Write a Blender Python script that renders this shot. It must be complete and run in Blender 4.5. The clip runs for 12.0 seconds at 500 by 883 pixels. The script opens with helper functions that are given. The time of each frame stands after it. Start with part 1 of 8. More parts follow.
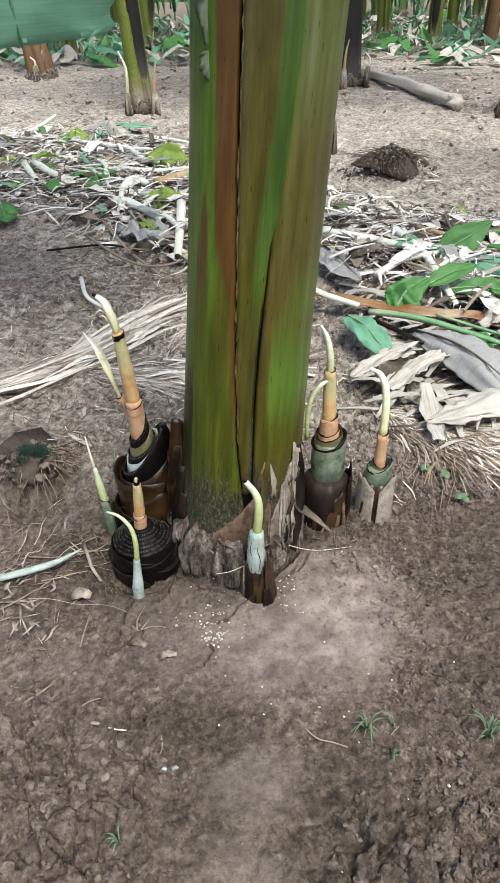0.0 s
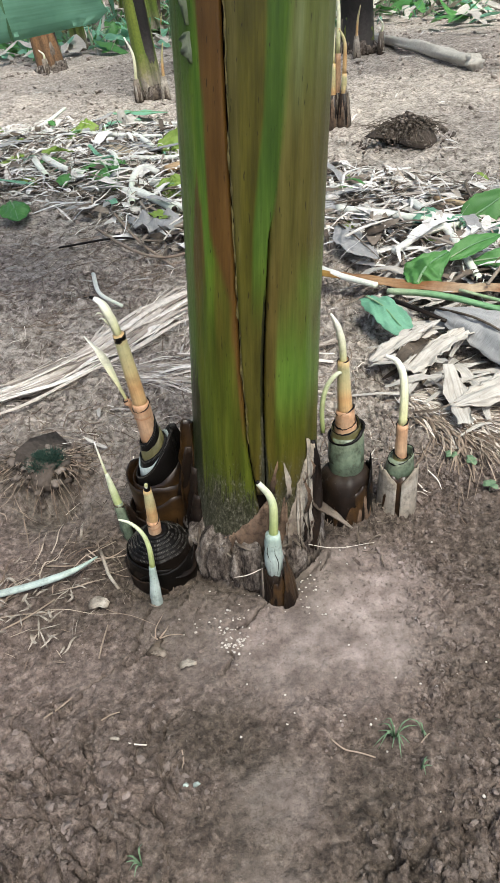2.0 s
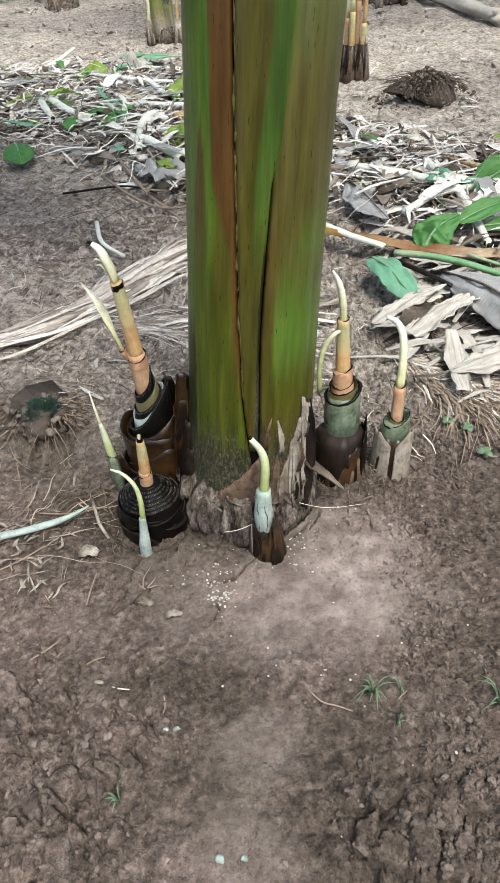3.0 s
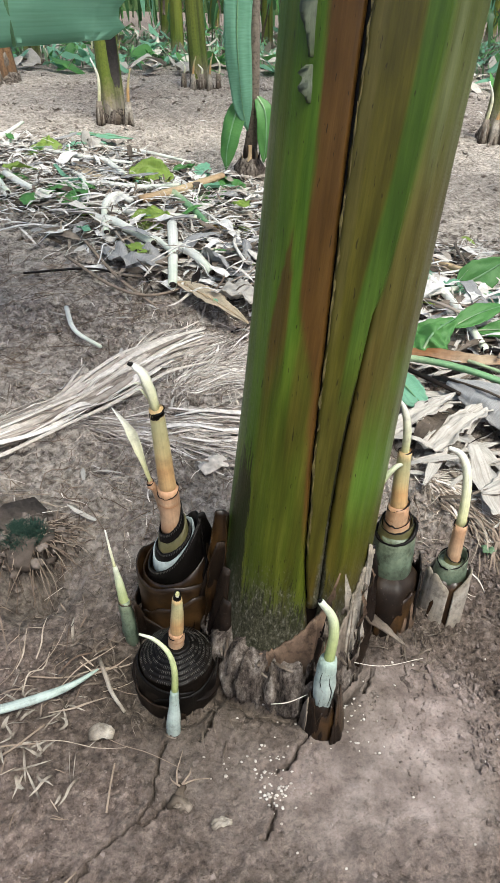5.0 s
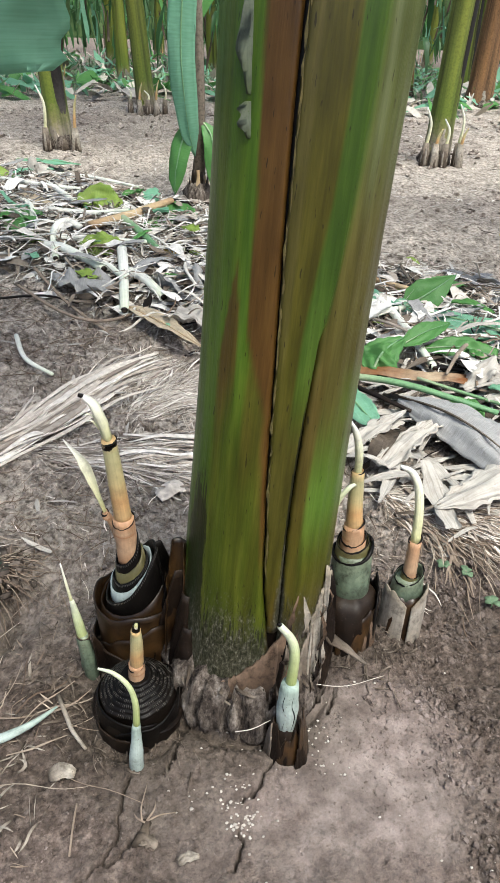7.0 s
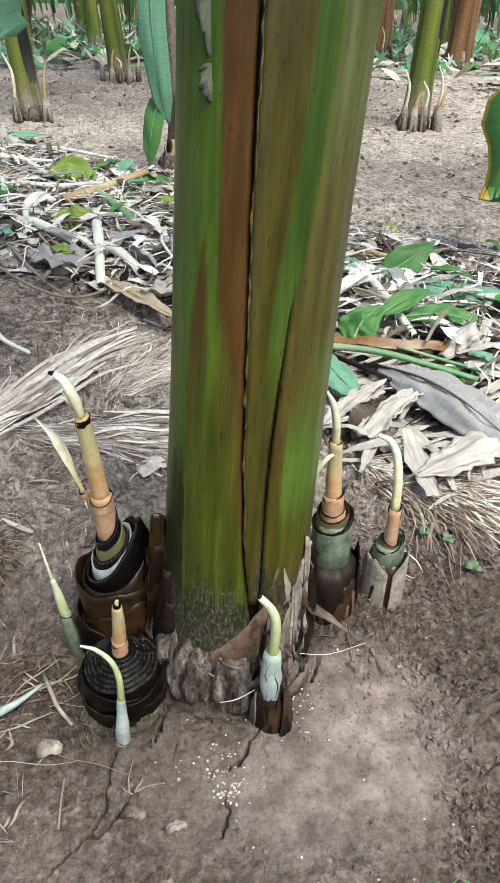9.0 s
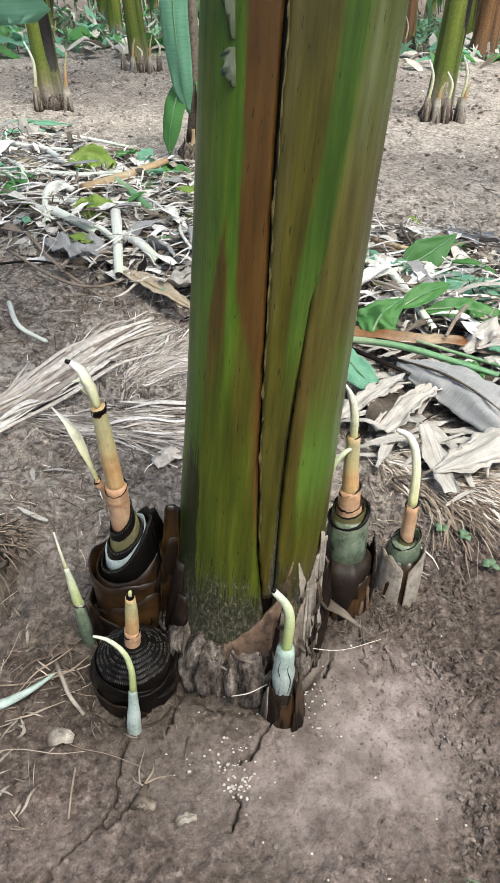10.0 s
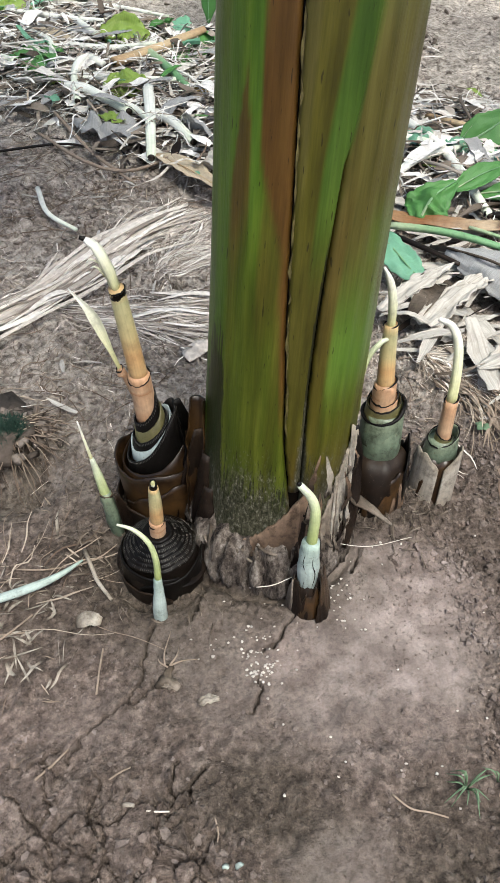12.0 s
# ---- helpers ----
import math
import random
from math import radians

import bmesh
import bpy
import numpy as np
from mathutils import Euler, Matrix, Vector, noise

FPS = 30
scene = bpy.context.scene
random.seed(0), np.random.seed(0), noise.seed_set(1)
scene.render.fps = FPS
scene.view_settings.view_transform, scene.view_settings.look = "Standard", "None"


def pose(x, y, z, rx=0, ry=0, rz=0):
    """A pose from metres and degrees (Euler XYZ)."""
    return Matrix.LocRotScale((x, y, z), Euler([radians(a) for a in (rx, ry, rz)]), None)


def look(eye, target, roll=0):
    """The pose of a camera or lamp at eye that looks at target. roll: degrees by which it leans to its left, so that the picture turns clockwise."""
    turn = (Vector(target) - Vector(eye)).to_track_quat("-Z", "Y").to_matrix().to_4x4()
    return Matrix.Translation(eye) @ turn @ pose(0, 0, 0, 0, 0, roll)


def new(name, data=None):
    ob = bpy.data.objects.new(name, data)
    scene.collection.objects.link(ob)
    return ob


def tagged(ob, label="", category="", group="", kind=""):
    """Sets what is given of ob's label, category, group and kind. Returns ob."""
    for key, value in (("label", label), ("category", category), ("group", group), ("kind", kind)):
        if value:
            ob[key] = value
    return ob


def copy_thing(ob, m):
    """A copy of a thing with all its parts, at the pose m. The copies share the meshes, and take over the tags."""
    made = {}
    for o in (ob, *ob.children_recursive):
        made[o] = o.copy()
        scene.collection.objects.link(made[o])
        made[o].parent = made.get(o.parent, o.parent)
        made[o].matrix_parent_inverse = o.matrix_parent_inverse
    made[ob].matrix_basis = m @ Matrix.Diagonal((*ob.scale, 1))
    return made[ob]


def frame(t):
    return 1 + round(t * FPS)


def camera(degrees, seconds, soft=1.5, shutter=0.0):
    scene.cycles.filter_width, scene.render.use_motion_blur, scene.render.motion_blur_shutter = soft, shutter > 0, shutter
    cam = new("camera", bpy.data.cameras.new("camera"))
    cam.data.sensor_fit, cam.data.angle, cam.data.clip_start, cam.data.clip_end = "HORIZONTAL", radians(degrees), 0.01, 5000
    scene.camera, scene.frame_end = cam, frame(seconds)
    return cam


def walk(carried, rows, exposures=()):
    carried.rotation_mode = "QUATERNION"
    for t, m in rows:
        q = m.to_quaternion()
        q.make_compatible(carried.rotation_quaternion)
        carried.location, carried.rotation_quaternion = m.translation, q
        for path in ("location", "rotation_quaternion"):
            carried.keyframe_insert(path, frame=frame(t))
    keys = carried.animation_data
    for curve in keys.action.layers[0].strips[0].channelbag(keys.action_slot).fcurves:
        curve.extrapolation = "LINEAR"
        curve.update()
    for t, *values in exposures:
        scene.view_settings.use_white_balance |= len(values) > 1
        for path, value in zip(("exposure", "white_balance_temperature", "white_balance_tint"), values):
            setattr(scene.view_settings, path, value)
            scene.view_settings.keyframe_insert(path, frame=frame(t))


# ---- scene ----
cam = camera(42.1, 12.0, soft=1.1)
PATH = [
    (0, (0.139, -0.025, 0.744), (0.067, 1.604, -0.414), -1.5),
    (0.5, (0.133, -0.001, 0.734), (0.179, 1.553, -0.523), -7.0),
    (1, (0.138, 0.02, 0.737), (0.11, 1.534, -0.57), -5.4),
    (1.5, (0.148, 0.022, 0.728), (-0.002, 1.513, -0.596), -5.3),
    (2, (0.167, 0.019, 0.74), (-0.007, 1.612, -0.457), -6.6),
    (2.5, (0.171, 0.021, 0.735), (0.035, 1.588, -0.501), -4.3),
    (3, (0.176, 0.018, 0.731), (-0.004, 1.536, -0.558), -4.4),
    (3.2, (0.174, 0.019, 0.73), (-0.038, 1.524, -0.571), -5.1),
    (4.8, (-0.001, 0.178, 0.722), (0.054, 1.783, -0.47), 2.9),
    (5, (0.002, 0.18, 0.728), (0.068, 1.827, -0.404), 1.7),
    (5.5, (0.008, 0.189, 0.724), (0.143, 1.803, -0.45), 0.8),
    (6, (0.007, 0.189, 0.726), (0.168, 1.819, -0.423), 1.4),
    (6.5, (0.008, 0.187, 0.728), (0.171, 1.824, -0.411), 1.5),
    (7, (0.008, 0.181, 0.737), (0.2, 1.853, -0.343), 2.0),
    (7.5, (0.009, 0.175, 0.739), (0.237, 1.845, -0.338), 1.4),
    (7.7, (0.007, 0.175, 0.738), (0.234, 1.842, -0.344), 1.6),
    (9.3, (0.023, 0.184, 0.734), (0.243, 1.805, -0.418), 0.8),
    (9.5, (0.02, 0.183, 0.734), (0.228, 1.813, -0.406), 0.8),
    (10, (0.02, 0.19, 0.729), (0.201, 1.804, -0.436), 1.2),
    (10.5, (0.023, 0.196, 0.71), (0.169, 1.72, -0.577), -1.4),
    (11, (0.035, 0.204, 0.681), (0.144, 1.598, -0.748), -2.6),
    (11.5, (0.031, 0.217, 0.679), (0.147, 1.58, -0.781), 0.7),
    (12, (0.04, 0.207, 0.695), (0.076, 1.641, -0.699), -1.2),
]
walk(cam, [(t, look(eye, target, roll)) for t, eye, target, roll in PATH], [(0.0, 0.47), (12.0, 0.47)])

# ---- light ----
world = bpy.data.worlds.new("sky")
scene.world = world
world.use_nodes = True
wn = world.node_tree.nodes
sky = wn.new("ShaderNodeTexSky")
sky.sky_type = "NISHITA"
sky.sun_disc = False
sky.sun_elevation = radians(58)
sky.sun_rotation = radians(150)
sky.air_density, sky.dust_density, sky.ozone_density = 1.0, 4.0, 1.0
wn["Background"].inputs["Strength"].default_value = 0.15
world.node_tree.links.new(sky.outputs["Color"], wn["Background"].inputs["Color"])

sun_data = bpy.data.lights.new("sun", "SUN")
sun_data.energy, sun_data.angle, sun_data.color = 3.3, radians(24), (0.952, 0.985, 0.93)
sun = new("sun", sun_data)
sun.matrix_world = look((1.5, -1.2, 6.0), (0.3, 0.9, 0))


# ---- materials ----
def material(name, rough=0.7, spec=0.3):
    m = bpy.data.materials.new(name)
    m.use_nodes = True
    b = m.node_tree.nodes["Principled BSDF"]
    b.inputs["Roughness"].default_value = rough
    b.inputs["Specular IOR Level"].default_value = spec
    return m, m.node_tree.nodes, m.node_tree.links, b


def nd(nodes, kind, **kw):
    n = nodes.new(kind)
    for k, v in kw.items():
        n.inputs[k.replace("_", " ")].default_value = v
    return n


def ramp(nodes, links, fac, stops):
    r = nodes.new("ShaderNodeValToRGB")
    e = r.color_ramp.elements
    while len(e) < len(stops):
        e.new(0.5)
    for el, (p, c) in zip(e, stops):
        el.position, el.color = p, (*c, 1)
    links.new(fac, r.inputs["Fac"])
    return r.outputs["Color"]


def mix(nodes, links, fac, a, b, blend="MIX"):
    m = nodes.new("ShaderNodeMix")
    m.data_type, m.blend_type = "RGBA", blend
    for sock, v in ((m.inputs["Factor"], fac), (m.inputs["A"], a), (m.inputs["B"], b)):
        if isinstance(v, bpy.types.NodeSocket):
            links.new(v, sock)
        elif isinstance(v, tuple):
            sock.default_value = (*v, 1)
        else:
            sock.default_value = v
    return m.outputs["Result"]


def noise_of(nodes, links, vec, scale, detail=5, rough=0.6, stretch=None):
    if stretch:
        mp = nodes.new("ShaderNodeMapping")
        mp.inputs["Scale"].default_value = stretch
        links.new(vec, mp.inputs["Vector"])
        vec = mp.outputs["Vector"]
    n = nd(nodes, "ShaderNodeTexNoise", Scale=scale, Detail=detail, Roughness=rough)
    links.new(vec, n.inputs["Vector"])
    return n.outputs["Fac"]


def bump(nodes, links, b, height, strength=0.4, dist=0.004):
    n = nd(nodes, "ShaderNodeBump", Strength=strength, Distance=dist)
    links.new(height, n.inputs["Height"])
    links.new(n.outputs["Normal"], b.inputs["Normal"])


def coords(nodes, kind="Object"):
    return nodes.new("ShaderNodeTexCoord").outputs[kind]


def soil_material():
    m, n, l, b = material("soil", 0.9, 0.2)
    p = n.new("ShaderNodeNewGeometry").outputs["Position"]

    def attr(name):
        a = n.new("ShaderNodeAttribute")
        a.attribute_name = name
        return a.outputs["Fac"]
    silty = attr("silt")
    big = noise_of(n, l, p, 5.0, 6)
    mott = noise_of(n, l, p, 24, 6, 0.62)
    fine = noise_of(n, l, p, 70, 7, 0.7)
    pit = noise_of(n, l, p, 170, 5, 0.7)
    grain = noise_of(n, l, p, 460, 3, 0.6)
    dark = ramp(n, l, fine, [(0.28, (0.052, 0.0385, 0.0325)), (0.5, (0.158, 0.1225, 0.1050)), (0.74, (0.37, 0.298, 0.262))])
    silt = ramp(n, l, mott, [(0.30, (0.130, 0.103, 0.091)), (0.46, (0.225, 0.184, 0.167)), (0.66, (0.37, 0.312, 0.288))])
    c = mix(n, l, silty, dark, silt)
    c = mix(n, l, 0.65, c, ramp(n, l, big, [(0.34, (0.62, 0.62, 0.58)), (0.62, (1.08, 1.05, 1.03))]), "MULTIPLY")
    inv = n.new("ShaderNodeMath")
    inv.operation = "MULTIPLY_ADD"
    l.new(silty, inv.inputs[0])
    inv.inputs[1].default_value, inv.inputs[2].default_value = -0.55, 0.8
    c = mix(n, l, inv.outputs[0], c, ramp(n, l, pit, [(0.36, (0.36, 0.34, 0.32)), (0.47, (0.90, 0.90, 0.90)), (0.66, (1.25, 1.25, 1.25))]), "MULTIPLY")
    c = mix(n, l, 0.25, c, ramp(n, l, grain, [(0.3, (0.6, 0.6, 0.6)), (0.7, (1.2, 1.2, 1.2))]), "MULTIPLY")
    # small dark specks in the silt
    spot = noise_of(n, l, p, 115, 4, 0.6)
    c = mix(n, l, ramp(n, l, spot, [(0.60, (0, 0, 0)), (0.68, (0.6, 0.6, 0.6))]), c, (0.11, 0.094, 0.080))
    # wet soil, together with shade painted into the soil colour
    c = mix(n, l, attr("damp_shade"), c, mix(n, l, 0.72, c, (0.40, 0.415, 0.355), "MULTIPLY"))
    walked = ramp(n, l, fine, [(0.30, (0.140, 0.118, 0.100)), (0.48, (0.44, 0.388, 0.336)), (0.70, (0.68, 0.62, 0.55))])
    walked = mix(n, l, 0.8, walked, ramp(n, l, noise_of(n, l, p, 9, 7, 0.68), [(0.36, (0.66, 0.64, 0.61)), (0.5, (1.0, 1.0, 1.0)), (0.64, (1.3, 1.29, 1.27))]), "MULTIPLY")
    walked = mix(n, l, 0.7, walked, ramp(n, l, noise_of(n, l, p, 30, 6, 0.7), [(0.38, (0.52, 0.50, 0.47)), (0.48, (1.0, 1.0, 1.0)), (0.62, (1.3, 1.3, 1.3))]), "MULTIPLY")
    # dark crumbs, and shaded holes between the lumps painted as dark flecks
    gaps = noise_of(n, l, p, 52, 7, 0.74, (1, 0.7, 1))
    walked = mix(n, l, 0.85, walked, ramp(n, l, gaps, [(0.39, (0.30, 0.27, 0.25)), (0.47, (0.92, 0.92, 0.92)), (0.6, (1.12, 1.12, 1.12))]), "MULTIPLY")
    c = mix(n, l, attr("trodden"), c, walked)
    l.new(c, b.inputs["Base Color"])
    h = n.new("ShaderNodeMath")
    h.operation = "ADD"
    l.new(pit, h.inputs[0])
    l.new(grain, h.inputs[1])
    g = n.new("ShaderNodeMath")
    g.operation = "MULTIPLY"
    l.new(h.outputs[0], g.inputs[0])
    l.new(inv.outputs[0], g.inputs[1])
    # broken lumps of the trodden soil
    vor = nd(n, "ShaderNodeTexVoronoi", Scale=42.0, Randomness=1.0)
    l.new(p, vor.inputs["Vector"])
    lumps = n.new("ShaderNodeMath")
    lumps.operation = "MULTIPLY_ADD"
    l.new(noise_of(n, l, p, 38, 8, 0.72), lumps.inputs[0])
    lumps.inputs[1].default_value = 1.6
    l.new(vor.outputs["Distance"], lumps.inputs[2])
    w2 = n.new("ShaderNodeMath")
    w2.operation = "MULTIPLY"
    l.new(lumps.outputs[0], w2.inputs[0])
    l.new(attr("trodden"), w2.inputs[1])
    low = nd(n, "ShaderNodeBump", Strength=0.6, Distance=0.014)
    l.new(w2.outputs[0], low.inputs["Height"])
    top = nd(n, "ShaderNodeBump", Strength=1.0, Distance=0.004)
    l.new(g.outputs[0], top.inputs["Height"])
    l.new(low.outputs["Normal"], top.inputs["Normal"])
    l.new(top.outputs["Normal"], b.inputs["Normal"])
    return m


def island_material(name, stops, rough=0.8, spec=0.2, streak=(1, 1, 1), scale=60, strength=0.4, vary=0.5, translucent=0.0, dist=0.002):
    """Colour by piece, broken up by grain."""
    m, n, l, b = material(name, rough, spec)
    g = n.new("ShaderNodeNewGeometry")
    c = ramp(n, l, g.outputs["Random Per Island"], stops)
    o = coords(n)
    f = noise_of(n, l, o, scale, 6, 0.65, streak)
    c = mix(n, l, vary, c, ramp(n, l, f, [(0.3, (0.35, 0.33, 0.3)), (0.7, (1.25, 1.25, 1.25))]), "MULTIPLY")
    l.new(c, b.inputs["Base Color"])
    bump(n, l, b, f, strength, dist)
    return m


def dry_leaf_material(name, a, c2, rough=0.75, run=(0.03, 3, 1)):
    """Dead banana leaf: ribbed across, creased, blotched with brown."""
    m, n, l, b = material(name, rough, 0.25)
    uv, o = coords(n, "UV"), coords(n)
    vein = noise_of(n, l, uv, 110 if run[0] < 1 else 16, 4, 0.6, run)
    blot = noise_of(n, l, o, 22, 7, 0.7)
    c = mix(n, l, blot, a, c2)
    c = mix(n, l, 0.55, c, ramp(n, l, vein, [(0.35, (0.5, 0.48, 0.45)), (0.62, (1.15, 1.15, 1.15))]), "MULTIPLY")
    c = mix(n, l, ramp(n, l, noise_of(n, l, o, 70, 5, 0.7), [(0.6, (0, 0, 0)), (0.72, (0.6, 0.6, 0.6))]), c, (0.10, 0.075, 0.055))
    l.new(c, b.inputs["Base Color"])
    bump(n, l, b, vein, 0.5, 0.003)
    return m


def tube_material(name, stops, rough=0.5, spec=0.4, streak=26.0, speck=(0.12, 0.07, 0.03), specks=0.25, blotch=0.35, stripes=0.45):
    """Colour along the stalk from its base to its tip, with fibres running lengthwise and small blemishes."""
    m, n, l, b = material(name, rough, spec)
    uv = coords(n, "UV")
    sep = n.new("ShaderNodeSeparateXYZ")
    l.new(uv, sep.inputs[0])
    o = coords(n)
    wob = noise_of(n, l, o, 40, 4)
    ad = nd(n, "ShaderNodeMath")
    ad.operation = "MULTIPLY_ADD"
    l.new(wob, ad.inputs[0])
    ad.inputs[1].default_value = 0.16
    l.new(sep.outputs["Y"], ad.inputs[2])
    sh = nd(n, "ShaderNodeMath")
    sh.operation = "SUBTRACT"
    l.new(ad.outputs[0], sh.inputs[0])
    sh.inputs[1].default_value = 0.08
    c = ramp(n, l, sh.outputs[0], stops)
    f = noise_of(n, l, uv, streak, 5, 0.6, (1, 0.06, 1))
    c = mix(n, l, stripes, c, ramp(n, l, f, [(0.3, (0.62, 0.6, 0.55)), (0.7, (1.2, 1.2, 1.15))] if stripes < 0.5 else [(0.36, (0.16, 0.15, 0.12)), (0.48, (0.85, 0.85, 0.8)), (0.66, (1.35, 1.25, 1.0))]), "MULTIPLY")
    c = mix(n, l, blotch, c, ramp(n, l, noise_of(n, l, o, 75, 6, 0.7), [(0.34, (0.30, 0.28, 0.26)), (0.5, (0.92, 0.92, 0.92)), (0.66, (1.25, 1.22, 1.18))]), "MULTIPLY")
    s = noise_of(n, l, o, 260, 4, 0.7)
    msk = ramp(n, l, s, [(0.62, (0, 0, 0)), (0.72, (specks, specks, specks))])
    c = mix(n, l, msk, c, speck)
    l.new(c, b.inputs["Base Color"])
    bump(n, l, b, f, 0.35, 0.0015)
    return m


def corm_material():
    """Dead corm: grey-brown, pitted, scored lengthwise, darkly cracked."""
    m, n, l, b = material("corm", 0.9, 0.15)
    o = coords(n)
    a = noise_of(n, l, o, 60, 7, 0.75, (1, 1, 0.35))
    f = noise_of(n, l, o, 240, 5, 0.7)
    c = ramp(n, l, a, [(0.36, (0.012, 0.0095, 0.0080)), (0.46, (0.080, 0.064, 0.053)), (0.57, (0.200, 0.170, 0.145)), (0.70, (0.42, 0.385, 0.345))])
    c = mix(n, l, 0.6, c, ramp(n, l, f, [(0.35, (0.35, 0.33, 0.3)), (0.65, (1.3, 1.3, 1.3))]), "MULTIPLY")
    l.new(c, b.inputs["Base Color"])
    bump(n, l, b, a, 0.9, 0.006)
    return m


def leaf_material(name, a, c2, back=(0.2, 0.32, 0.2), rough=0.45, trans=0.25):
    """Banana leaf: fine veins across the blade from midrib to margin."""
    m, n, l, b = material(name, rough, 0.4)
    uv = coords(n, "UV")
    vein = noise_of(n, l, uv, 60, 3, 0.5, (0.04, 3, 1))
    o = coords(n)
    big = noise_of(n, l, o, 9, 5)
    c = mix(n, l, big, a, c2)
    c = mix(n, l, 0.5, c, ramp(n, l, vein, [(0.35, (0.72, 0.78, 0.7)), (0.65, (1.15, 1.12, 1.1))]), "MULTIPLY")
    l.new(c, b.inputs["Base Color"])
    bump(n, l, b, vein, 0.3, 0.003)
    t = n.new("ShaderNodeBsdfTranslucent")
    l.new(c, t.inputs["Color"])
    mx = n.new("ShaderNodeMixShader")
    mx.inputs["Fac"].default_value = trans
    l.new(b.outputs[0], mx.inputs[1])
    l.new(t.outputs[0], mx.inputs[2])
    l.new(mx.outputs[0], n["Material Output"].inputs["Surface"])
    return m


def sheath_material():
    """Living pseudostem: green with olive and red-brown sheaths, lengthwise fibres, flecks, grey and scurfy near the ground."""
    m, n, l, b = material("pseudostem_sheath", 0.36, 0.28)
    uv = coords(n, "UV")
    o = coords(n)
    wide = noise_of(n, l, uv, 14, 4, 0.6, (1, 0.09, 1))
    fib = noise_of(n, l, uv, 90, 5, 0.65, (1, 0.03, 1))
    patch = noise_of(n, l, o, 7, 5)

    def attr(name):
        a = n.new("ShaderNodeAttribute")
        a.attribute_name = name
        return a.outputs["Fac"]

    green = ramp(n, l, wide, [(0.28, (0.041, 0.092, 0.0070)), (0.5, (0.073, 0.148, 0.0110)), (0.72, (0.120, 0.200, 0.0190))])
    olive = ramp(n, l, wide, [(0.28, (0.031, 0.0255, 0.0032)), (0.5, (0.060, 0.0490, 0.0060)), (0.74, (0.102, 0.087, 0.013))])
    brown = ramp(n, l, wide, [(0.28, (0.062, 0.0310, 0.0072)), (0.5, (0.098, 0.0490, 0.0112)), (0.74, (0.130, 0.069, 0.0165))])
    tan = ramp(n, l, wide, [(0.3, (0.054, 0.046, 0.010)), (0.5, (0.088, 0.076, 0.019)), (0.74, (0.132, 0.116, 0.036))])
    lime = ramp(n, l, wide, [(0.3, (0.068, 0.155, 0.018)), (0.7, (0.118, 0.230, 0.034))])
    c = mix(n, l, attr("olive"), green, olive)
    c = mix(n, l, attr("tan"), c, tan)
    # greyish-green tone, including the highlight painted on the upper right sheath
    c = mix(n, l, attr("pale"), c, ramp(n, l, wide, [(0.3, (0.108, 0.130, 0.050)), (0.7, (0.180, 0.207, 0.095))]))
    c = mix(n, l, attr("deep"), c, ramp(n, l, wide, [(0.28, (0.024, 0.055, 0.0075)), (0.5, (0.040, 0.083, 0.0110)), (0.74, (0.066, 0.118, 0.0190))]))
    c = mix(n, l, attr("lime"), c, lime)
    c = mix(n, l, attr("brown"), c, brown)
    c = mix(n, l, 0.5, c, ramp(n, l, fib, [(0.3, (0.68, 0.68, 0.62)), (0.7, (1.18, 1.18, 1.1))]), "MULTIPLY")
    c = mix(n, l, 0.5, c, ramp(n, l, patch, [(0.3, (0.75, 0.72, 0.68)), (0.7, (1.1, 1.1, 1.1))]), "MULTIPLY")
    # short dark flecks along the fibres
    fl = noise_of(n, l, uv, 55, 3, 0.5, (1, 0.14, 1))
    c = mix(n, l, ramp(n, l, fl, [(0.665, (0, 0, 0)), (0.70, (0.8, 0.8, 0.8))]), c, (0.012, 0.010, 0.004))
    # blackened streaks
    blk = n.new("ShaderNodeMath")
    blk.operation = "MULTIPLY_ADD"
    l.new(noise_of(n, l, uv, 60, 6, 0.75, (1, 0.07, 1)), blk.inputs[0])
    blk.inputs[1].default_value = 1.3
    l.new(attr("black"), blk.inputs[2])
    c = mix(n, l, ramp(n, l, blk.outputs[0], [(0.98, (0, 0, 0)), (1.25, (0.9, 0.9, 0.9))]), c, (0.010, 0.012, 0.006))
    # scurf at the foot
    sc = noise_of(n, l, o, 260, 6, 0.78, (1, 1, 0.5))
    scurf = ramp(n, l, sc, [(0.40, (0.014, 0.016, 0.008)), (0.55, (0.070, 0.066, 0.042)), (0.74, (0.27, 0.265, 0.235))])
    ft = n.new("ShaderNodeMath")
    ft.operation = "MULTIPLY_ADD"
    l.new(sc, ft.inputs[0])
    ft.inputs[1].default_value = 1.15
    l.new(attr("foot"), ft.inputs[2])
    c = mix(n, l, ramp(n, l, ft.outputs[0], [(0.62, (0, 0, 0)), (1.0, (0.92, 0.92, 0.92))]), c, scurf)
    l.new(c, b.inputs["Base Color"])
    bump(n, l, b, fib, 0.25, 0.002)
    return m


SOIL = soil_material()
SHEATH = sheath_material()
DRY = island_material("dry_leaf", [(0, (0.0616, 0.04682, 0.03696)), (0.25, (0.2957, 0.2464, 0.1971)), (0.45, (0.6776, 0.6406, 0.579)), (1, (0.86, 0.85, 0.82))], 0.8, 0.2, (1, 1, 1), 45, 0.5, 0.55)
DRYGREY = dry_leaf_material("slate_dry_leaf", (0.26, 0.26, 0.26), (0.44, 0.44, 0.43), 0.55)
DRYTAN = dry_leaf_material("tan_dry_leaf", (0.36, 0.27, 0.17), (0.66, 0.58, 0.44), 0.65)
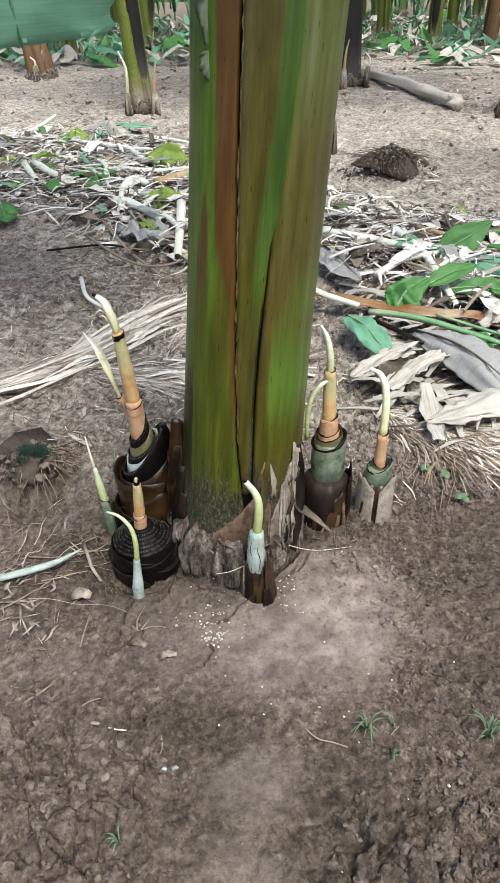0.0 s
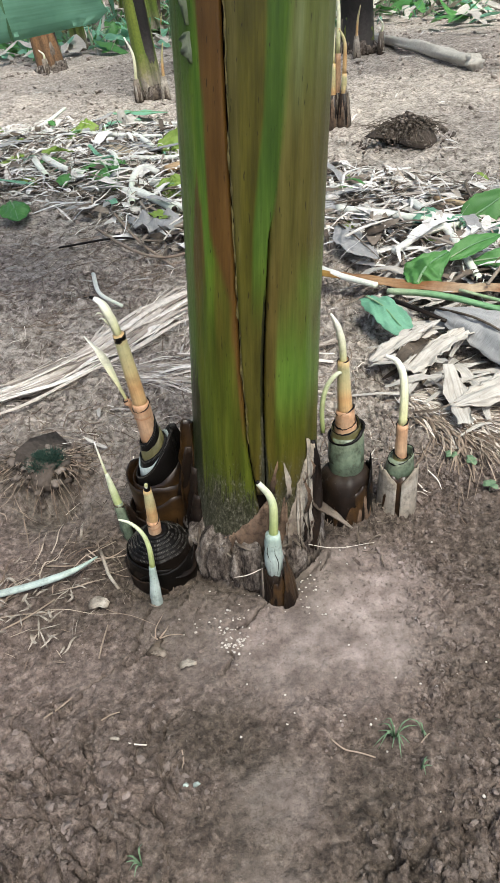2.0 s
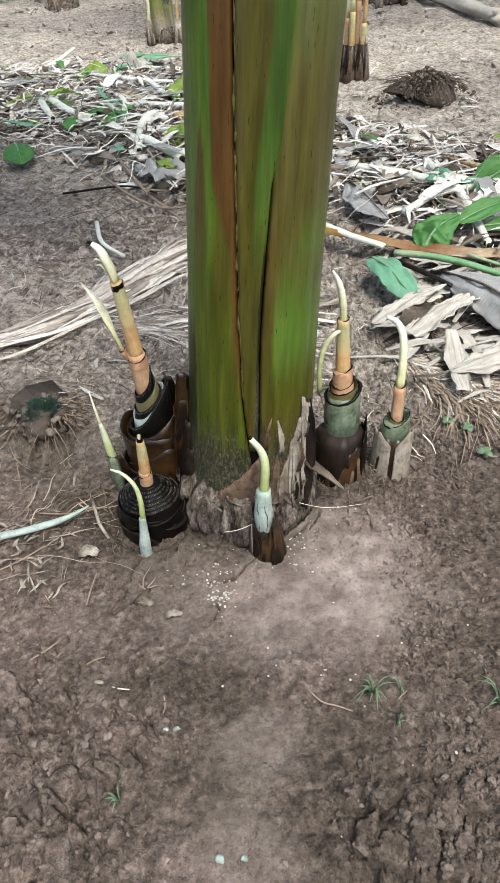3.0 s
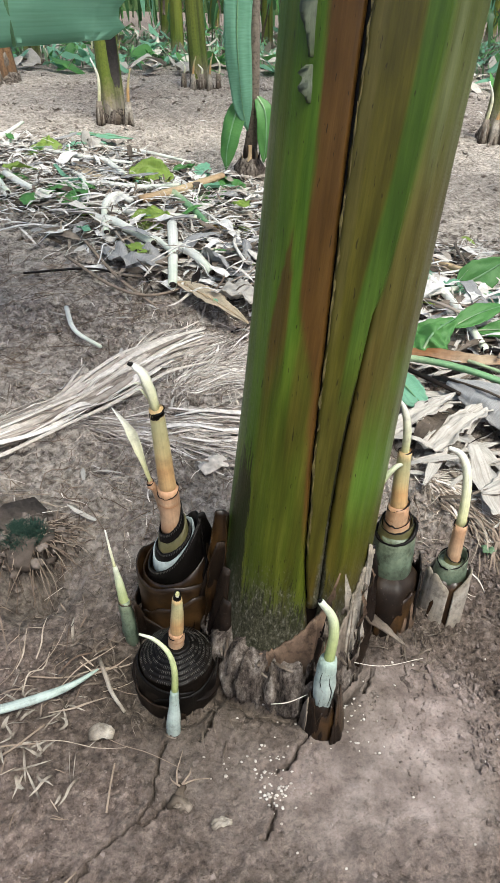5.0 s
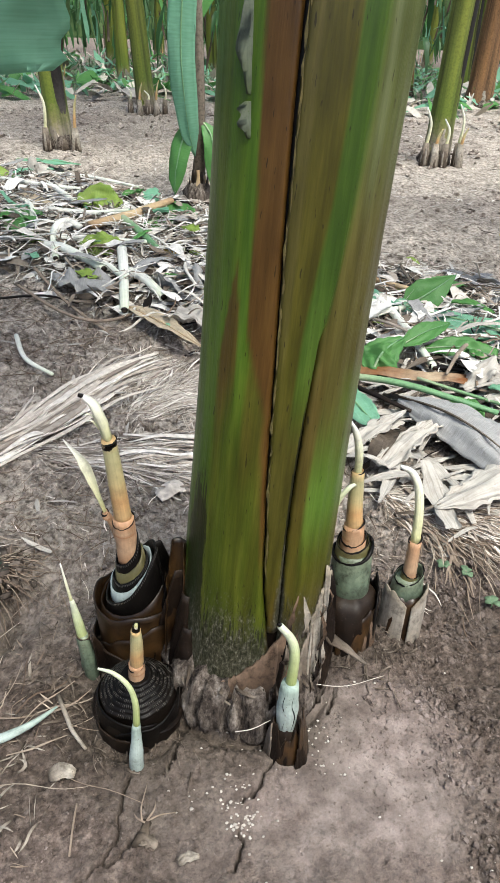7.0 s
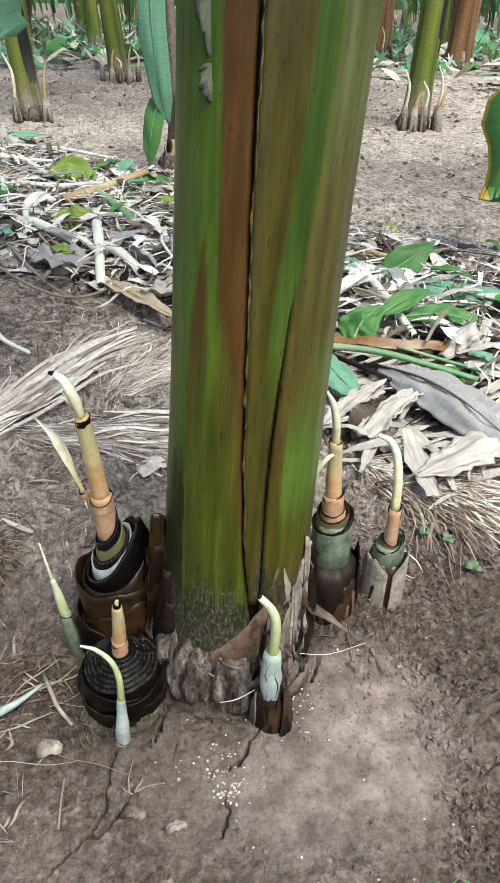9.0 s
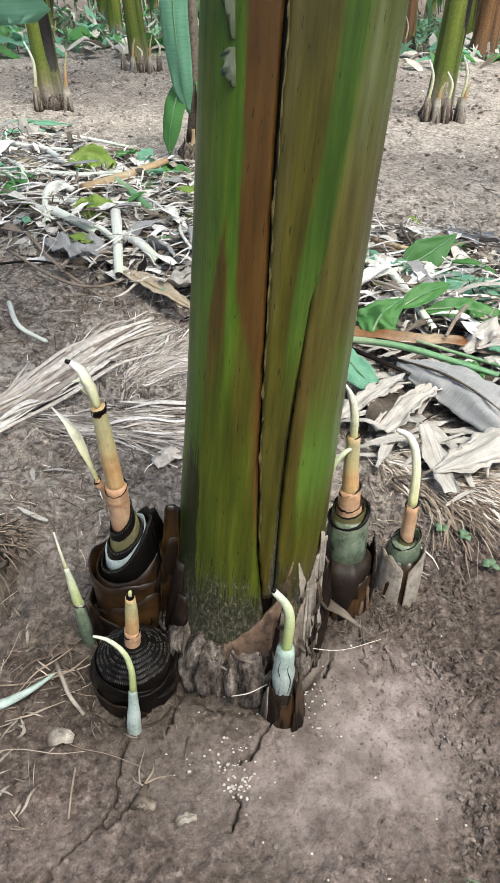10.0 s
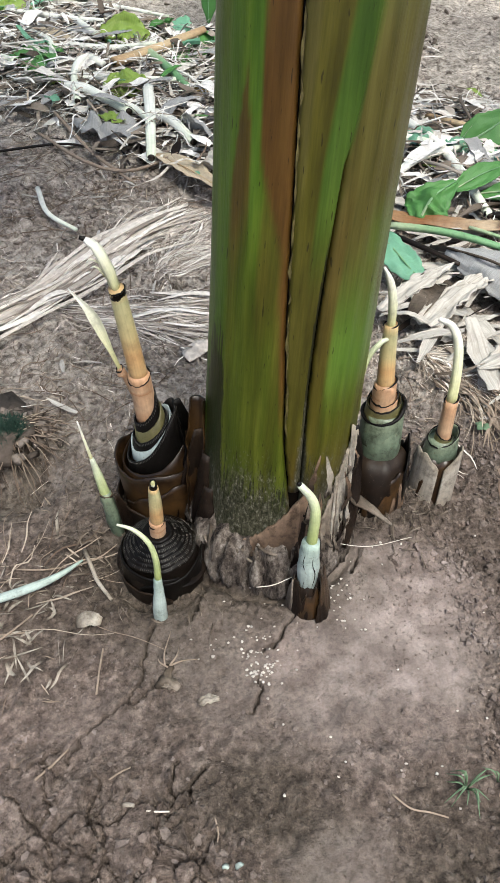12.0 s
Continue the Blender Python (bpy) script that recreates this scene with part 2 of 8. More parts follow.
DRYBEIGE = dry_leaf_material("beige_dry_leaf", (0.36, 0.325, 0.27), (0.70, 0.675, 0.61))
STRIP = dry_leaf_material("torn_dry_leaf", (0.25, 0.22, 0.185), (0.68, 0.655, 0.60), 0.7, (1, 0.12, 1))
FIBRE = island_material("dry_fibre", [(0, (0.26, 0.215, 0.175)), (0.5, (0.66, 0.59, 0.51)), (1, (0.93, 0.885, 0.82))], 0.8, 0.2, (1, 1, 1), 80, 0.4, 0.5)
TWIG = island_material("twig", [(0, (0.13, 0.09, 0.065)), (0.6, (0.30, 0.235, 0.18)), (1, (0.46, 0.39, 0.31))], 0.85, 0.2, (1, 1, 1), 90, 0.5, 0.5)
CLOD = island_material("soil_clod", [(0, (0.07, 0.056, 0.046)), (0.5, (0.135, 0.110, 0.092)), (1, (0.26, 0.220, 0.19))], 0.95, 0.15, (1, 1, 1), 90, 0.7, 0.6, dist=0.004)
GRAIN = island_material("granule", [(0, (0.36, 0.32, 0.28)), (1, (0.66, 0.62, 0.56))], 0.6, 0.3, (1, 1, 1), 200, 0.2, 0.2)
PALE = tube_material("pale_petiole", [(0, (0.74, 0.74, 0.68)), (0.5, (0.82, 0.83, 0.78)), (1, (0.70, 0.76, 0.62))], 0.55, 0.35, blotch=0.15)
TANSTALK = tube_material("tan_petiole", [(0, (0.44, 0.30, 0.17)), (0.5, (0.58, 0.45, 0.28)), (1, (0.42, 0.28, 0.16))], 0.6, 0.3)
GREENSTALK = tube_material("green_petiole", [(0, (0.42, 0.50, 0.32)), (0.4, (0.19, 0.36, 0.18)), (1, (0.14, 0.31, 0.15))], 0.45, 0.4)
STUB = tube_material("sucker_stub", [(0, (0.58, 0.40, 0.20)), (0.3, (0.55, 0.33, 0.15)), (0.5, (0.52, 0.43, 0.22)), (0.85, (0.47, 0.45, 0.25)), (1, (0.50, 0.34, 0.16))], 0.38, 0.45)
STUBLOW = tube_material("sucker_stub_base", [(0, (0.40, 0.20, 0.10)), (0.35, (0.52, 0.345, 0.22)), (1, (0.50, 0.29, 0.165))], 0.38, 0.4)
CREAM = tube_material("cream_shoot", [(0, (0.56, 0.56, 0.28)), (0.35, (0.74, 0.75, 0.54)), (1, (0.86, 0.86, 0.82))], 0.4, 0.4)
WAXY = tube_material("waxy_shoot", [(0, (0.22, 0.26, 0.24)), (0.5, (0.42, 0.50, 0.475)), (1, (0.32, 0.41, 0.36))], 0.5, 0.35, specks=0.7, blotch=0.5)
YGREEN = tube_material("young_shoot", [(0, (0.30, 0.36, 0.12)), (0.4, (0.50, 0.57, 0.30)), (1, (0.68, 0.72, 0.58))], 0.4, 0.4)
COLLAR = tube_material("green_collar", [(0, (0.03, 0.035, 0.022)), (0.4, (0.13, 0.175, 0.125)), (1, (0.20, 0.245, 0.17))], 0.4, 0.4, specks=0.8, blotch=0.85)
BARK = tube_material("dead_sheath", [(0, (0.003472, 0.001984, 0.001488)), (0.5, (0.008928, 0.00496, 0.002976)), (1, (0.01984, 0.0119, 0.006944))], 0.5, 0.25, 20, (0.08, 0.06, 0.045), 0.8, 0.8)
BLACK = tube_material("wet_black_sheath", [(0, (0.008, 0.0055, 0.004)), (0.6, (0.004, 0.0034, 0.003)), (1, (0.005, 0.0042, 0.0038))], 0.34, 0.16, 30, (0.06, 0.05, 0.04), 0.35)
HUSK = tube_material("bleached_sheath", [(0, (0.04, 0.030, 0.022)), (0.5, (0.13, 0.104, 0.082)), (1, (0.25, 0.212, 0.175))], 0.75, 0.2, 34, (0.05, 0.035, 0.025), 0.8, 0.8)
CORM = corm_material()
RIM = tube_material("collar_rim", [(0, (0.03, 0.025, 0.02)), (1, (0.10, 0.07, 0.04))], 0.45, 0.4)
WAXRING = tube_material("waxy_ring", [(0, (0.02, 0.02, 0.018)), (0.55, (0.05, 0.048, 0.035)), (0.75, (0.20, 0.24, 0.24)), (1, (0.36, 0.42, 0.42))], 0.35, 0.5, specks=0.9)
LATEX = tube_material("dried_latex", [(0, (0.08, 0.105, 0.05)), (0.5, (0.15, 0.175, 0.125)), (1, (0.10, 0.125, 0.07))], 0.5, 0.3, 30, (0.06, 0.09, 0.02), 0.9)
BROWNSHEATH = tube_material("wet_brown_sheath", [(0, (0.010, 0.0060, 0.0040)), (0.35, (0.030, 0.0155, 0.0065)), (0.75, (0.056, 0.029, 0.0105)), (1, (0.018, 0.0105, 0.006))], 0.32, 0.4, 16, (0.010, 0.007, 0.005), 0.9, 0.9)
STUMPBEIGE = tube_material("beige_stump", [(0, (0.10, 0.082, 0.066)), (0.25, (0.27, 0.235, 0.195)), (0.8, (0.40, 0.365, 0.315)), (1, (0.26, 0.225, 0.18))], 0.7, 0.25, 24, (0.07, 0.05, 0.035), 0.9, 0.7)
OLIVECOLLAR = tube_material("olive_collar", [(0, (0.04, 0.035, 0.012)), (0.5, (0.16, 0.145, 0.055)), (1, (0.10, 0.09, 0.04))], 0.4, 0.45, 14, (0.02, 0.018, 0.01), 0.9)
FOOTBROWN = tube_material("foot_sheath", [(0, (0.035, 0.027, 0.020)), (0.4, (0.095, 0.062, 0.042)), (1, (0.19, 0.128, 0.088))], 0.65, 0.25, 14, (0.02, 0.017, 0.012), 0.9, 0.9)
SCAR = tube_material("ring_scar", [(0, (0.06, 0.056, 0.05)), (1, (0.13, 0.124, 0.11))], 0.6, 0.3, blotch=0.9)
EDGE = tube_material("torn_edge", [(0, (0.08, 0.066, 0.022)), (0.5, (0.15, 0.125, 0.046)), (1, (0.09, 0.074, 0.025))], 0.6, 0.3, 9, (0.02, 0.015, 0.008), 0.9, 0.9)
GREEN = leaf_material("green_leaf", (0.062, 0.215, 0.060), (0.130, 0.320, 0.085))
BLUEGREEN = leaf_material("waxy_leaf_underside", (0.14, 0.38, 0.23), (0.24, 0.48, 0.34), rough=0.5)
# darker copy of the green leaf, with the back rows' shade in its colour
SHADEGREEN = leaf_material("shaded_leaf", (0.028, 0.090, 0.030), (0.075, 0.180, 0.065))
LIME = leaf_material("lime_leaf", (0.22, 0.36, 0.05), (0.32, 0.42, 0.10))
YELLOW = leaf_material("yellow_leaf_margin", (0.62, 0.50, 0.06), (0.46, 0.26, 0.05))
GRASS = leaf_material("grass_blade", (0.10, 0.19, 0.09), (0.24, 0.34, 0.22))


# ---- building helpers ----
def vnoise(x, y, seed=0):
    xi, yi = np.floor(x).astype(np.int64), np.floor(y).astype(np.int64)
    fx, fy = x - xi, y - yi
    fx, fy = fx * fx * (3 - 2 * fx), fy * fy * (3 - 2 * fy)

    def h(a, b):
        k = (a * 374761393 + b * 668265263 + seed * 982451653) & 0xFFFFFFFF
        k = ((k ^ (k >> 13)) * 1274126177) & 0xFFFFFFFF
        return ((k ^ (k >> 16)) & 0xFFFF) / 65535.0
    a = h(xi, yi) * (1 - fx) + h(xi + 1, yi) * fx
    b = h(xi, yi + 1) * (1 - fx) + h(xi + 1, yi + 1) * fx
    return (a * (1 - fy) + b * fy) * 2 - 1


def fbm(x, y, seed=0, octaves=4):
    s, a = 0.0, 1.0
    for k in range(octaves):
        s = s + a * vnoise(x, y, seed + k)
        x, y, a = x * 2.03 + 11.3, y * 2.03 + 7.7, a * 0.5
    return s / 1.9


def cells(x, y, size, seed=0):
    """Distances to the nearest and second nearest scattered point, in cells, and a random number for the nearest."""
    x, y = x / size, y / size
    xi, yi = np.floor(x), np.floor(y)
    d1 = np.full(np.shape(x), 9.0)
    d2 = np.full(np.shape(x), 9.0)
    rr = np.zeros(np.shape(x))
    for i in (-1, 0, 1):
        for j in (-1, 0, 1):
            a, b = xi + i, yi + j
            px = a + 0.5 + 0.45 * vnoise(a * 1.0, b * 1.0, seed + 5)
            py = b + 0.5 + 0.45 * vnoise(a * 1.0, b * 1.0, seed + 9)
            d = np.hypot(px - x, py - y)
            near = d < d1
            d2 = np.where(near, d1, np.minimum(d2, d))
            rr = np.where(near, vnoise(a, b, seed + 17), rr)
            d1 = np.where(near, d, d1)
    return d1, d2, rr


def facets(x, y, size, seed=0, gap=0.14, tilt=0.9):
    """Heights of broken lumps, each with a flat tilted top and a crevice round it, in shares of their size."""
    x, y = x / size, y / size
    xi, yi = np.floor(x), np.floor(y)
    d1 = np.full(np.shape(x), 9.0)
    d2 = np.full(np.shape(x), 9.0)
    ox, oy, ra, rb, rc = (np.zeros(np.shape(x)) for _ in range(5))
    for i in (-1, 0, 1):
        for j in (-1, 0, 1):
            a, b = xi + i, yi + j
            px = a + 0.5 + 0.48 * vnoise(a * 1.0, b * 1.0, seed + 5)
            py = b + 0.5 + 0.48 * vnoise(a * 1.0, b * 1.0, seed + 9)
            d = np.hypot(px - x, py - y)
            near = d < d1
            d2 = np.where(near, d1, np.minimum(d2, d))
            ox, oy = np.where(near, x - px, ox), np.where(near, y - py, oy)
            ra = np.where(near, vnoise(a, b, seed + 17), ra)
            rb = np.where(near, vnoise(a, b, seed + 23), rb)
            rc = np.where(near, vnoise(a, b, seed + 29), rc)
            d1 = np.where(near, d, d1)
    h = 0.35 * ra + tilt * (ox * rb + oy * rc) - 0.25 * d1 * d1
    rim = smooth(0.0, gap, d2 - d1)
    return h * rim - 0.55 * (1 - rim)


def smooth(a, b, x):
    t = np.clip((x - a) / (b - a), 0, 1)
    return t * t * (3 - 2 * t)


def seg_dist(x, y, pts):
    best = np.full(np.shape(x), 9.0)
    for (ax, ay), (bx, by) in zip(pts, pts[1:]):
        dx, dy = bx - ax, by - ay
        t = np.clip(((x - ax) * dx + (y - ay) * dy) / (dx * dx + dy * dy), 0, 1)
        best = np.minimum(best, np.hypot(x - ax - t * dx, y - ay - t * dy))
    return best


CRACKS = [
    [(-0.066, 0.612), (-0.078, 0.585), (-0.080, 0.563), (-0.082, 0.540), (-0.095, 0.522), (-0.112, 0.507), (-0.138, 0.484), (-0.150, 0.462)],
    [(-0.095, 0.522), (-0.074, 0.528), (-0.066, 0.545)],
    [(0.100, 0.618), (0.085, 0.600), (0.078, 0.585), (0.060, 0.572)],
    [(0.19, 0.71), (0.185, 0.69), (0.178, 0.678)],
    [(-0.046, 0.405), (-0.036, 0.424), (-0.021, 0.433), (-0.010, 0.444), (-0.002, 0.45)],
    [(-0.036, 0.424), (-0.040, 0.440), (-0.034, 0.455)],
    [(-0.021, 0.433), (-0.017, 0.419)],
    [(0.052, 0.545), (0.054, 0.525), (0.041, 0.501)],
    [(-0.012, 0.655), (-0.018, 0.632), (-0.030, 0.615)],
]


def silt_mask(x, y):
    w = 0.45 * fbm(x / 0.08, y / 0.08, 31) + 0.15 * fbm(x / 0.02, y / 0.02, 33)
    s = np.zeros(np.shape(x))
    for cx, cy, rx, ry, top in ((0.225, 0.60, 0.125, 0.10, 1.0), (0.13, 0.52, 0.14, 0.07, 0.68), (0.118, 0.350, 0.055, 0.05, 0.75), (0.02, 0.58, 0.12, 0.055, 0.5), (0.17, 0.66, 0.12, 0.07, 0.9), (-0.12, 0.505, 0.06, 0.04, 0.25), (0.10, 0.25, 0.06, 0.05, 0.5)):
        d = np.hypot((x - cx) / rx, (y - cy) / ry) + w
        s = np.maximum(s, top * (1 - smooth(0.3, 1.4, d)))
    return s


def damp_shade_mask(x, y):
    # wet patches, plus painted shade at the feet of stumps, corm and hollow
    wob = 0.35 * fbm(x / 0.06, y / 0.06, 77) + 0.2 * fbm(x / 0.02, y / 0.02, 78)
    dm = np.zeros(np.shape(x))
    for cx, cy, rx, ry, top in ((0.055, 0.415, 0.10, 0.055, 0.9), (0.21, 0.36, 0.07, 0.09, 0.7), (0.06, 0.30, 0.10, 0.07, 0.8), (0.19, 0.27, 0.16, 0.07, 0.6), (-0.29, 0.86, 0.07, 0.09, 1.0), (0.05, 0.67, 0.17, 0.07, 1.0), (-0.06, 0.68, 0.14, 0.10, 1.0), (-0.02, 0.60, 0.12, 0.07, 0.6), (-0.17, 0.74, 0.10, 0.10, 0.7), (0.23, 0.77, 0.13, 0.06, 0.9), (0.0, 0.52, 0.12, 0.05, 0.35), (-0.14, 0.66, 0.10, 0.08, 0.6), (-0.09, 0.72, 0.11, 0.11, 0.9), (0.27, 0.77, 0.12, 0.07, 0.8), (0.42, 0.75, 0.14, 0.16, 0.45), (0.42, 0.42, 0.2, 0.25, 0.5), (-0.2, 0.62, 0.09, 0.06, 0.5), (-0.12, 0.24, 0.2, 0.06, 0.2), (0.31, 0.28, 0.16, 0.12, 0.55)):
        dm = np.maximum(dm, top * (1 - smooth(0.25, 1.45, np.hypot((x - cx) / rx, (y - cy) / ry) + wob)))
    return dm


def right_mask(x, y):
    """Loose crumbly soil beyond the silt."""
    w = 0.05 * fbm(x / 0.1, y / 0.1, 41)
    return np.clip(smooth(0.27, 0.35, x + 0.08 * (y - 0.5) + w) + smooth(0.40, 0.29, y + w) * smooth(0.16, 0.25, x + w), 0, 1)


def slab_mask(x, y):
    """Dried mud broken into plates."""
    w = 0.06 * fbm(x / 0.06, y / 0.06, 43)
    return smooth(0.03, -0.06, x + w) * smooth(0.47, 0.42, y + w) * smooth(-0.2, 0.2, y)


def ground_z(x, y):
    x, y = np.asarray(x, float), np.asarray(y, float)
    s = silt_mask(x, y)
    # fine relief only where the soil is meshed finely
    fade = (1 - smooth(0.9, 1.8, np.abs(x))) * smooth(-0.08, 0.08, y)
    rough = (1 - 0.9 * s) * np.where(y > 0.7, 1, fade)
    near = 1 - smooth(1.2, 2.5, y)
    right = right_mask(x, y)
    slab = slab_mask(x, y)
    plain = rough * (1 - 0.75 * slab)
    z = 0.010 * fbm(x / 0.55, y / 0.55, 1) + 0.022 * fbm(x / 2.5, y / 2.5, 3) * smooth(1.2, 3, y)
    z = z + plain * (0.008 * fbm(x / 0.10, y / 0.10, 5) + 0.009 * np.abs(fbm(x / 0.035, y / 0.035, 7)) + 0.005 * fbm(x / 0.013, y / 0.013, 8))
    z = z + 0.0016 * fbm(x / 0.022, y / 0.022, 6) + 0.0022 * fbm(x / 0.06, y / 0.06, 16)
    # crumbs and clods
    xw, yw = x + 0.005 * vnoise(x / 0.012, y / 0.012, 81), y + 0.005 * vnoise(x / 0.012, y / 0.012, 82)
    broken = smooth(-0.05, 0.45, fbm(x / 0.09, y / 0.09, 87))
    big = right * smooth(0.42, 0.30, y + 0.05 * fbm(x / 0.06, y / 0.06, 88))
    z = z + near * plain * big * 0.024 * facets(xw, yw, 0.030, 2, 0.12)
    z = z + near * plain * right * (0.4 + 0.6 * broken) * 0.0165 * facets(xw, yw, 0.0145, 3, 0.24)
    z = z + near * plain * (0.25 + 0.75 * right) * 0.0066 * facets(xw, yw, 0.0075, 4, 0.22)
    z = z + near * plain * (1 - right) * broken * 0.0065 * facets(xw, yw, 0.017, 6, 0.12, 0.6)
    # ruts and clods of the trodden soil
    t = smooth(0.85, 1.3, y) * (1 - smooth(6.0, 12.0, y))
    z = z + t * 0.016 * facets(x + 0.02 * vnoise(x / 0.05, y / 0.05, 83), y, 0.060, 14, 0.2)
    z = z + smooth(2.4, 3.2, y) * (1 - smooth(9.0, 14.0, y)) * (0.022 * fbm(x / 0.22, y / 0.22, 15) + 0.030 * np.abs(fbm(x / 0.5, y / 0.5, 18)))
    # plates
    xw, yw = x + 0.010 * vnoise(x / 0.022, y / 0.022, 84), y + 0.010 * vnoise(x / 0.022, y / 0.022, 85)
    split = slab * smooth(-0.35, 0.15, fbm(x / 0.07, y / 0.07, 20))
    d1, d2, rr = cells(xw, yw, 0.052, 12)
    z = z + slab * (0.022 * smooth(0.0, 0.055, d2 - d1) - 0.018 + 0.004 * rr)
    z = z + split * 0.022 * facets(xw, yw, 0.027, 13, 0.10, 0.55)
    z = z + split * smooth(0.0, 0.4, fbm(x / 0.04, y / 0.04, 22)) * 0.012 * facets(xw, yw, 0.011, 15, 0.16, 1.0)
    for c in CRACKS:
        wx, wy = 0.004 * vnoise(x / 0.009, y / 0.009, 51), 0.004 * vnoise(x / 0.009, y / 0.009, 52)
        d = seg_dist(x + wx, y + wy, c)
        z = z - 0.034 * np.clip(1 - d / (0.0024 + 0.0010 * vnoise(x / 0.03, y / 0.03, 53)), 0, 1) + 0.002 * np.exp(-(d / 0.009) ** 2)
    # hollow beside the tussock
    z = z - 0.06 * np.exp(-(((x + 0.285) / 0.05) ** 2 + ((y - 0.86) / 0.055) ** 2))
    z = z + 0.015 * np.exp(-(((x + 0.33) / 0.08) ** 2 + ((y - 1.00) / 0.05) ** 2))
    # soil banked up round the outer suckers
    z = z + 0.016 * np.exp(-(((x - 0.275) / 0.085) ** 2 + ((y - 0.79) / 0.05) ** 2))
    # soil sunk round the corm and the black stump
    z = z - 0.014 * np.exp(-((np.hypot(x - 0.0765, y - 0.757) - 0.112) / 0.009) ** 2) * smooth(0.72, 0.67, y)
    z = z - 0.010 * np.exp(-((np.hypot(x + 0.063, y - 0.70) - 0.062) / 0.008) ** 2) * smooth(0.74, 0.68, y)
    # litter row heaped a little above the soil
    z = z + 0.03 * row_mask(x, y)
    z = z * smooth(40, 12, np.hypot(x, y))
    return z


def trodden(x, y):
    """Pale dry soil walked over, beyond the litter; past 8 m it fades, painting the back rows' shade."""
    return (1 - 0.8 * smooth(8.0, 11.0, y)) * smooth(0.70, 1.15, y + 0.22 * fbm(x / 0.5, y / 0.5, 71) - 0.25 * smooth(0.25, 0.5, x) * smooth(1.3, 0.8, y)) * np.clip(0.92 + 0.5 * fbm(x / 0.9, y / 0.35, 73), 0, 1)


def row_line(x):
    """The middle of the litter row: nearer to the right."""
    return 2.55 - 0.95 * x + 0.10 * x * x


def row_mask(x, y):
    half = np.where(x < 0.2, 0.85 - 0.25 * smooth(-0.4, 0.3, x), 0.52)
    d = np.abs(y - np.clip(row_line(x), 1.35, 3.35)) / half + 0.25 * fbm(x / 0.4, y / 0.4, 61)
    return 1 - smooth(0.6, 1.1, d)


GRID = {}


def gz(x, y):
    """The ground's height at one place, from the built grid."""
    xs, ys, Z = GRID["x"], GRID["y"], GRID["z"]
    i = min(max(int(np.searchsorted(xs, x)) - 1, 0), len(xs) - 2)
    j = min(max(int(np.searchsorted(ys, y)) - 1, 0), len(ys) - 2)
    u, v = (x - xs[i]) / (xs[i + 1] - xs[i]), (y - ys[j]) / (ys[j + 1] - ys[j])
    return float((Z[j, i] * (1 - u) + Z[j, i + 1] * u) * (1 - v) + (Z[j + 1, i] * (1 - u) + Z[j + 1, i + 1] * u) * v)


class Geo:
    """Vertices, faces and texture places of one mesh."""

    def __init__(self):
        self.v, self.f, self.uv = [], [], []

    def add(self, verts, faces, uvs):
        k = len(self.v)
        self.v += [tuple(p) for p in verts]
        self.uv += [tuple(p) for p in uvs]
        self.f += [tuple(i + k for i in f) for f in faces]
        return self

    def mesh(self, name, mat, shade=True):
        me = bpy.data.meshes.new(name)
        me.from_pydata(self.v, [], self.f)
        layer = me.uv_layers.new(name="UVMap")
        idx = np.empty(len(me.loops), np.int32)
        me.loops.foreach_get("vertex_index", idx)
        layer.data.foreach_set("uv", np.asarray(self.uv, np.float32)[idx].ravel())
        me.polygons.foreach_set("use_smooth", [shade] * len(me.polygons))
        me.materials.append(mat)
        me.update()
        return me


def part(name, geo, mat, parent=None, label="", shade=True):
    ob = new(name, geo.mesh(name, mat, shade) if isinstance(geo, Geo) else geo)
    if parent:
        ob.parent = parent
    if label:
        tagged(ob, label)
    return ob


def thing(name, at, label, category, group="", kind=""):
    e = new(name)
    e.location = at
    e.empty_display_size = 0.05
    return tagged(e, label, category, group, kind)


def spline(pts, n):
    """n points on a smooth curve through pts."""
    p = [Vector(a) for a in pts]
    if len(p) == 2:
        return [p[0].lerp(p[1], i / (n - 1)) for i in range(n)]
    p = [p[0] * 2 - p[1]] + p + [p[-1] * 2 - p[-2]]
    out = []
    segs = len(p) - 3
    for i in range(n):
        s = i / (n - 1) * segs
        k = min(int(s), segs - 1)
        t = s - k
        a, b, c, d = p[k:k + 4]
        out.append(0.5 * ((2 * b) + (c - a) * t + (2 * a - 5 * b + 4 * c - d) * t * t + (3 * b - a - 3 * c + d) * t ** 3))
    return out


def along(vals, s):
    x = s * (len(vals) - 1)
    k = min(int(x), len(vals) - 2)
    return vals[k] + (vals[k + 1] - vals[k]) * (x - k)


def frames(path):
    t0 = (path[1] - path[0]).normalized()
    side = t0.cross(Vector((0, 0, 1)))
    if side.length < 0.2:
        side = t0.cross(Vector((0, 1, 0)))
    side.normalize()
    out = []
    for i, p in enumerate(path):
        t = (path[min(i + 1, len(path) - 1)] - path[max(i - 1, 0)]).normalized()
        side = (side - t * side.dot(t)).normalized()
        out.append((t, side, t.cross(side).normalized()))
    return out


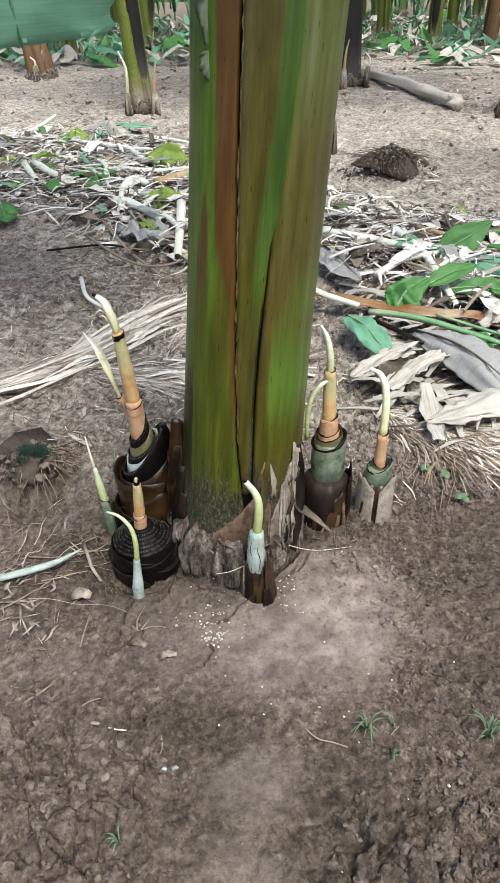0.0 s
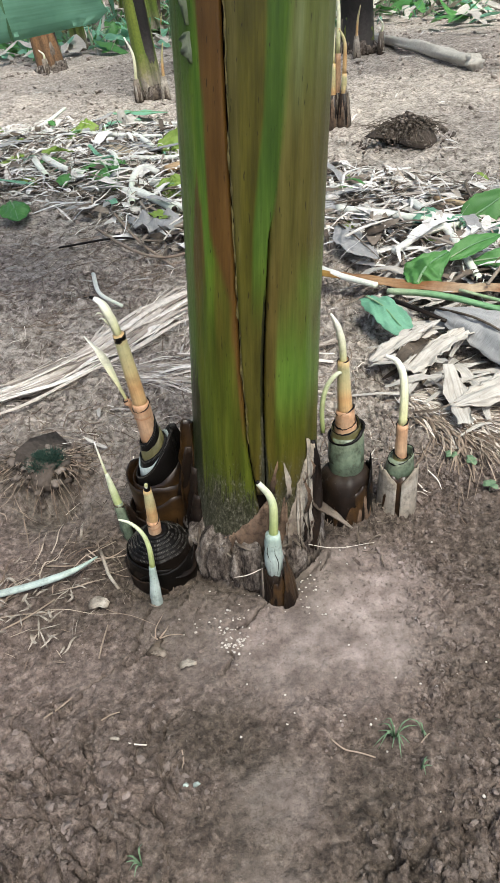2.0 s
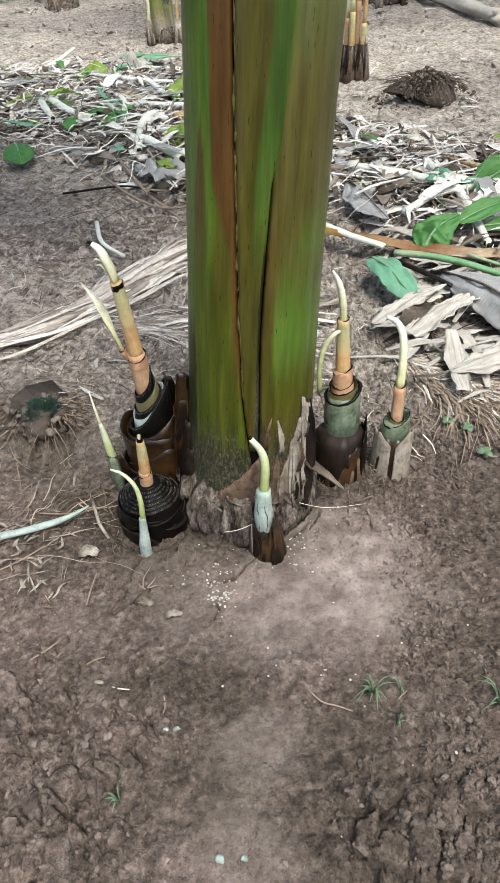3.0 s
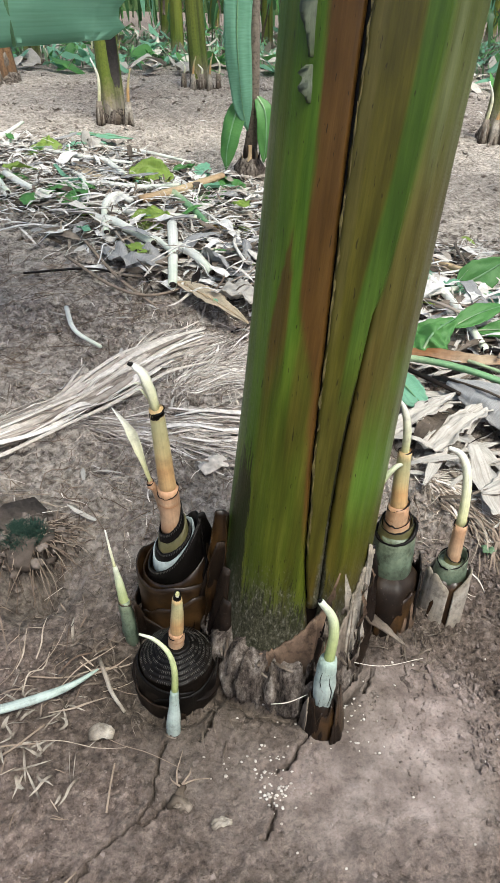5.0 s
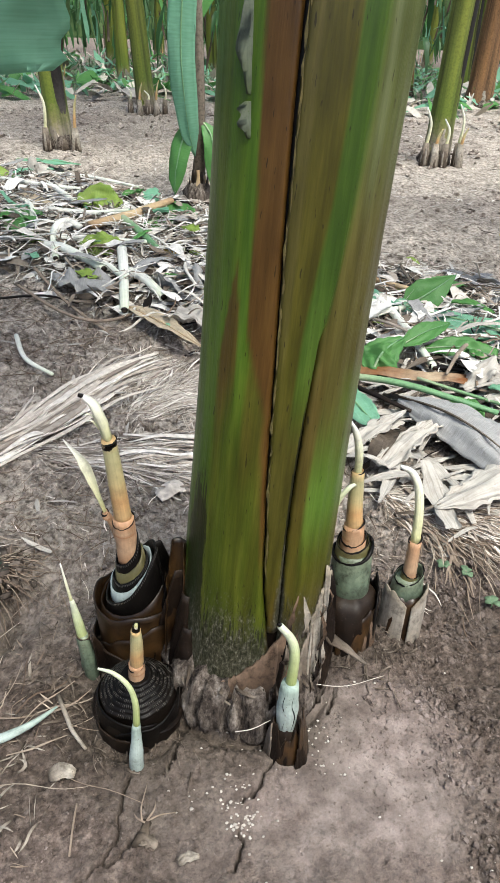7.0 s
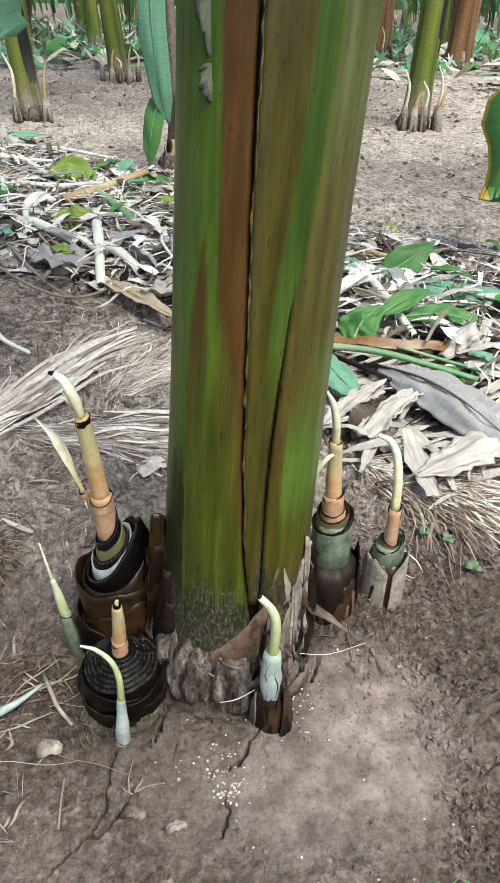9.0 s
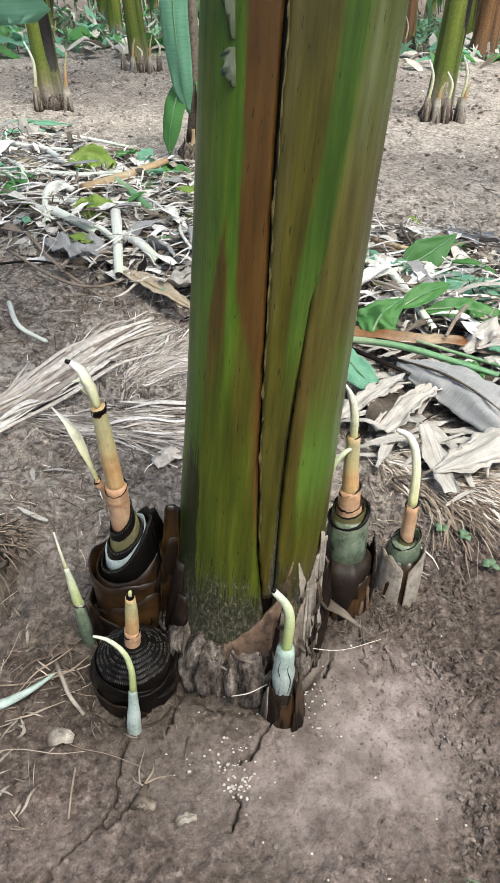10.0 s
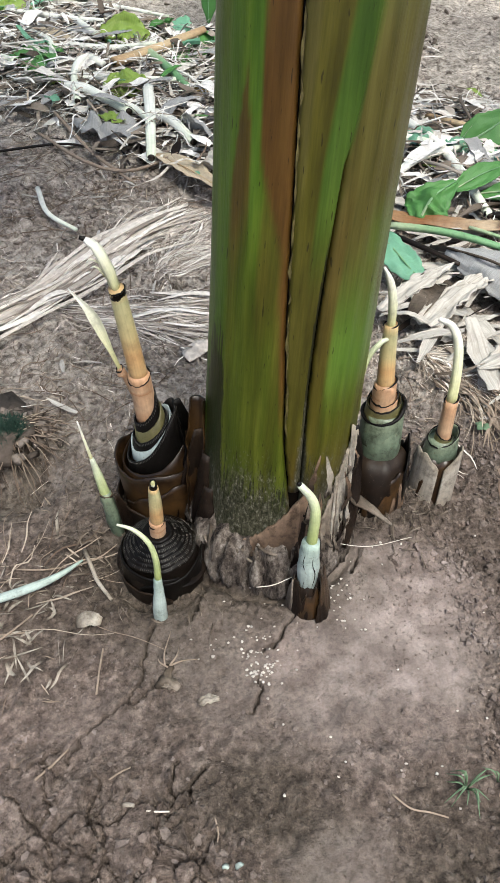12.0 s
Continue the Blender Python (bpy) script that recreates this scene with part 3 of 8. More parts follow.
def tube(geo, pts, radii, n=16, sides=10, flat=1.0, wob=0.0, caps=True, seed=0):
    """A tapered stalk along pts."""
    path = spline(pts, n)
    fr = frames(path)
    verts, uvs, faces = [], [], []
    for i, (p, (t, a, b)) in enumerate(zip(path, fr)):
        s = i / (n - 1)
        r = along(radii, s)
        for j in range(sides):
            q = 2 * math.pi * j / sides
            k = 1 + (wob * noise.noise(Vector((seed * 7.1 + math.cos(q) * 1.5, math.sin(q) * 1.5, s * 5))) if wob else 0)
            verts.append(p + a * (r * k * math.cos(q)) + b * (r * k * flat * math.sin(q)))
            uvs.append((j / sides, s))
    for i in range(n - 1):
        for j in range(sides):
            a, b = i * sides + j, i * sides + (j + 1) % sides
            faces.append((a, b, b + sides, a + sides))
    if caps:
        for i, o in ((0, -1), (n - 1, 1)):
            c = len(verts)
            verts.append(path[i] + fr[i][0] * (o * along(radii, i / (n - 1)) * 0.15))
            uvs.append((0.5, i / (n - 1)))
            for j in range(sides):
                a, b = i * sides + j, i * sides + (j + 1) % sides
                faces.append((b, a, c) if i == 0 else (a, b, c))
    return geo.add(verts, faces, uvs)


def shell(geo, pts, widths, fold=0.0, curl=0.0, wave=0.0, n=14, m=8, thick=0.0012, seed=0, up=None, tear=0.0, pleat=0.0):
    """A leaf or husk: a bent blade along pts; fold lifts both halves, curl bends it across, wave ruffles the margins."""
    path = spline(pts, n)
    fr = frames(path)
    rnd = random.Random(seed)
    cuts = [rnd.random() for _ in range(n)]
    top, uvs = [], []
    for i, (p, (t, a, b)) in enumerate(zip(path, fr)):
        if up is not None:
            a = t.cross(Vector(up)).normalized()
            b = a.cross(t).normalized()
        s = i / (n - 1)
        w = along(widths, s)
        for j in range(m + 1):
            c = j / m * 2 - 1
            ww = w * (1 - tear * cuts[i] * (abs(c) > 0.7))
            if curl:
                q = c * curl
                x, z = math.sin(q) / curl * ww, (1 - math.cos(q)) / curl * ww
            else:
                x, z = c * ww, 0
            z += fold * abs(c) * w
            if pleat:
                z += pleat * w * math.sin(c * 8 + seed + 1.5 * s)
            z += wave * w * (noise.noise(Vector((seed * 3.3 + s * 6, c * 2.2, seed * 1.7))) + 0.45 * noise.noise(Vector((seed * 5.3 + s * 17, c * 5.0, seed * 2.7))))
            top.append(p + a * x + b * z)
            uvs.append((0.5 + 0.5 * c, s))
    k = m + 1
    faces = [(i * k + j, i * k + j + 1, (i + 1) * k + j + 1, (i + 1) * k + j) for i in range(n - 1) for j in range(m)]
    if thick:
        off = len(top)
        low = [v - fr[i // k][2] * thick if up is None else v - Vector(up) * thick for i, v in enumerate(top)]
        top, uvs = top + low, uvs + uvs
        faces = faces + [tuple(off + q for q in reversed(f)) for f in faces]
        edge = [j for j in range(k)] + [i * k + m for i in range(1, n)] + [(n - 1) * k + j for j in range(m - 1, -1, -1)] + [i * k for i in range(n - 2, 0, -1)]
        for a, b in zip(edge, edge[1:] + edge[:1]):
            faces.append((b, a, a + off, b + off))
    return geo.add(top, faces, uvs)


def lathe(geo, axis, profile, sides=32, lobes=0.0, lobe_n=6, rough=0.0, seed=0):
    """Rings round an axis given as (bottom, top); profile: rows of (share of the axis, radius)."""
    a0, a1 = Vector(axis[0]), Vector(axis[1])
    verts, uvs, faces = [], [], []
    n = len(profile)
    for i, (s, r) in enumerate(profile):
        p = a0.lerp(a1, s)
        for j in range(sides):
            q = 2 * math.pi * j / sides
            k = 1 + lobes * math.sin(lobe_n * q + seed) + rough * noise.noise(Vector((math.cos(q) * 2.2 + seed, math.sin(q) * 2.2, s * 4)))
            verts.append(p + Vector((r * k * math.cos(q), r * k * math.sin(q), rough * 0.25 * r * noise.noise(Vector((q * 2, seed, s * 3))))))
            uvs.append((j / sides, i / (n - 1)))
    for i in range(n - 1):
        for j in range(sides):
            a, b = i * sides + j, i * sides + (j + 1) % sides
            faces.append((a, b, b + sides, a + sides))
    c = len(verts)
    verts.append(a0.lerp(a1, profile[-1][0]))
    uvs.append((0.5, 1))
    faces += [((n - 1) * sides + j, (n - 1) * sides + (j + 1) % sides, c) for j in range(sides)]
    return geo.add(verts, faces, uvs)


BALL = bmesh.new()
bmesh.ops.create_icosphere(BALL, subdivisions=2, radius=1)
BALL_V = np.array([v.co[:] for v in BALL.verts])
BALL_F = [tuple(v.index for v in f.verts) for f in BALL.faces]
BALL.free()
SMALL = bmesh.new()
bmesh.ops.create_icosphere(SMALL, subdivisions=1, radius=1)
SMALL_V = np.array([v.co[:] for v in SMALL.verts])
SMALL_F = [tuple(v.index for v in f.verts) for f in SMALL.faces]
SMALL.free()


def lump(geo, at, size, seed=0, rough=0.35, fine=False):
    """An uneven lump of soil."""
    rnd = random.Random(seed)
    base, faces = (BALL_V, BALL_F) if fine else (SMALL_V, SMALL_F)
    rot = np.array(Euler((rnd.random() * 6, rnd.random() * 6, rnd.random() * 6)).to_matrix())
    off = Vector((rnd.random() * 50, rnd.random() * 50, rnd.random() * 50))
    k = np.array([1 + rough * 1.6 * noise.noise(Vector(p) * 1.3 + off) for p in base])
    sq = np.array([rnd.uniform(0.65, 1.2), rnd.uniform(0.65, 1.2), rnd.uniform(0.65, 1.2)])
    v = (np.sign(base) * np.abs(base) ** 0.8 * k[:, None] * sq) @ rot.T * np.asarray(size) + np.asarray(at)
    return geo.add(v.tolist(), faces, [(p[0], p[1]) for p in base.tolist()])


# ---- ground ----
def graded(a, b, step, far, grow):
    """Grid lines, fine from a to b and ever wider out to far on both sides."""
    mid = list(np.arange(a, b, step))
    hi, s = [mid[-1]], step
    while hi[-1] < far:
        s *= grow
        hi.append(hi[-1] + s)
    lo, s = [mid[0]], step
    while lo[-1] > -far:
        s *= grow
        lo.append(lo[-1] - s)
    return np.array(lo[:0:-1] + mid + hi[1:])


def build_ground():
    xs = graded(-0.25, 0.32, 0.0020, 60, 1.045)
    ys = graded(0.28, 0.74, 0.0020, 60, 1.021)
    ys = np.concatenate([np.linspace(-40, -0.2, 24), ys[ys > -0.1]])
    X, Y = np.meshgrid(xs, ys)
    Z = ground_z(X, Y)
    GRID.update(x=xs, y=ys, z=Z)
    nx, ny = len(xs), len(ys)
    co = np.stack([X, Y, Z], -1).reshape(-1, 3)
    i = np.arange(nx * ny).reshape(ny, nx)
    quads = np.stack([i[:-1, :-1], i[:-1, 1:], i[1:, 1:], i[1:, :-1]], -1).reshape(-1, 4)
    me = bpy.data.meshes.new("ground")
    me.vertices.add(len(co))
    me.vertices.foreach_set("co", co.ravel())
    me.loops.add(quads.size)
    me.loops.foreach_set("vertex_index", quads.ravel().astype(np.int32))
    me.polygons.add(len(quads))
    me.polygons.foreach_set("loop_start", np.arange(0, quads.size, 4, dtype=np.int32))
    me.polygons.foreach_set("use_smooth", np.ones(len(quads), bool))
    at = me.attributes.new("silt", "FLOAT", "POINT")
    at.data.foreach_set("value", silt_mask(X, Y).ravel().astype(np.float32))
    at = me.attributes.new("trodden", "FLOAT", "POINT")
    tr = trodden(X, Y)
    at.data.foreach_set("value", tr.ravel().astype(np.float32))
    at = me.attributes.new("damp_shade", "FLOAT", "POINT")
    dm = damp_shade_mask(X, Y)
    at.data.foreach_set("value", dm.ravel().astype(np.float32))
    me.materials.append(SOIL)
    me.update(calc_edges=True)
    me.validate()
    tagged(new("ground", me), "bare brown plantation soil with crumbs, cracks and a pale silt patch", "ground", kind="structure")


build_ground()


def scatter(n, seed, test, box):
    """n places in the box (x0, x1, y0, y1) kept with the chance that test gives."""
    r = np.random.RandomState(seed)
    out = []
    while len(out) < n:
        x, y = r.uniform(box[0], box[1], 4000), r.uniform(box[2], box[3], 4000)
        k = r.rand(4000) < test(x, y)
        out += list(zip(x[k], y[k]))
    return out[:n]


def gzv(x, y):
    """The ground's height at many places."""
    xs, ys, Z = GRID["x"], GRID["y"], GRID["z"]
    i = np.clip(np.searchsorted(xs, x) - 1, 0, len(xs) - 2)
    j = np.clip(np.searchsorted(ys, y) - 1, 0, len(ys) - 2)
    u, v = (x - xs[i]) / (xs[i + 1] - xs[i]), (y - ys[j]) / (ys[j + 1] - ys[j])
    return (Z[j, i] * (1 - u) + Z[j, i + 1] * u) * (1 - v) + (Z[j + 1, i] * (1 - u) + Z[j + 1, i + 1] * u) * v


def angular_shapes(count, points, seed):
    """Broken crumbs: hulls of scattered points."""
    rnd = random.Random(seed)
    out = []
    for k in range(count):
        bm = bmesh.new()
        for q in range(points):
            p = Vector((rnd.gauss(0, 1), rnd.gauss(0, 1), rnd.gauss(0, 1))).normalized()
            bm.verts.new(p * rnd.uniform(0.75, 1.1))
        res = bmesh.ops.convex_hull(bm, input=bm.verts)
        bmesh.ops.delete(bm, geom=[v for v in bm.verts if not v.link_faces], context="VERTS")
        bm.verts.index_update()
        out.append((np.array([v.co[:] for v in bm.verts]), np.array([[v.index for v in f.verts] for f in bm.faces])))
        bm.free()
    return out


def round_shapes(count, seed):
    """Clods: uneven balls with dents."""
    rnd = random.Random(seed)
    out = []
    for k in range(count):
        off = Vector((rnd.random() * 50, rnd.random() * 50, rnd.random() * 50))
        s = np.array([1 + 0.55 * noise.noise(Vector(p) * 1.1 + off) + 0.28 * noise.noise(Vector(p) * 2.7 + off) for p in BALL_V])
        out.append((np.sign(BALL_V) * np.abs(BALL_V) ** 0.75 * s[:, None], np.array(BALL_F)))
    return out


def pile(name, label, category, shapes, places, radius, seed, sink=0.3, squash=0.75, tilt=0.4, shade=False, pale=(0.0, 0.8), lift=0.0):
    """Loose soil of many pieces in the ground's own material."""
    r = np.random.RandomState(seed)
    at = np.array(places)
    n = len(at)
    rad = radius(r, at)
    h = gzv(at[:, 0], at[:, 1]) + rad * sink + lift * r.rand(n) ** 2
    tone = pale[0] + (pale[1] - pale[0]) * r.rand(n) ** 1.6
    tone = np.clip(tone + 0.6 * silt_mask(at[:, 0], at[:, 1]), 0, 1)
    pick = r.randint(0, len(shapes), n)
    V, F, T = [], [], []
    base = 0
    for k, (sv, sf) in enumerate(shapes):
        idx = np.nonzero(pick == k)[0]
        if not len(idx):
            continue
        q, a, b = r.uniform(0, 6.283, len(idx)), r.normal(0, tilt, len(idx)), r.normal(0, tilt, len(idx))
        st = r.uniform(0.7, 1.25, (len(idx), 1, 3)) * np.array([1, 1, squash])
        v = sv[None] * st * rad[idx, None, None]
        x, y, z = v[..., 0], v[..., 1], v[..., 2]
        a, b, q = a[:, None], b[:, None], q[:, None]
        y, z = y * np.cos(a) - z * np.sin(a), y * np.sin(a) + z * np.cos(a)
        x, z = x * np.cos(b) + z * np.sin(b), z * np.cos(b) - x * np.sin(b)
        x, y = x * np.cos(q) - y * np.sin(q), x * np.sin(q) + y * np.cos(q)
        v = np.stack([x + at[idx, 0, None], y + at[idx, 1, None], z + h[idx, None]], -1).reshape(-1, 3)
        F.append((sf[None] + (base + np.arange(len(idx)) * len(sv))[:, None, None]).reshape(-1, 3))
        V.append(v)
        T.append(np.repeat(tone[idx], len(sv)))
        base += len(v)
    V, F, T = np.concatenate(V), np.concatenate(F), np.concatenate(T)
    me = bpy.data.meshes.new(name)
    me.vertices.add(len(V))
    me.vertices.foreach_set("co", V.ravel())
    me.loops.add(F.size)
    me.loops.foreach_set("vertex_index", F.ravel().astype(np.int32))
    me.polygons.add(len(F))
    me.polygons.foreach_set("loop_start", np.arange(0, F.size, 3, dtype=np.int32))
    me.polygons.foreach_set("use_smooth", np.full(len(F), shade))
    for nm, val in (("silt", T), ("trodden", np.clip(trodden(V[:, 0], V[:, 1]) * 0.55, 0, 1)), ("damp_shade", damp_shade_mask(V[:, 0], V[:, 1]) * 0.8)):
        a = me.attributes.new(nm, "FLOAT", "POINT")
        a.data.foreach_set("value", np.asarray(val, np.float32))
    me.materials.append(SOIL)
    me.update(calc_edges=True)
    me.validate()
    return tagged(new(name, me), label, category, kind="stuff")


def build_crumbs():
    hard, soft = angular_shapes(24, 10, 3), round_shapes(14, 4)

    def clumps(x, y, s, seed):
        return smooth(0.0, 0.5, fbm(x / s, y / s, seed))
    pile("soil_crumbs", "dense loose crumbs of dark brown soil", "soil crumbs", hard,
         scatter(11000, 3, lambda x, y: right_mask(x, y) * (0.12 + clumps(x, y, 0.05, 11)), (0.2, 0.66, 0.2, 1.1)),
         lambda r, p: 0.0010 + 0.0048 * r.rand(len(p)) ** 3.2, 31, 0.05, 0.6, 0.6, False, (0.0, 0.9), 0.002)
    pile("soil_clods", "rounded clods of brown soil lying close together", "soil clods", soft,
         scatter(260, 9, lambda x, y: smooth(0.21, 0.30, x) * smooth(0.37, 0.30, y + 0.06 * fbm(x / 0.08, y / 0.08, 8)) + 0.05 * right_mask(x, y), (0.16, 0.62, 0.2, 0.85)),
         lambda r, p: 0.003 + 0.0060 * r.rand(len(p)) ** 2.0, 32, 0.0, 0.65, 0.4, False, (0.05, 0.6))
    pile("soil_crumbs", "small loose crumbs of brown soil on the ground", "soil crumbs", hard,
         scatter(9500, 5, lambda x, y: (1 - 0.93 * silt_mask(x, y)) * (0.12 + clumps(x, y, 0.04, 12)), (-0.4, 0.45, 0.2, 1.1)),
         lambda r, p: 0.0007 + 0.0034 * r.rand(len(p)) ** 4, 33, 0.25, 0.7, 0.6, False, (0.0, 1.0))
    spots = [(0.179, 0.54), (0.25, 0.561), (0.162, 0.44), (0.21, 0.55), (0.05, 0.50), (0.28, 0.50), (0.23, 0.50), (0.30, 0.58), (0.12, 0.61)]
    r = np.random.RandomState(6)
    near = [(cx + r.normal(0, 0.006), cy + r.normal(0, 0.005)) for cx, cy in spots for _ in range(22)]
    pile("soil_crumbs", "little heaps of dark soil crumbs on the silt", "soil crumbs", hard,
         near + scatter(2200, 7, lambda x, y: 0.9 * silt_mask(x, y) * (0.08 + clumps(x, y, 0.03, 13)), (-0.1, 0.36, 0.2, 0.72)),
         lambda r, p: 0.0005 + 0.0021 * r.rand(len(p)) ** 3.5, 34, 0.2, 0.6, 0.6, False, (0.0, 0.35))
    pile("soil_crumbs", "rough clods and crumbs of trodden soil", "soil crumbs", hard,
         scatter(9500, 33, lambda x, y: 0.5 * (1 - row_mask(x, y)) * (0.2 + clumps(x, y, 0.2, 14)) * (1 - smooth(1.9, 2.9, y)) + 0.1 * (y < 1.4), (-1.1, 1.5, 0.85, 2.9)),
         lambda r, p: (0.0016 + 0.0085 * r.rand(len(p)) ** 3.4) * (0.55 + 0.40 * p[:, 1]), 35, 0.2, 0.7, 0.6, False, (0.0, 1.0))
    pile("soil_crumbs", "scattered clods on the bare soil between the rows", "soil crumbs", hard,
         scatter(5000, 34, lambda x, y: (0.08 + clumps(x, y, 0.5, 15)) * (9 - y) / 7, (-3.5, 4.5, 2.4, 9.0)),
         lambda r, p: (0.004 + 0.017 * r.rand(len(p)) ** 2.5) * (0.7 + 0.12 * p[:, 1]), 36, 0.1, 0.6, 0.5, False, (0.0, 0.5))
    pile("soil_crumbs", "dense broken crumbs of dry soil behind the suckers", "soil crumbs", hard,
         scatter(14000, 133, lambda x, y: (0.10 + clumps(x, y, 0.09, 114)) * smooth(0.76, 0.90, y), (-0.75, 0.75, 0.76, 1.9)),
         lambda r, p: (0.0012 + 0.0075 * r.rand(len(p)) ** 3.0) * (0.55 + 0.40 * p[:, 1]), 135, 0.12, 0.75, 0.6, False, (0.0, 1.0))
    # broken plates of dried mud, some curled up on edge
    pile("mud_flakes", "broken plates of dried mud lying askew", "mud flakes", angular_shapes(14, 16, 9),
         scatter(420, 10, lambda x, y: slab_mask(x, y) * (0.15 + clumps(x, y, 0.05, 17)), (-0.3, 0.06, 0.2, 0.5))
         + [(-0.142, 0.414), (-0.139, 0.456), (-0.130, 0.460), (-0.117, 0.443), (-0.15, 0.356), (-0.133, 0.378), (-0.158, 0.349), (-0.106, 0.349), (-0.073, 0.362), (-0.148, 0.450), (-0.125, 0.366)],
         lambda r, p: 0.0022 + 0.0062 * r.rand(len(p)) ** 2.2, 37, 0.3, 0.42, 0.6, False, (0.0, 1.0))


build_crumbs()

# ---- the mother plant ----
AXIS0, LEAN_X, LEAN_Y = (0.0765, 0.761), 0.078, 0.14


def stem_axis(z):
    return AXIS0[0] + LEAN_X * z, AXIS0[1] + LEAN_Y * z


def stem_r(z):
    return 0.0945 - 0.036 * z + 0.038 * z * z if z < 0.75 else 0.0889 - 0.012 * (z - 0.75)


def curve(z, rows):
    zs, vs = zip(*rows)
    return float(np.interp(z, zs, vs))


CRACK = [(0.10, -86), (0.155, -87), (0.205, -92.5), (0.277, -96), (0.345, -99.2), (0.405, -101), (0.49, -103.2), (0.54, -104.6), (0.61, -106.4), (0.69, -107.6), (1.0, -108), (2.2, -106)]
SEAM_GAP = [(0.10, 0.35), (0.47, 0.3), (0.52, -0.3), (0.60, -1.5), (2.2, -1.5)]
SEAM = [(0.10, -77), (0.20, -78.5), (0.274, -79.8), (0.342, -79.5), (0.404, -77.8), (0.488, -75), (0.54, -70), (0.61, -66), (0.69, -63), (1.0, -58), (2.2, -50)]
BROWN_EDGE = [(0.20, -95), (0.277, -100.5), (0.344, -103.8), (0.405, -108), (0.45, -117), (0.487, -122.5), (0.54, -124.2), (0.61, -124.5), (0.69, -127.4), (0.72, -128), (2.2, -133)]
STRIPE_EDGE = [(0.20, -90), (0.40, -89), (0.49, -87), (0.54, -84), (0.61, -79.7), (0.69, -78), (2.2, -76)]


def on_stem(deg, z, lift=0.0):
    x, y = stem_axis(z)
    r = stem_r(z) + lift
    return Vector((x + r * math.cos(radians(deg)), y + r * math.sin(radians(deg)), z))


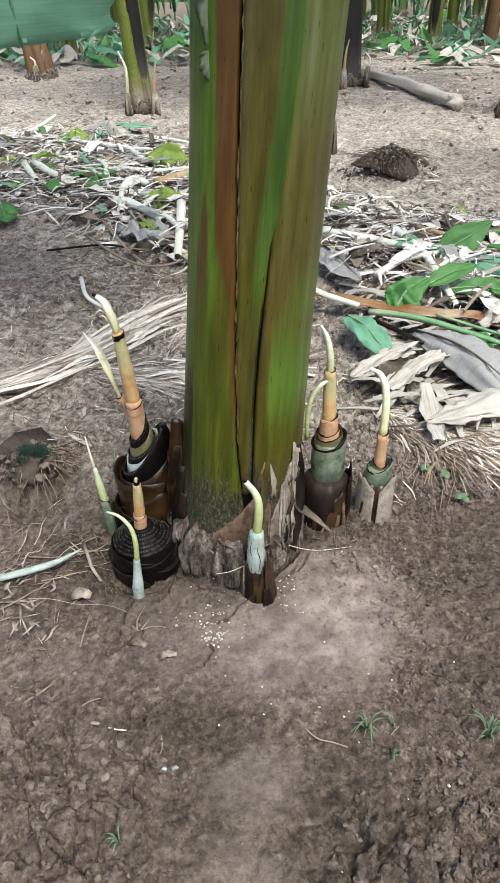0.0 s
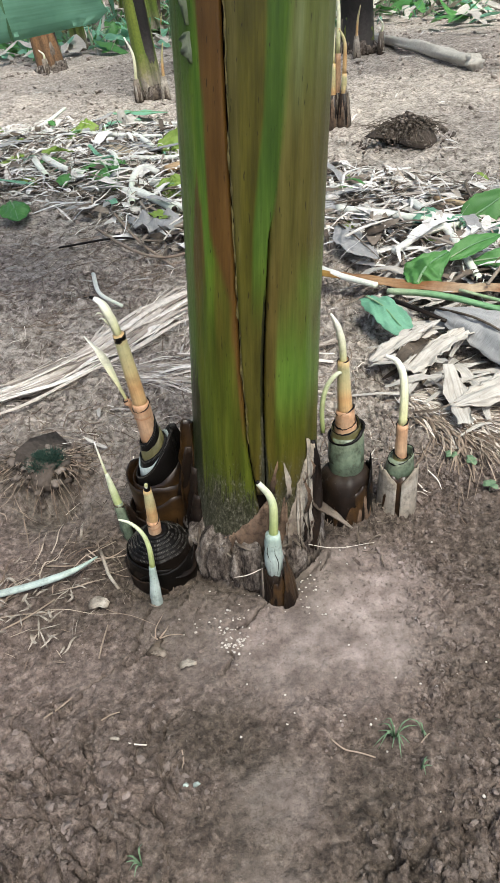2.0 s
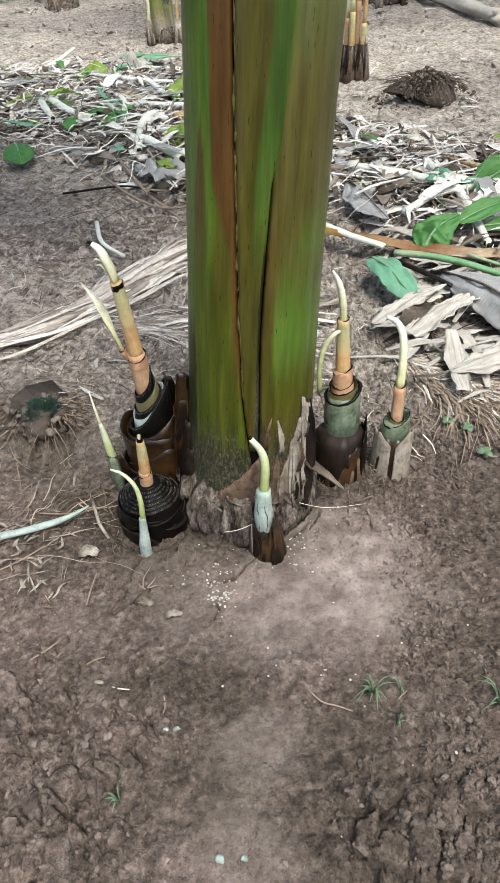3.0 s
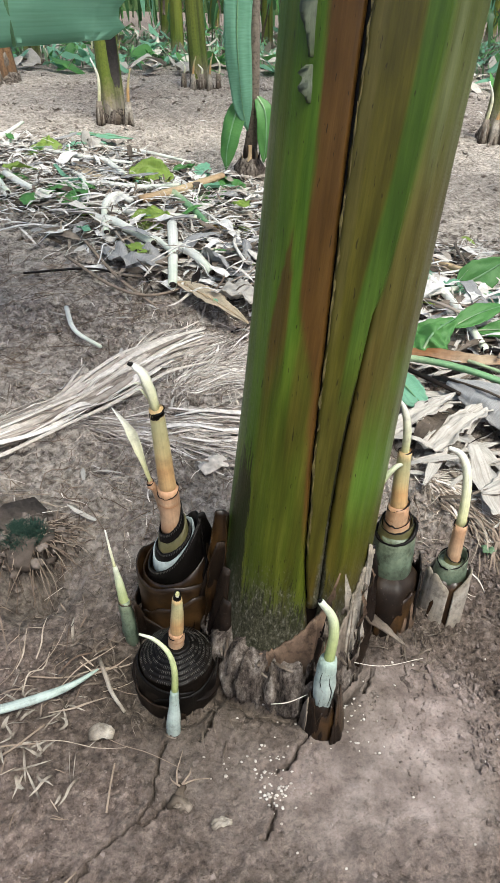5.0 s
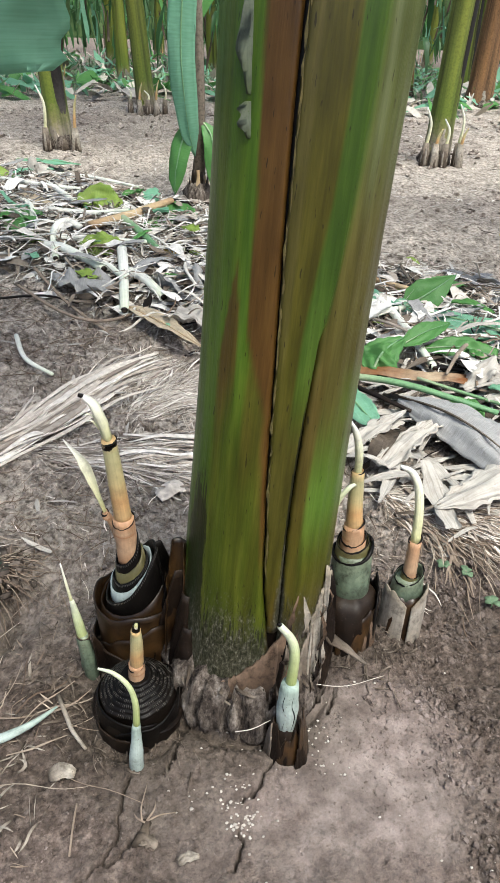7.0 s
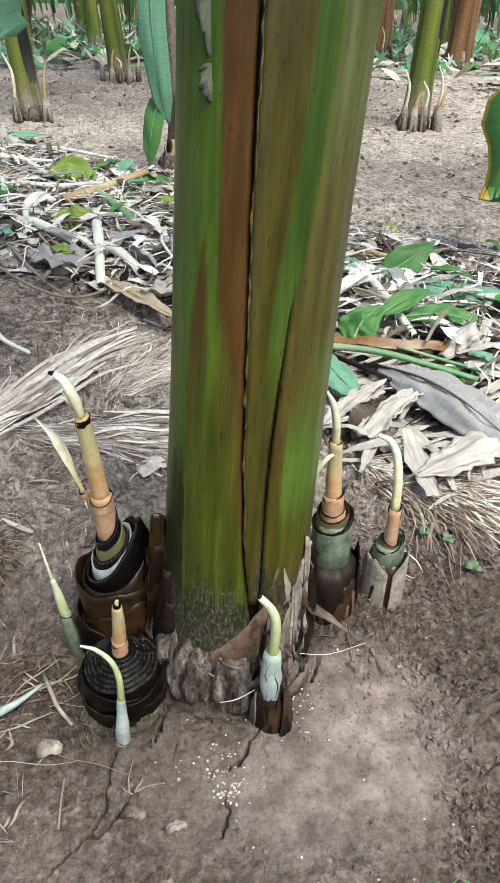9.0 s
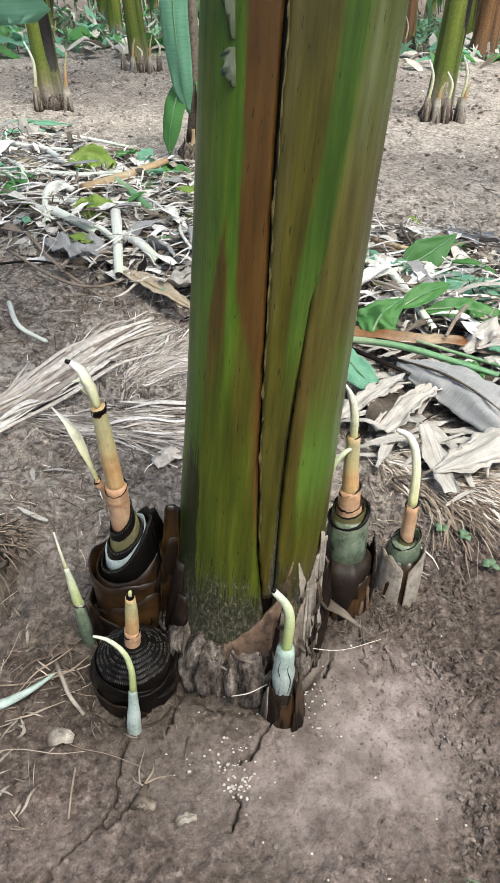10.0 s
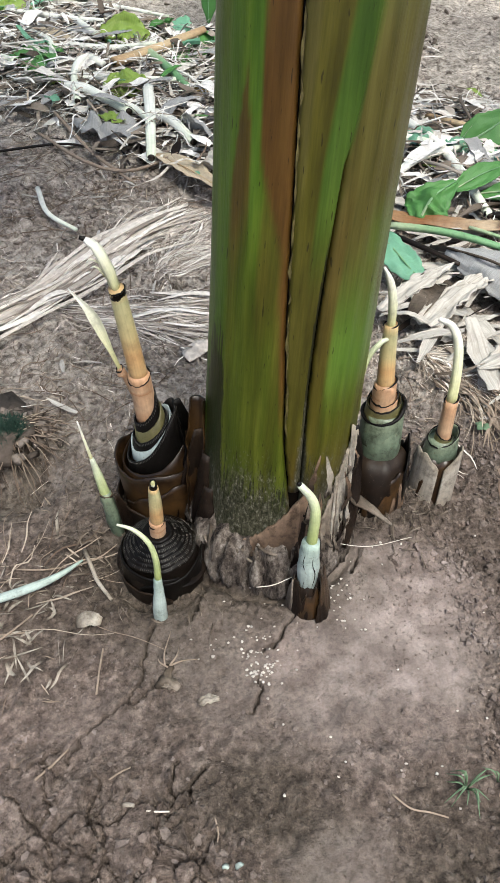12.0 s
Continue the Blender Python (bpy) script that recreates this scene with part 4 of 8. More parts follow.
def build_sheath(name, parent, lo, hi, zs, lift, label, ragged=0.0, seed=0, blend=""):
    """One leaf sheath wrapped round the stem between two curves of angle, with rolled-in edges."""
    nt = 44
    verts, uvs, faces, cols = [], [], [], []
    for i, z in enumerate(zs):
        a, b = curve(z, lo), curve(z, hi)
        a += ragged * noise.noise(Vector((z * 45, seed, 0))) + ragged * 0.5 * noise.noise(Vector((z * 140, seed, 4)))
        for j in range(nt + 1):
            s = j / nt
            d = a + (b - a) * s
            e0, e1 = s * abs(b - a), (1 - s) * abs(b - a)
            far = 40 * smooth(0.48, 0.60, z)
            edge = min(e0 + (far if blend == "lo" else 0), e1 + (far if blend == "hi" else 0))
            dz = lift * (1 - math.exp(-edge / 1.2)) - 0.003 * math.exp(-edge / 0.5)
            rip = 0.0009 * noise.noise(Vector((d * 0.11, z * 2, seed))) + 0.0005 * noise.noise(Vector((d * 0.45, z * 3, seed)))
            verts.append(on_stem(d, z, dz + rip))
            uvs.append((d / 57.3 * 0.09 * 6, z * 6))
            n1 = noise.noise(Vector((d * 0.12, z * 1.5, 3)))
            ck, sm = curve(z, CRACK), curve(z, SEAM)
            bl = curve(z, BROWN_EDGE)
            st = curve(z, STRIPE_EDGE)
            left = 1 - smooth(ck, ck + 0.6, d)
            soft = 0.4 + 3.5 * smooth(0.50, 0.60, z)
            right = smooth(sm - soft, sm + soft, d)
            mid = (1 - left) * (1 - right)
            fade = 0.9 + 5.0 * (1 - smooth(0.42, 0.50, z)) * smooth(0.36, 0.42, z)
            brown = smooth(bl - fade, bl + fade, d + 0.5 * n1) * left * smooth(0.17, 0.30, z)
            tip = 0.552 - 0.010 * abs(d + 135)
            island = smooth(-146.0, -143.5, d + 1.2 * n1) * (1 - smooth(-131.0, -128.5, d)) * smooth(0.33, 0.45, z + 0.05 * n1) * (1 - smooth(tip - 0.006, tip + 0.006, z))
            band = smooth(-122, -119, d) * left * smooth(0.30, 0.40, z) * (1 - smooth(0.43, 0.50, z)) * 0.5
            brown = max(brown, island * 0.85, band)
            # greens of the left sheath: deep at the flank, lime between island and stripe
            olive = left * (0.06 + 0.62 * (1 - smooth(0.33, 0.47, z)) * smooth(-150, -140, d) + 0.22 * n1)
            olive += left * 0.3 * (1 - smooth(-152, -147, d)) * smooth(0.45, 0.6, z)
            lime = left * 0.3 * smooth(-133, -130.5, d) * (1 - smooth(-126, -124, d)) * smooth(0.40, 0.5, z) * (1 - smooth(0.62, 0.70, z))
            # middle sheath: tan lip, olive-brown belly, green stripe
            lip = mid * (1 - smooth(-98.5, -95.5, d + 0.8 * n1)) * smooth(0.42, 0.52, z)
            belly = mid * (1 - lip) * (1 - smooth(st - 1.8, st + 1.8, d + n1))
            stripe = mid * smooth(st - 1.8, st + 1.8, d + n1) * smooth(0.36, 0.50, z)
            olive += mid * 0.92 - 0.80 * stripe
            brown = max(brown, 0.05 * belly * smooth(0.40, 0.55, z))
            # right sheath: tan-grey, paler and greener above with a painted highlight band, lime patch low down
            tan = right * (0.85 - 0.25 * smooth(0.58, 0.70, z)) * smooth(0.22, 0.40, z)
            tan = max(tan, 0.85 * lip, 0.25 * mid * smooth(0.2, 0.3, z) * (1 - smooth(0.36, 0.46, z)))
            lime = max(lime, 0.8 * right * smooth(sm + 8, sm + 13, d + 3 * n1) * (1 - smooth(0.30, 0.44, z + 0.0010 * (d + 60) + 0.04 * n1)) * smooth(0.215, 0.31, z))
            lime = max(lime, right * 0.45 * smooth(0.345, 0.42, z) * (1 - smooth(0.40, 0.47, z)) * smooth(-56, -46, d))
            olive += right * (0.75 - 0.65 * smooth(0.55, 0.66, z))
            brown = max(brown, 0.35 * right * (1 - smooth(sm + 7, sm + 12, d)) * (1 - smooth(0.40, 0.52, z)), 0.4 * (1 - left) * (1 - smooth(0.15, 0.24, z)))
            pale = 0.05 * stripe + right * smooth(0.56, 0.68, z) * (0.35 + 0.65 * smooth(-60, -57, d) * (1 - smooth(-54, -50, d + 2 * n1)))
            cols.append((float(np.clip(brown, 0, 1)), float(np.clip(olive, 0, 1)), float(np.clip(tan, 0, 1)), float(np.clip(lime, 0, 1)),
                         float(0.82 - 6.2 * (z - 0.05) + 0.35 * noise.noise(Vector((d * 0.06, 0, 7)))  + 0.55 * smooth(curve(z, SEAM) - 7, curve(z, SEAM) - 1, d) * (1 - smooth(curve(z, SEAM), curve(z, SEAM) + 3, d)) * (1 - smooth(0.30, 0.45, z))), float(0.52 * smooth(-172, -160, d) * (1 - smooth(-147, -139, d)) * (1 - smooth(0.24, 0.42, z)) + 0.55 * (1 - smooth(0, 4, abs(d - sm + 1))) * (1 - smooth(0.36, 0.50, z)) + 0.40 * (1 - smooth(0.05, 0.16, z)) + 0.30 * left * (1 - smooth(0.12, 0.30, z)) + 0.3 * smooth(-82, -78, d) * (1 - smooth(-70, -60, d)) * (1 - smooth(0.16, 0.24, z))),
                         float(np.clip(pale, 0, 1)), float(np.clip(0.9 * stripe, 0, 1))))
    k = nt + 1
    for i in range(len(zs) - 1):
        for j in range(nt):
            faces.append((i * k + j, i * k + j + 1, (i + 1) * k + j + 1, (i + 1) * k + j))
    g = Geo().add(verts, faces, uvs)
    me = g.mesh(name, SHEATH)
    for c, nm in enumerate(("brown", "olive", "tan", "lime", "foot", "black", "pale", "deep")):
        at = me.attributes.new(nm, "FLOAT", "POINT")
        at.data.foreach_set("value", [v[c] for v in cols])
    ob = part(name, me, SHEATH, parent, label)
    so = ob.modifiers.new("thickness", "SOLIDIFY")
    so.thickness, so.offset = 0.004, -1
    return ob


def stem_patch(parent, a0, a1, low, high, lift, mat, label, seed):
    """A dry piece of sheath lying on the stem between two edges of height."""
    nt, nz = 34, 16
    verts, uvs = [], []
    for layer in (0, 0.0025):
        for i in range(nz + 1):
            for j in range(nt + 1):
                u, s = j / nt, i / nz
                z = low(u) + (high(u) - low(u)) * s + 0.006 * noise.noise(Vector((u * 9, seed * 5, 0))) * s + 0.003 * noise.noise(Vector((u * 30, seed * 5, 2)))
                d = a0 + (a1 - a0) * u + 2.0 * noise.noise(Vector((s * 4, seed, u * 2)))
                r = lift * (0.5 + 0.7 * (1 - s)) + 0.003 * noise.noise(Vector((u * 7, s * 2, seed))) + 0.0012 * noise.noise(Vector((u * 32, s * 1.5, seed)))
                verts.append(on_stem(d, z, r - layer))
                uvs.append((u * 1.2, s))
    k = nt + 1
    off = k * (nz + 1)
    f = [(i * k + j, i * k + j + 1, (i + 1) * k + j + 1, (i + 1) * k + j) for i in range(nz) for j in range(nt)]
    f = f + [tuple(off + q for q in reversed(p)) for p in f]
    edge = list(range(k)) + [i * k + nt for i in range(1, nz + 1)] + [nz * k + j for j in range(nt - 1, -1, -1)] + [i * k for i in range(nz - 1, 0, -1)]
    for a, d in zip(edge, edge[1:] + edge[:1]):
        f.append((d, a, a + off, d + off))
    part("dry_sheath", Geo().add(verts, f, uvs), mat, parent, label)


def banana_blade(geo, pts, width, seed=0, fold=-0.12):
    w = [0.25 * width, 0.8 * width, width, width, 0.9 * width, 0.6 * width, 0.12 * width]
    return shell(geo, pts, w, fold=fold, wave=0.18, n=22, m=10, thick=0.001, seed=seed, tear=0.12)


def crown(parent, top, count, length, mat, seed):
    """Arching leaves out of the top of a plant."""
    rnd = random.Random(seed)
    top = Vector(top)
    for k in range(count):
        q = k * 2.4 + rnd.random()
        d = Vector((math.cos(q), math.sin(q), 0))
        L = length * rnd.uniform(0.8, 1.1)
        pts = [top, top + d * L * 0.15 + Vector((0, 0, L * 0.35)), top + d * L * 0.5 + Vector((0, 0, L * 0.62)), top + d * L * 0.9 + Vector((0, 0, L * 0.5))]
        g = Geo()
        banana_blade(g, pts[1:], L * 0.16, seed + k)
        leaf = part("leaf", g, mat, parent)
        part("midrib", tube(Geo(), pts, [0.03, 0.02, 0.012, 0.004], 14, 8), GREENSTALK, leaf)


def build_mother():
    x, y = stem_axis(0)
    plant = thing("banana_plant", (0, 0, 0), "thick green and red-brown banana pseudostem on a grey corm", "banana plant")
    zs = list(np.arange(0.035, 0.80, 0.009)) + list(np.arange(0.80, 2.15, 0.05))
    # inner core closes the gaps between the sheaths; its black paints the shade inside them
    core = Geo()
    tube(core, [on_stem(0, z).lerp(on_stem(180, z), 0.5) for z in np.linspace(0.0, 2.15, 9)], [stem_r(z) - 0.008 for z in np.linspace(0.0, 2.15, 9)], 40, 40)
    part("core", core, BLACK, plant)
    build_sheath("left_sheath", plant, [(0, -205), (2.2, -205)], [(z, a - 0.35 + (5 if z < 0.13 else 0)) for z, a in CRACK], zs, 0.0, "green sheath with red-brown stripe", 0.5, 1)
    build_sheath("right_sheath", plant, [(z, curve(z, SEAM) + curve(z, SEAM_GAP)) for z in np.linspace(0.1, 2.2, 60)], [(0, 40), (2.2, 40)], zs, 0.0029, "tan and lime-green sheath", 0.4, 2, "lo")
    zm = [z for z in zs if z > 0.140]
    build_sheath("middle_sheath", plant, [(z, a + 0.35 + 1.25 * float(smooth(0.52, 0.70, z))) for z, a in CRACK], SEAM, zm, 0.003, "olive sheath with a rough torn edge", 1.7, 3, "hi")
    build_sheath("back_sheath", plant, [(0, 30), (2.2, 30)], [(0, 165), (2.2, 165)], zs, -0.001, "", 0.4, 4)
    # torn pale lip along the crack
    rl = random.Random(12)
    for k in range(30):
        z = 0.22 + 0.024 * k + rl.uniform(-0.006, 0.006)
        h = rl.uniform(0.012, 0.040)
        g = Geo()
        shell(g, [on_stem(curve(q, CRACK) + 0.6 + 1.25 * float(smooth(0.52, 0.70, q)) + rl.uniform(0, 1.6), q, 0.0036) for q in (z, z + h * 0.5, z + h)], [0.0004, rl.uniform(0.0006, 0.0020), 0.0008, 0.0002], wave=0.9, n=10, m=4, thick=0.0008, seed=k, up=on_stem(-100, z) - on_stem(80, z), tear=0.4)
        part("torn_lip", g, EDGE, plant)
    # corm: squat and rough, split by upright cracks
    g = Geo()
    nt, nz = 150, 20
    verts, uvs, faces = [], [], []
    for i in range(nz + 1):
        s = i / nz
        for j in range(nt):
            q = 360 * j / nt
            r = 0.092 + 0.019 * math.sin(math.pi * min(1, 0.12 + s * 0.95)) ** 0.7 - 0.012 * smooth(0.85, 1.0, s)
            c, t = math.cos(radians(q)), math.sin(radians(q))
            r += 0.010 * noise.noise(Vector((c * 3, t * 3, s * 1.2))) + 0.005 * noise.noise(Vector((c * 9, t * 9, s * 4))) + 0.0025 * noise.noise(Vector((c * 26, t * 26, s * 12)))
            for k, a in enumerate((232, 252, 262, 281, 215, 300)):
                w = abs(q - a - 4 * noise.noise(Vector((s * 3, k, 0))))
                r -= (0.016, 0.024, 0.012, 0.020, 0.018, 0.014)[k] * max(0.0, 1 - w / 2.9) ** 0.8
            verts.append((x + 0.002 * s + r * c, y + 0.004 * s - 0.004 + r * t, -0.02 + 0.096 * s + 0.006 * noise.noise(Vector((c * 5, t * 5, 3))) * s))
            uvs.append((j / nt * 4, s))
    for i in range(nz):
        for j in range(nt):
            a, d = i * nt + j, i * nt + (j + 1) % nt
            faces.append((a, d, d + nt, a + nt))
    faces.append(tuple(nz * nt + j for j in range(nt)))
    g.add(verts, faces, uvs)
    part("corm", g, CORM, plant, "grey-brown split corm")
    rnd = random.Random(8)
    # ragged fibrous rim where the sheaths end
    for k in range(15):
        deg = -165 + k * 8.0 + rnd.uniform(-4, 4)
        g = Geo()
        a = on_stem(deg, 0.062 + rnd.uniform(-0.006, 0.012), 0.009)
        b = on_stem(deg + rnd.uniform(-6, 22), 0.050 + rnd.uniform(-0.022, 0.014), 0.015)
        c = a.lerp(b, 0.5) + Vector((0, -0.004, rnd.uniform(-0.004, 0.006)))
        shell(g, [a, c, b], [0.001, rnd.uniform(0.002, 0.004), 0.001], curl=0.8, wave=0.6, n=8, m=3, seed=k)
        part("rim_shred", g, HUSK, plant)
    # dead outer sheaths peeling off at the side
    stem_patch(plant, -126, -70, lambda u: 0.050, lambda u: 0.062 + 0.088 * u ** 1.6, 0.007, FOOTBROWN, "brown dry sheath over the foot", 1)
    stem_patch(plant, -82, -58, lambda u: 0.020, lambda u: 0.10 + 0.03 * math.sin(u * 9), 0.008, FOOTBROWN, "rotten brown sheath shreds", 7)
    stem_patch(plant, -60, -46, lambda u: 0.0 + 0.02 * u, lambda u: 0.085 + 0.05 * u, 0.011, HUSK, "greyish fibrous dry sheath", 2)
    stem_patch(plant, -50, -36, lambda u: -0.004, lambda u: 0.13 + 0.05 * u, 0.013, STUMPBEIGE, "bleached fibrous dry sheath", 3)
    stem_patch(plant, -38, -24, lambda u: 0.0, lambda u: 0.205 - 0.03 * u, 0.016, STUMPBEIGE, "bleached fibrous dry sheath", 4)
    rs = random.Random(41)
    for k in range(14):
        d0 = rs.uniform(-80, -30)
        z0 = rs.uniform(0.02, 0.15)
        h = rs.uniform(0.02, 0.07)
        g = Geo()
        w = rs.uniform(0.002, 0.006)
        shell(g, [on_stem(d0, z0, 0.014), on_stem(d0 + rs.uniform(-2, 2), z0 + h * 0.5, 0.016 + 0.003 * rs.random()), on_stem(d0 + rs.uniform(-4, 4), z0 + h, 0.012 + 0.004 * rs.random())], [w, w * 1.2, w * 0.8, w * 0.2], curl=0.7, wave=0.7, n=9, m=3, thick=0.0008, seed=600 + k, up=on_stem(d0, z0) - on_stem(d0 + 180, z0), tear=0.4)
        part("rim_shred", g, (HUSK, FOOTBROWN, BARK, STUMPBEIGE)[k % 4], plant)
    for k, (d0, z0, d1, z1, w, lift, m) in enumerate(((-26, 0.19, -40, 0.03, 0.018, 0.014, BARK), (-70, 0.13, -78, 0.045, 0.006, 0.006, BARK))):
        g = Geo()
        shell(g, [on_stem(d0 + (d1 - d0) * q, z0 + (z1 - z0) * q, 0.003 + lift * q) for q in (0, 0.33, 0.66, 1)], [w * 0.3, w * 0.9, w, w * 1.05, w * 0.6], curl=0.9, wave=0.5, n=24, m=8, thick=0.0018, seed=4 + k, tear=0.12)
        part("peeling_sheath", g, m, plant, "bleached fibrous dry sheath strip" if m is HUSK else "")
    g = Geo()
    shell(g, [on_stem(-30, 0.105, 0.01), on_stem(-22, 0.075, 0.03), on_stem(-22, 0.052, 0.065)], [0.018, 0.013, 0.002], curl=0.5, wave=0.3, n=12, m=6, thick=0.002, seed=9)
    part("dry_flap", g, HUSK, plant, "pointed dry flap")
    # old leaf base standing beside the stem, broken off and hollow
    g = Geo()
    shell(g, [(-0.012, 0.752, 0.0), (-0.010, 0.765, 0.08), (-0.006, 0.782, 0.155), (-0.003, 0.792, 0.205)], [0.026, 0.024, 0.022, 0.017], curl=-1.9, wave=0.2, n=20, m=12, thick=0.003, seed=14, tear=0.2, up=(0.35, 1, -0.1))
    part("old_leaf_base", g, BROWNSHEATH, plant, "dark brown broken leaf base")
    for k, (d0, z0, d1, z1, w) in enumerate(((-163, 0.03, -160, 0.15, 0.016), (-178, 0.02, -172, 0.17, 0.02), (-150, 0.045, -152, 0.11, 0.014))):
        g = Geo()
        shell(g, [on_stem(d0, z0, 0.012), on_stem((d0 + d1) / 2, (z0 + z1) / 2, 0.008), on_stem(d1, z1, 0.004)], [w, w, w * 0.5], curl=0.8, wave=0.3, n=12, m=6, thick=0.002, seed=20 + k)
        part("dead_sheath", g, BARK, plant)
    # dried latex
    g = Geo()
    tube(g, [on_stem(-132.5, 0.655, 0.0005), on_stem(-133.5, 0.668, 0.0012), on_stem(-134, 0.682, 0.0005)], [0.004, 0.0078, 0.004], 10, 14, 0.04, 1.6)
    tube(g, [on_stem(-134.5, 0.688, 0.0005), on_stem(-136, 0.715, 0.001), on_stem(-137, 0.77, 0.0008), on_stem(-137.5, 0.86, 0.0005)], [0.004, 0.0078, 0.0070, 0.005], 26, 14, 0.04, 1.6)
    part("latex_stain", g, LATEX, plant, "dried greyish latex")
    crown(plant, on_stem(0, 2.1).lerp(on_stem(180, 2.1), 0.5), 6, 2.0, GREEN, 4)


build_mother()


# ---- suckers ----
def collar(parent, at, r, h, mat=None, tilt=(0, 0), seed=0):
    """A split ring of old sheath with a thin dark rim."""
    g = Geo()
    a = Vector(at)
    if mat is RIM:
        h *= 0.6
    lathe(g, (a, a + Vector((tilt[0], tilt[1], h))), [(0, r * 0.98), (0.3, r * 1.04), (0.7, r * 1.03), (0.95, r * 1.05), (1.0, r * 1.0), (0.97, r * 0.9), (0.7, r * 0.86)], 30, 0.0, 1, 0.16, seed)
    if mat is RIM or r < 0.03:
        k = 0.32 * math.sin(seed * 2.3)
        g.v = [(x, y, z + k * (x - a.x) - 0.15 * (y - a.y)) for x, y, z in g.v]
    return part("collar", g, mat or BLACK, parent)


def husks(parent, centre, r, h, count, mats, seed, lean=(0, 0), span=(-205, 25)):
    """Ragged dead sheaths hugging a stump, of uneven width and height."""
    rnd = random.Random(seed)
    c0 = Vector(centre)
    for k in range(count):
        q = radians(span[0] + (span[1] - span[0]) * (k + rnd.uniform(0.1, 0.9)) / count)
        d = Vector((math.cos(q), math.sin(q), 0))
        hh = h * rnd.uniform(0.45, 1.1)
        w = r * rnd.uniform(0.28, 0.55)
        rr = r * rnd.uniform(1.0, 1.1)
        pts = []
        for s in (0, 0.35, 0.7, 1):
            z = -0.012 + (hh + 0.012) * s
            pts.append(c0 + d * (rr * (1 - 0.10 * s) + 0.004 * rnd.uniform(-1, 1)) + Vector((lean[0] * z, lean[1] * z, z)))
        g = Geo()
        shell(g, pts, [w, w * 1.05, w * rnd.uniform(0.7, 1.0), w * rnd.uniform(0.4, 0.8), w * rnd.uniform(0.1, 0.5)], curl=-0.8, wave=0.35, n=7, m=3, thick=0.0016, seed=seed * 40 + k, up=d, tear=0.15)
        part("dead_sheath", g, mats[k % len(mats)], parent)


def wrap(parent, lo, hi, r0, r1, a0, a1, mat, label="", seed=0, drop=0.25, jag=0.10, thick=0.002, name="dead_sheath"):
    """A broad sheath wrapped part of the way round a stump, its upper edge uneven."""
    lo, hi = Vector(lo), Vector(hi)
    nt, nz = 30, 10
    rows = []
    for layer in (0, thick):
        for i in range(nz + 1):
            for j in range(nt + 1):
                u = j / nt
                h = 1 - drop * abs(2 * u - 1) ** 3 + jag * noise.noise(Vector((u * 4, seed * 3.1, 0))) + 0.22 * jag * noise.noise(Vector((u * 15, seed * 3.1, 5)))
                s = i / nz * h
                q = radians(a0 + (a1 - a0) * u)
                r = r0 + (r1 - r0) * s - layer + 0.05 * r0 * noise.noise(Vector((u * 5, s * 1.5, seed))) + 0.012 * r0 * noise.noise(Vector((u * 26, s, seed)))
                rows.append(((lo.lerp(hi, s) + Vector((r * math.cos(q), r * math.sin(q), 0))), (u, i / nz)))
    k = nt + 1
    off = k * (nz + 1)
    f = [(i * k + j, i * k + j + 1, (i + 1) * k + j + 1, (i + 1) * k + j) for i in range(nz) for j in range(nt)]
    f = f + [tuple(off + q for q in reversed(p)) for p in f]
    edge = list(range(k)) + [i * k + nt for i in range(1, nz + 1)] + [nz * k + j for j in range(nt - 1, -1, -1)] + [i * k for i in range(nz - 1, 0, -1)]
    for a, d in zip(edge, edge[1:] + edge[:1]):
        f.append((d, a, a + off, d + off))
    g = Geo().add([p for p, _ in rows], f, [t for _, t in rows])
    return part(name, g, mat, parent, label)


def dashes(parent, centre, r0, r1, z0, z1, step):
    """A ring of short pale fibre ends on a cut sheath."""
    g = Geo()
    c = Vector(centre)
    n = int(2 * math.pi * r0 / step)
    for j in range(n):
        if noise.noise(Vector((j * 0.23, r0 * 300, 1))) < -0.12:
            continue
        q = 2 * math.pi * (j + 0.5 * noise.noise(Vector((j * 0.7, r0 * 99, 0)))) / n
        d = Vector((math.cos(q), math.sin(q), 0))
        tube(g, [c + d * r0 + Vector((0, 0, z0)), c + d * r1 + Vector((0, 0, z1))], [0.0005, 0.00035], 2, 4)
    return tagged(part("ring_scar", g, SCAR, parent), kind="stuff")


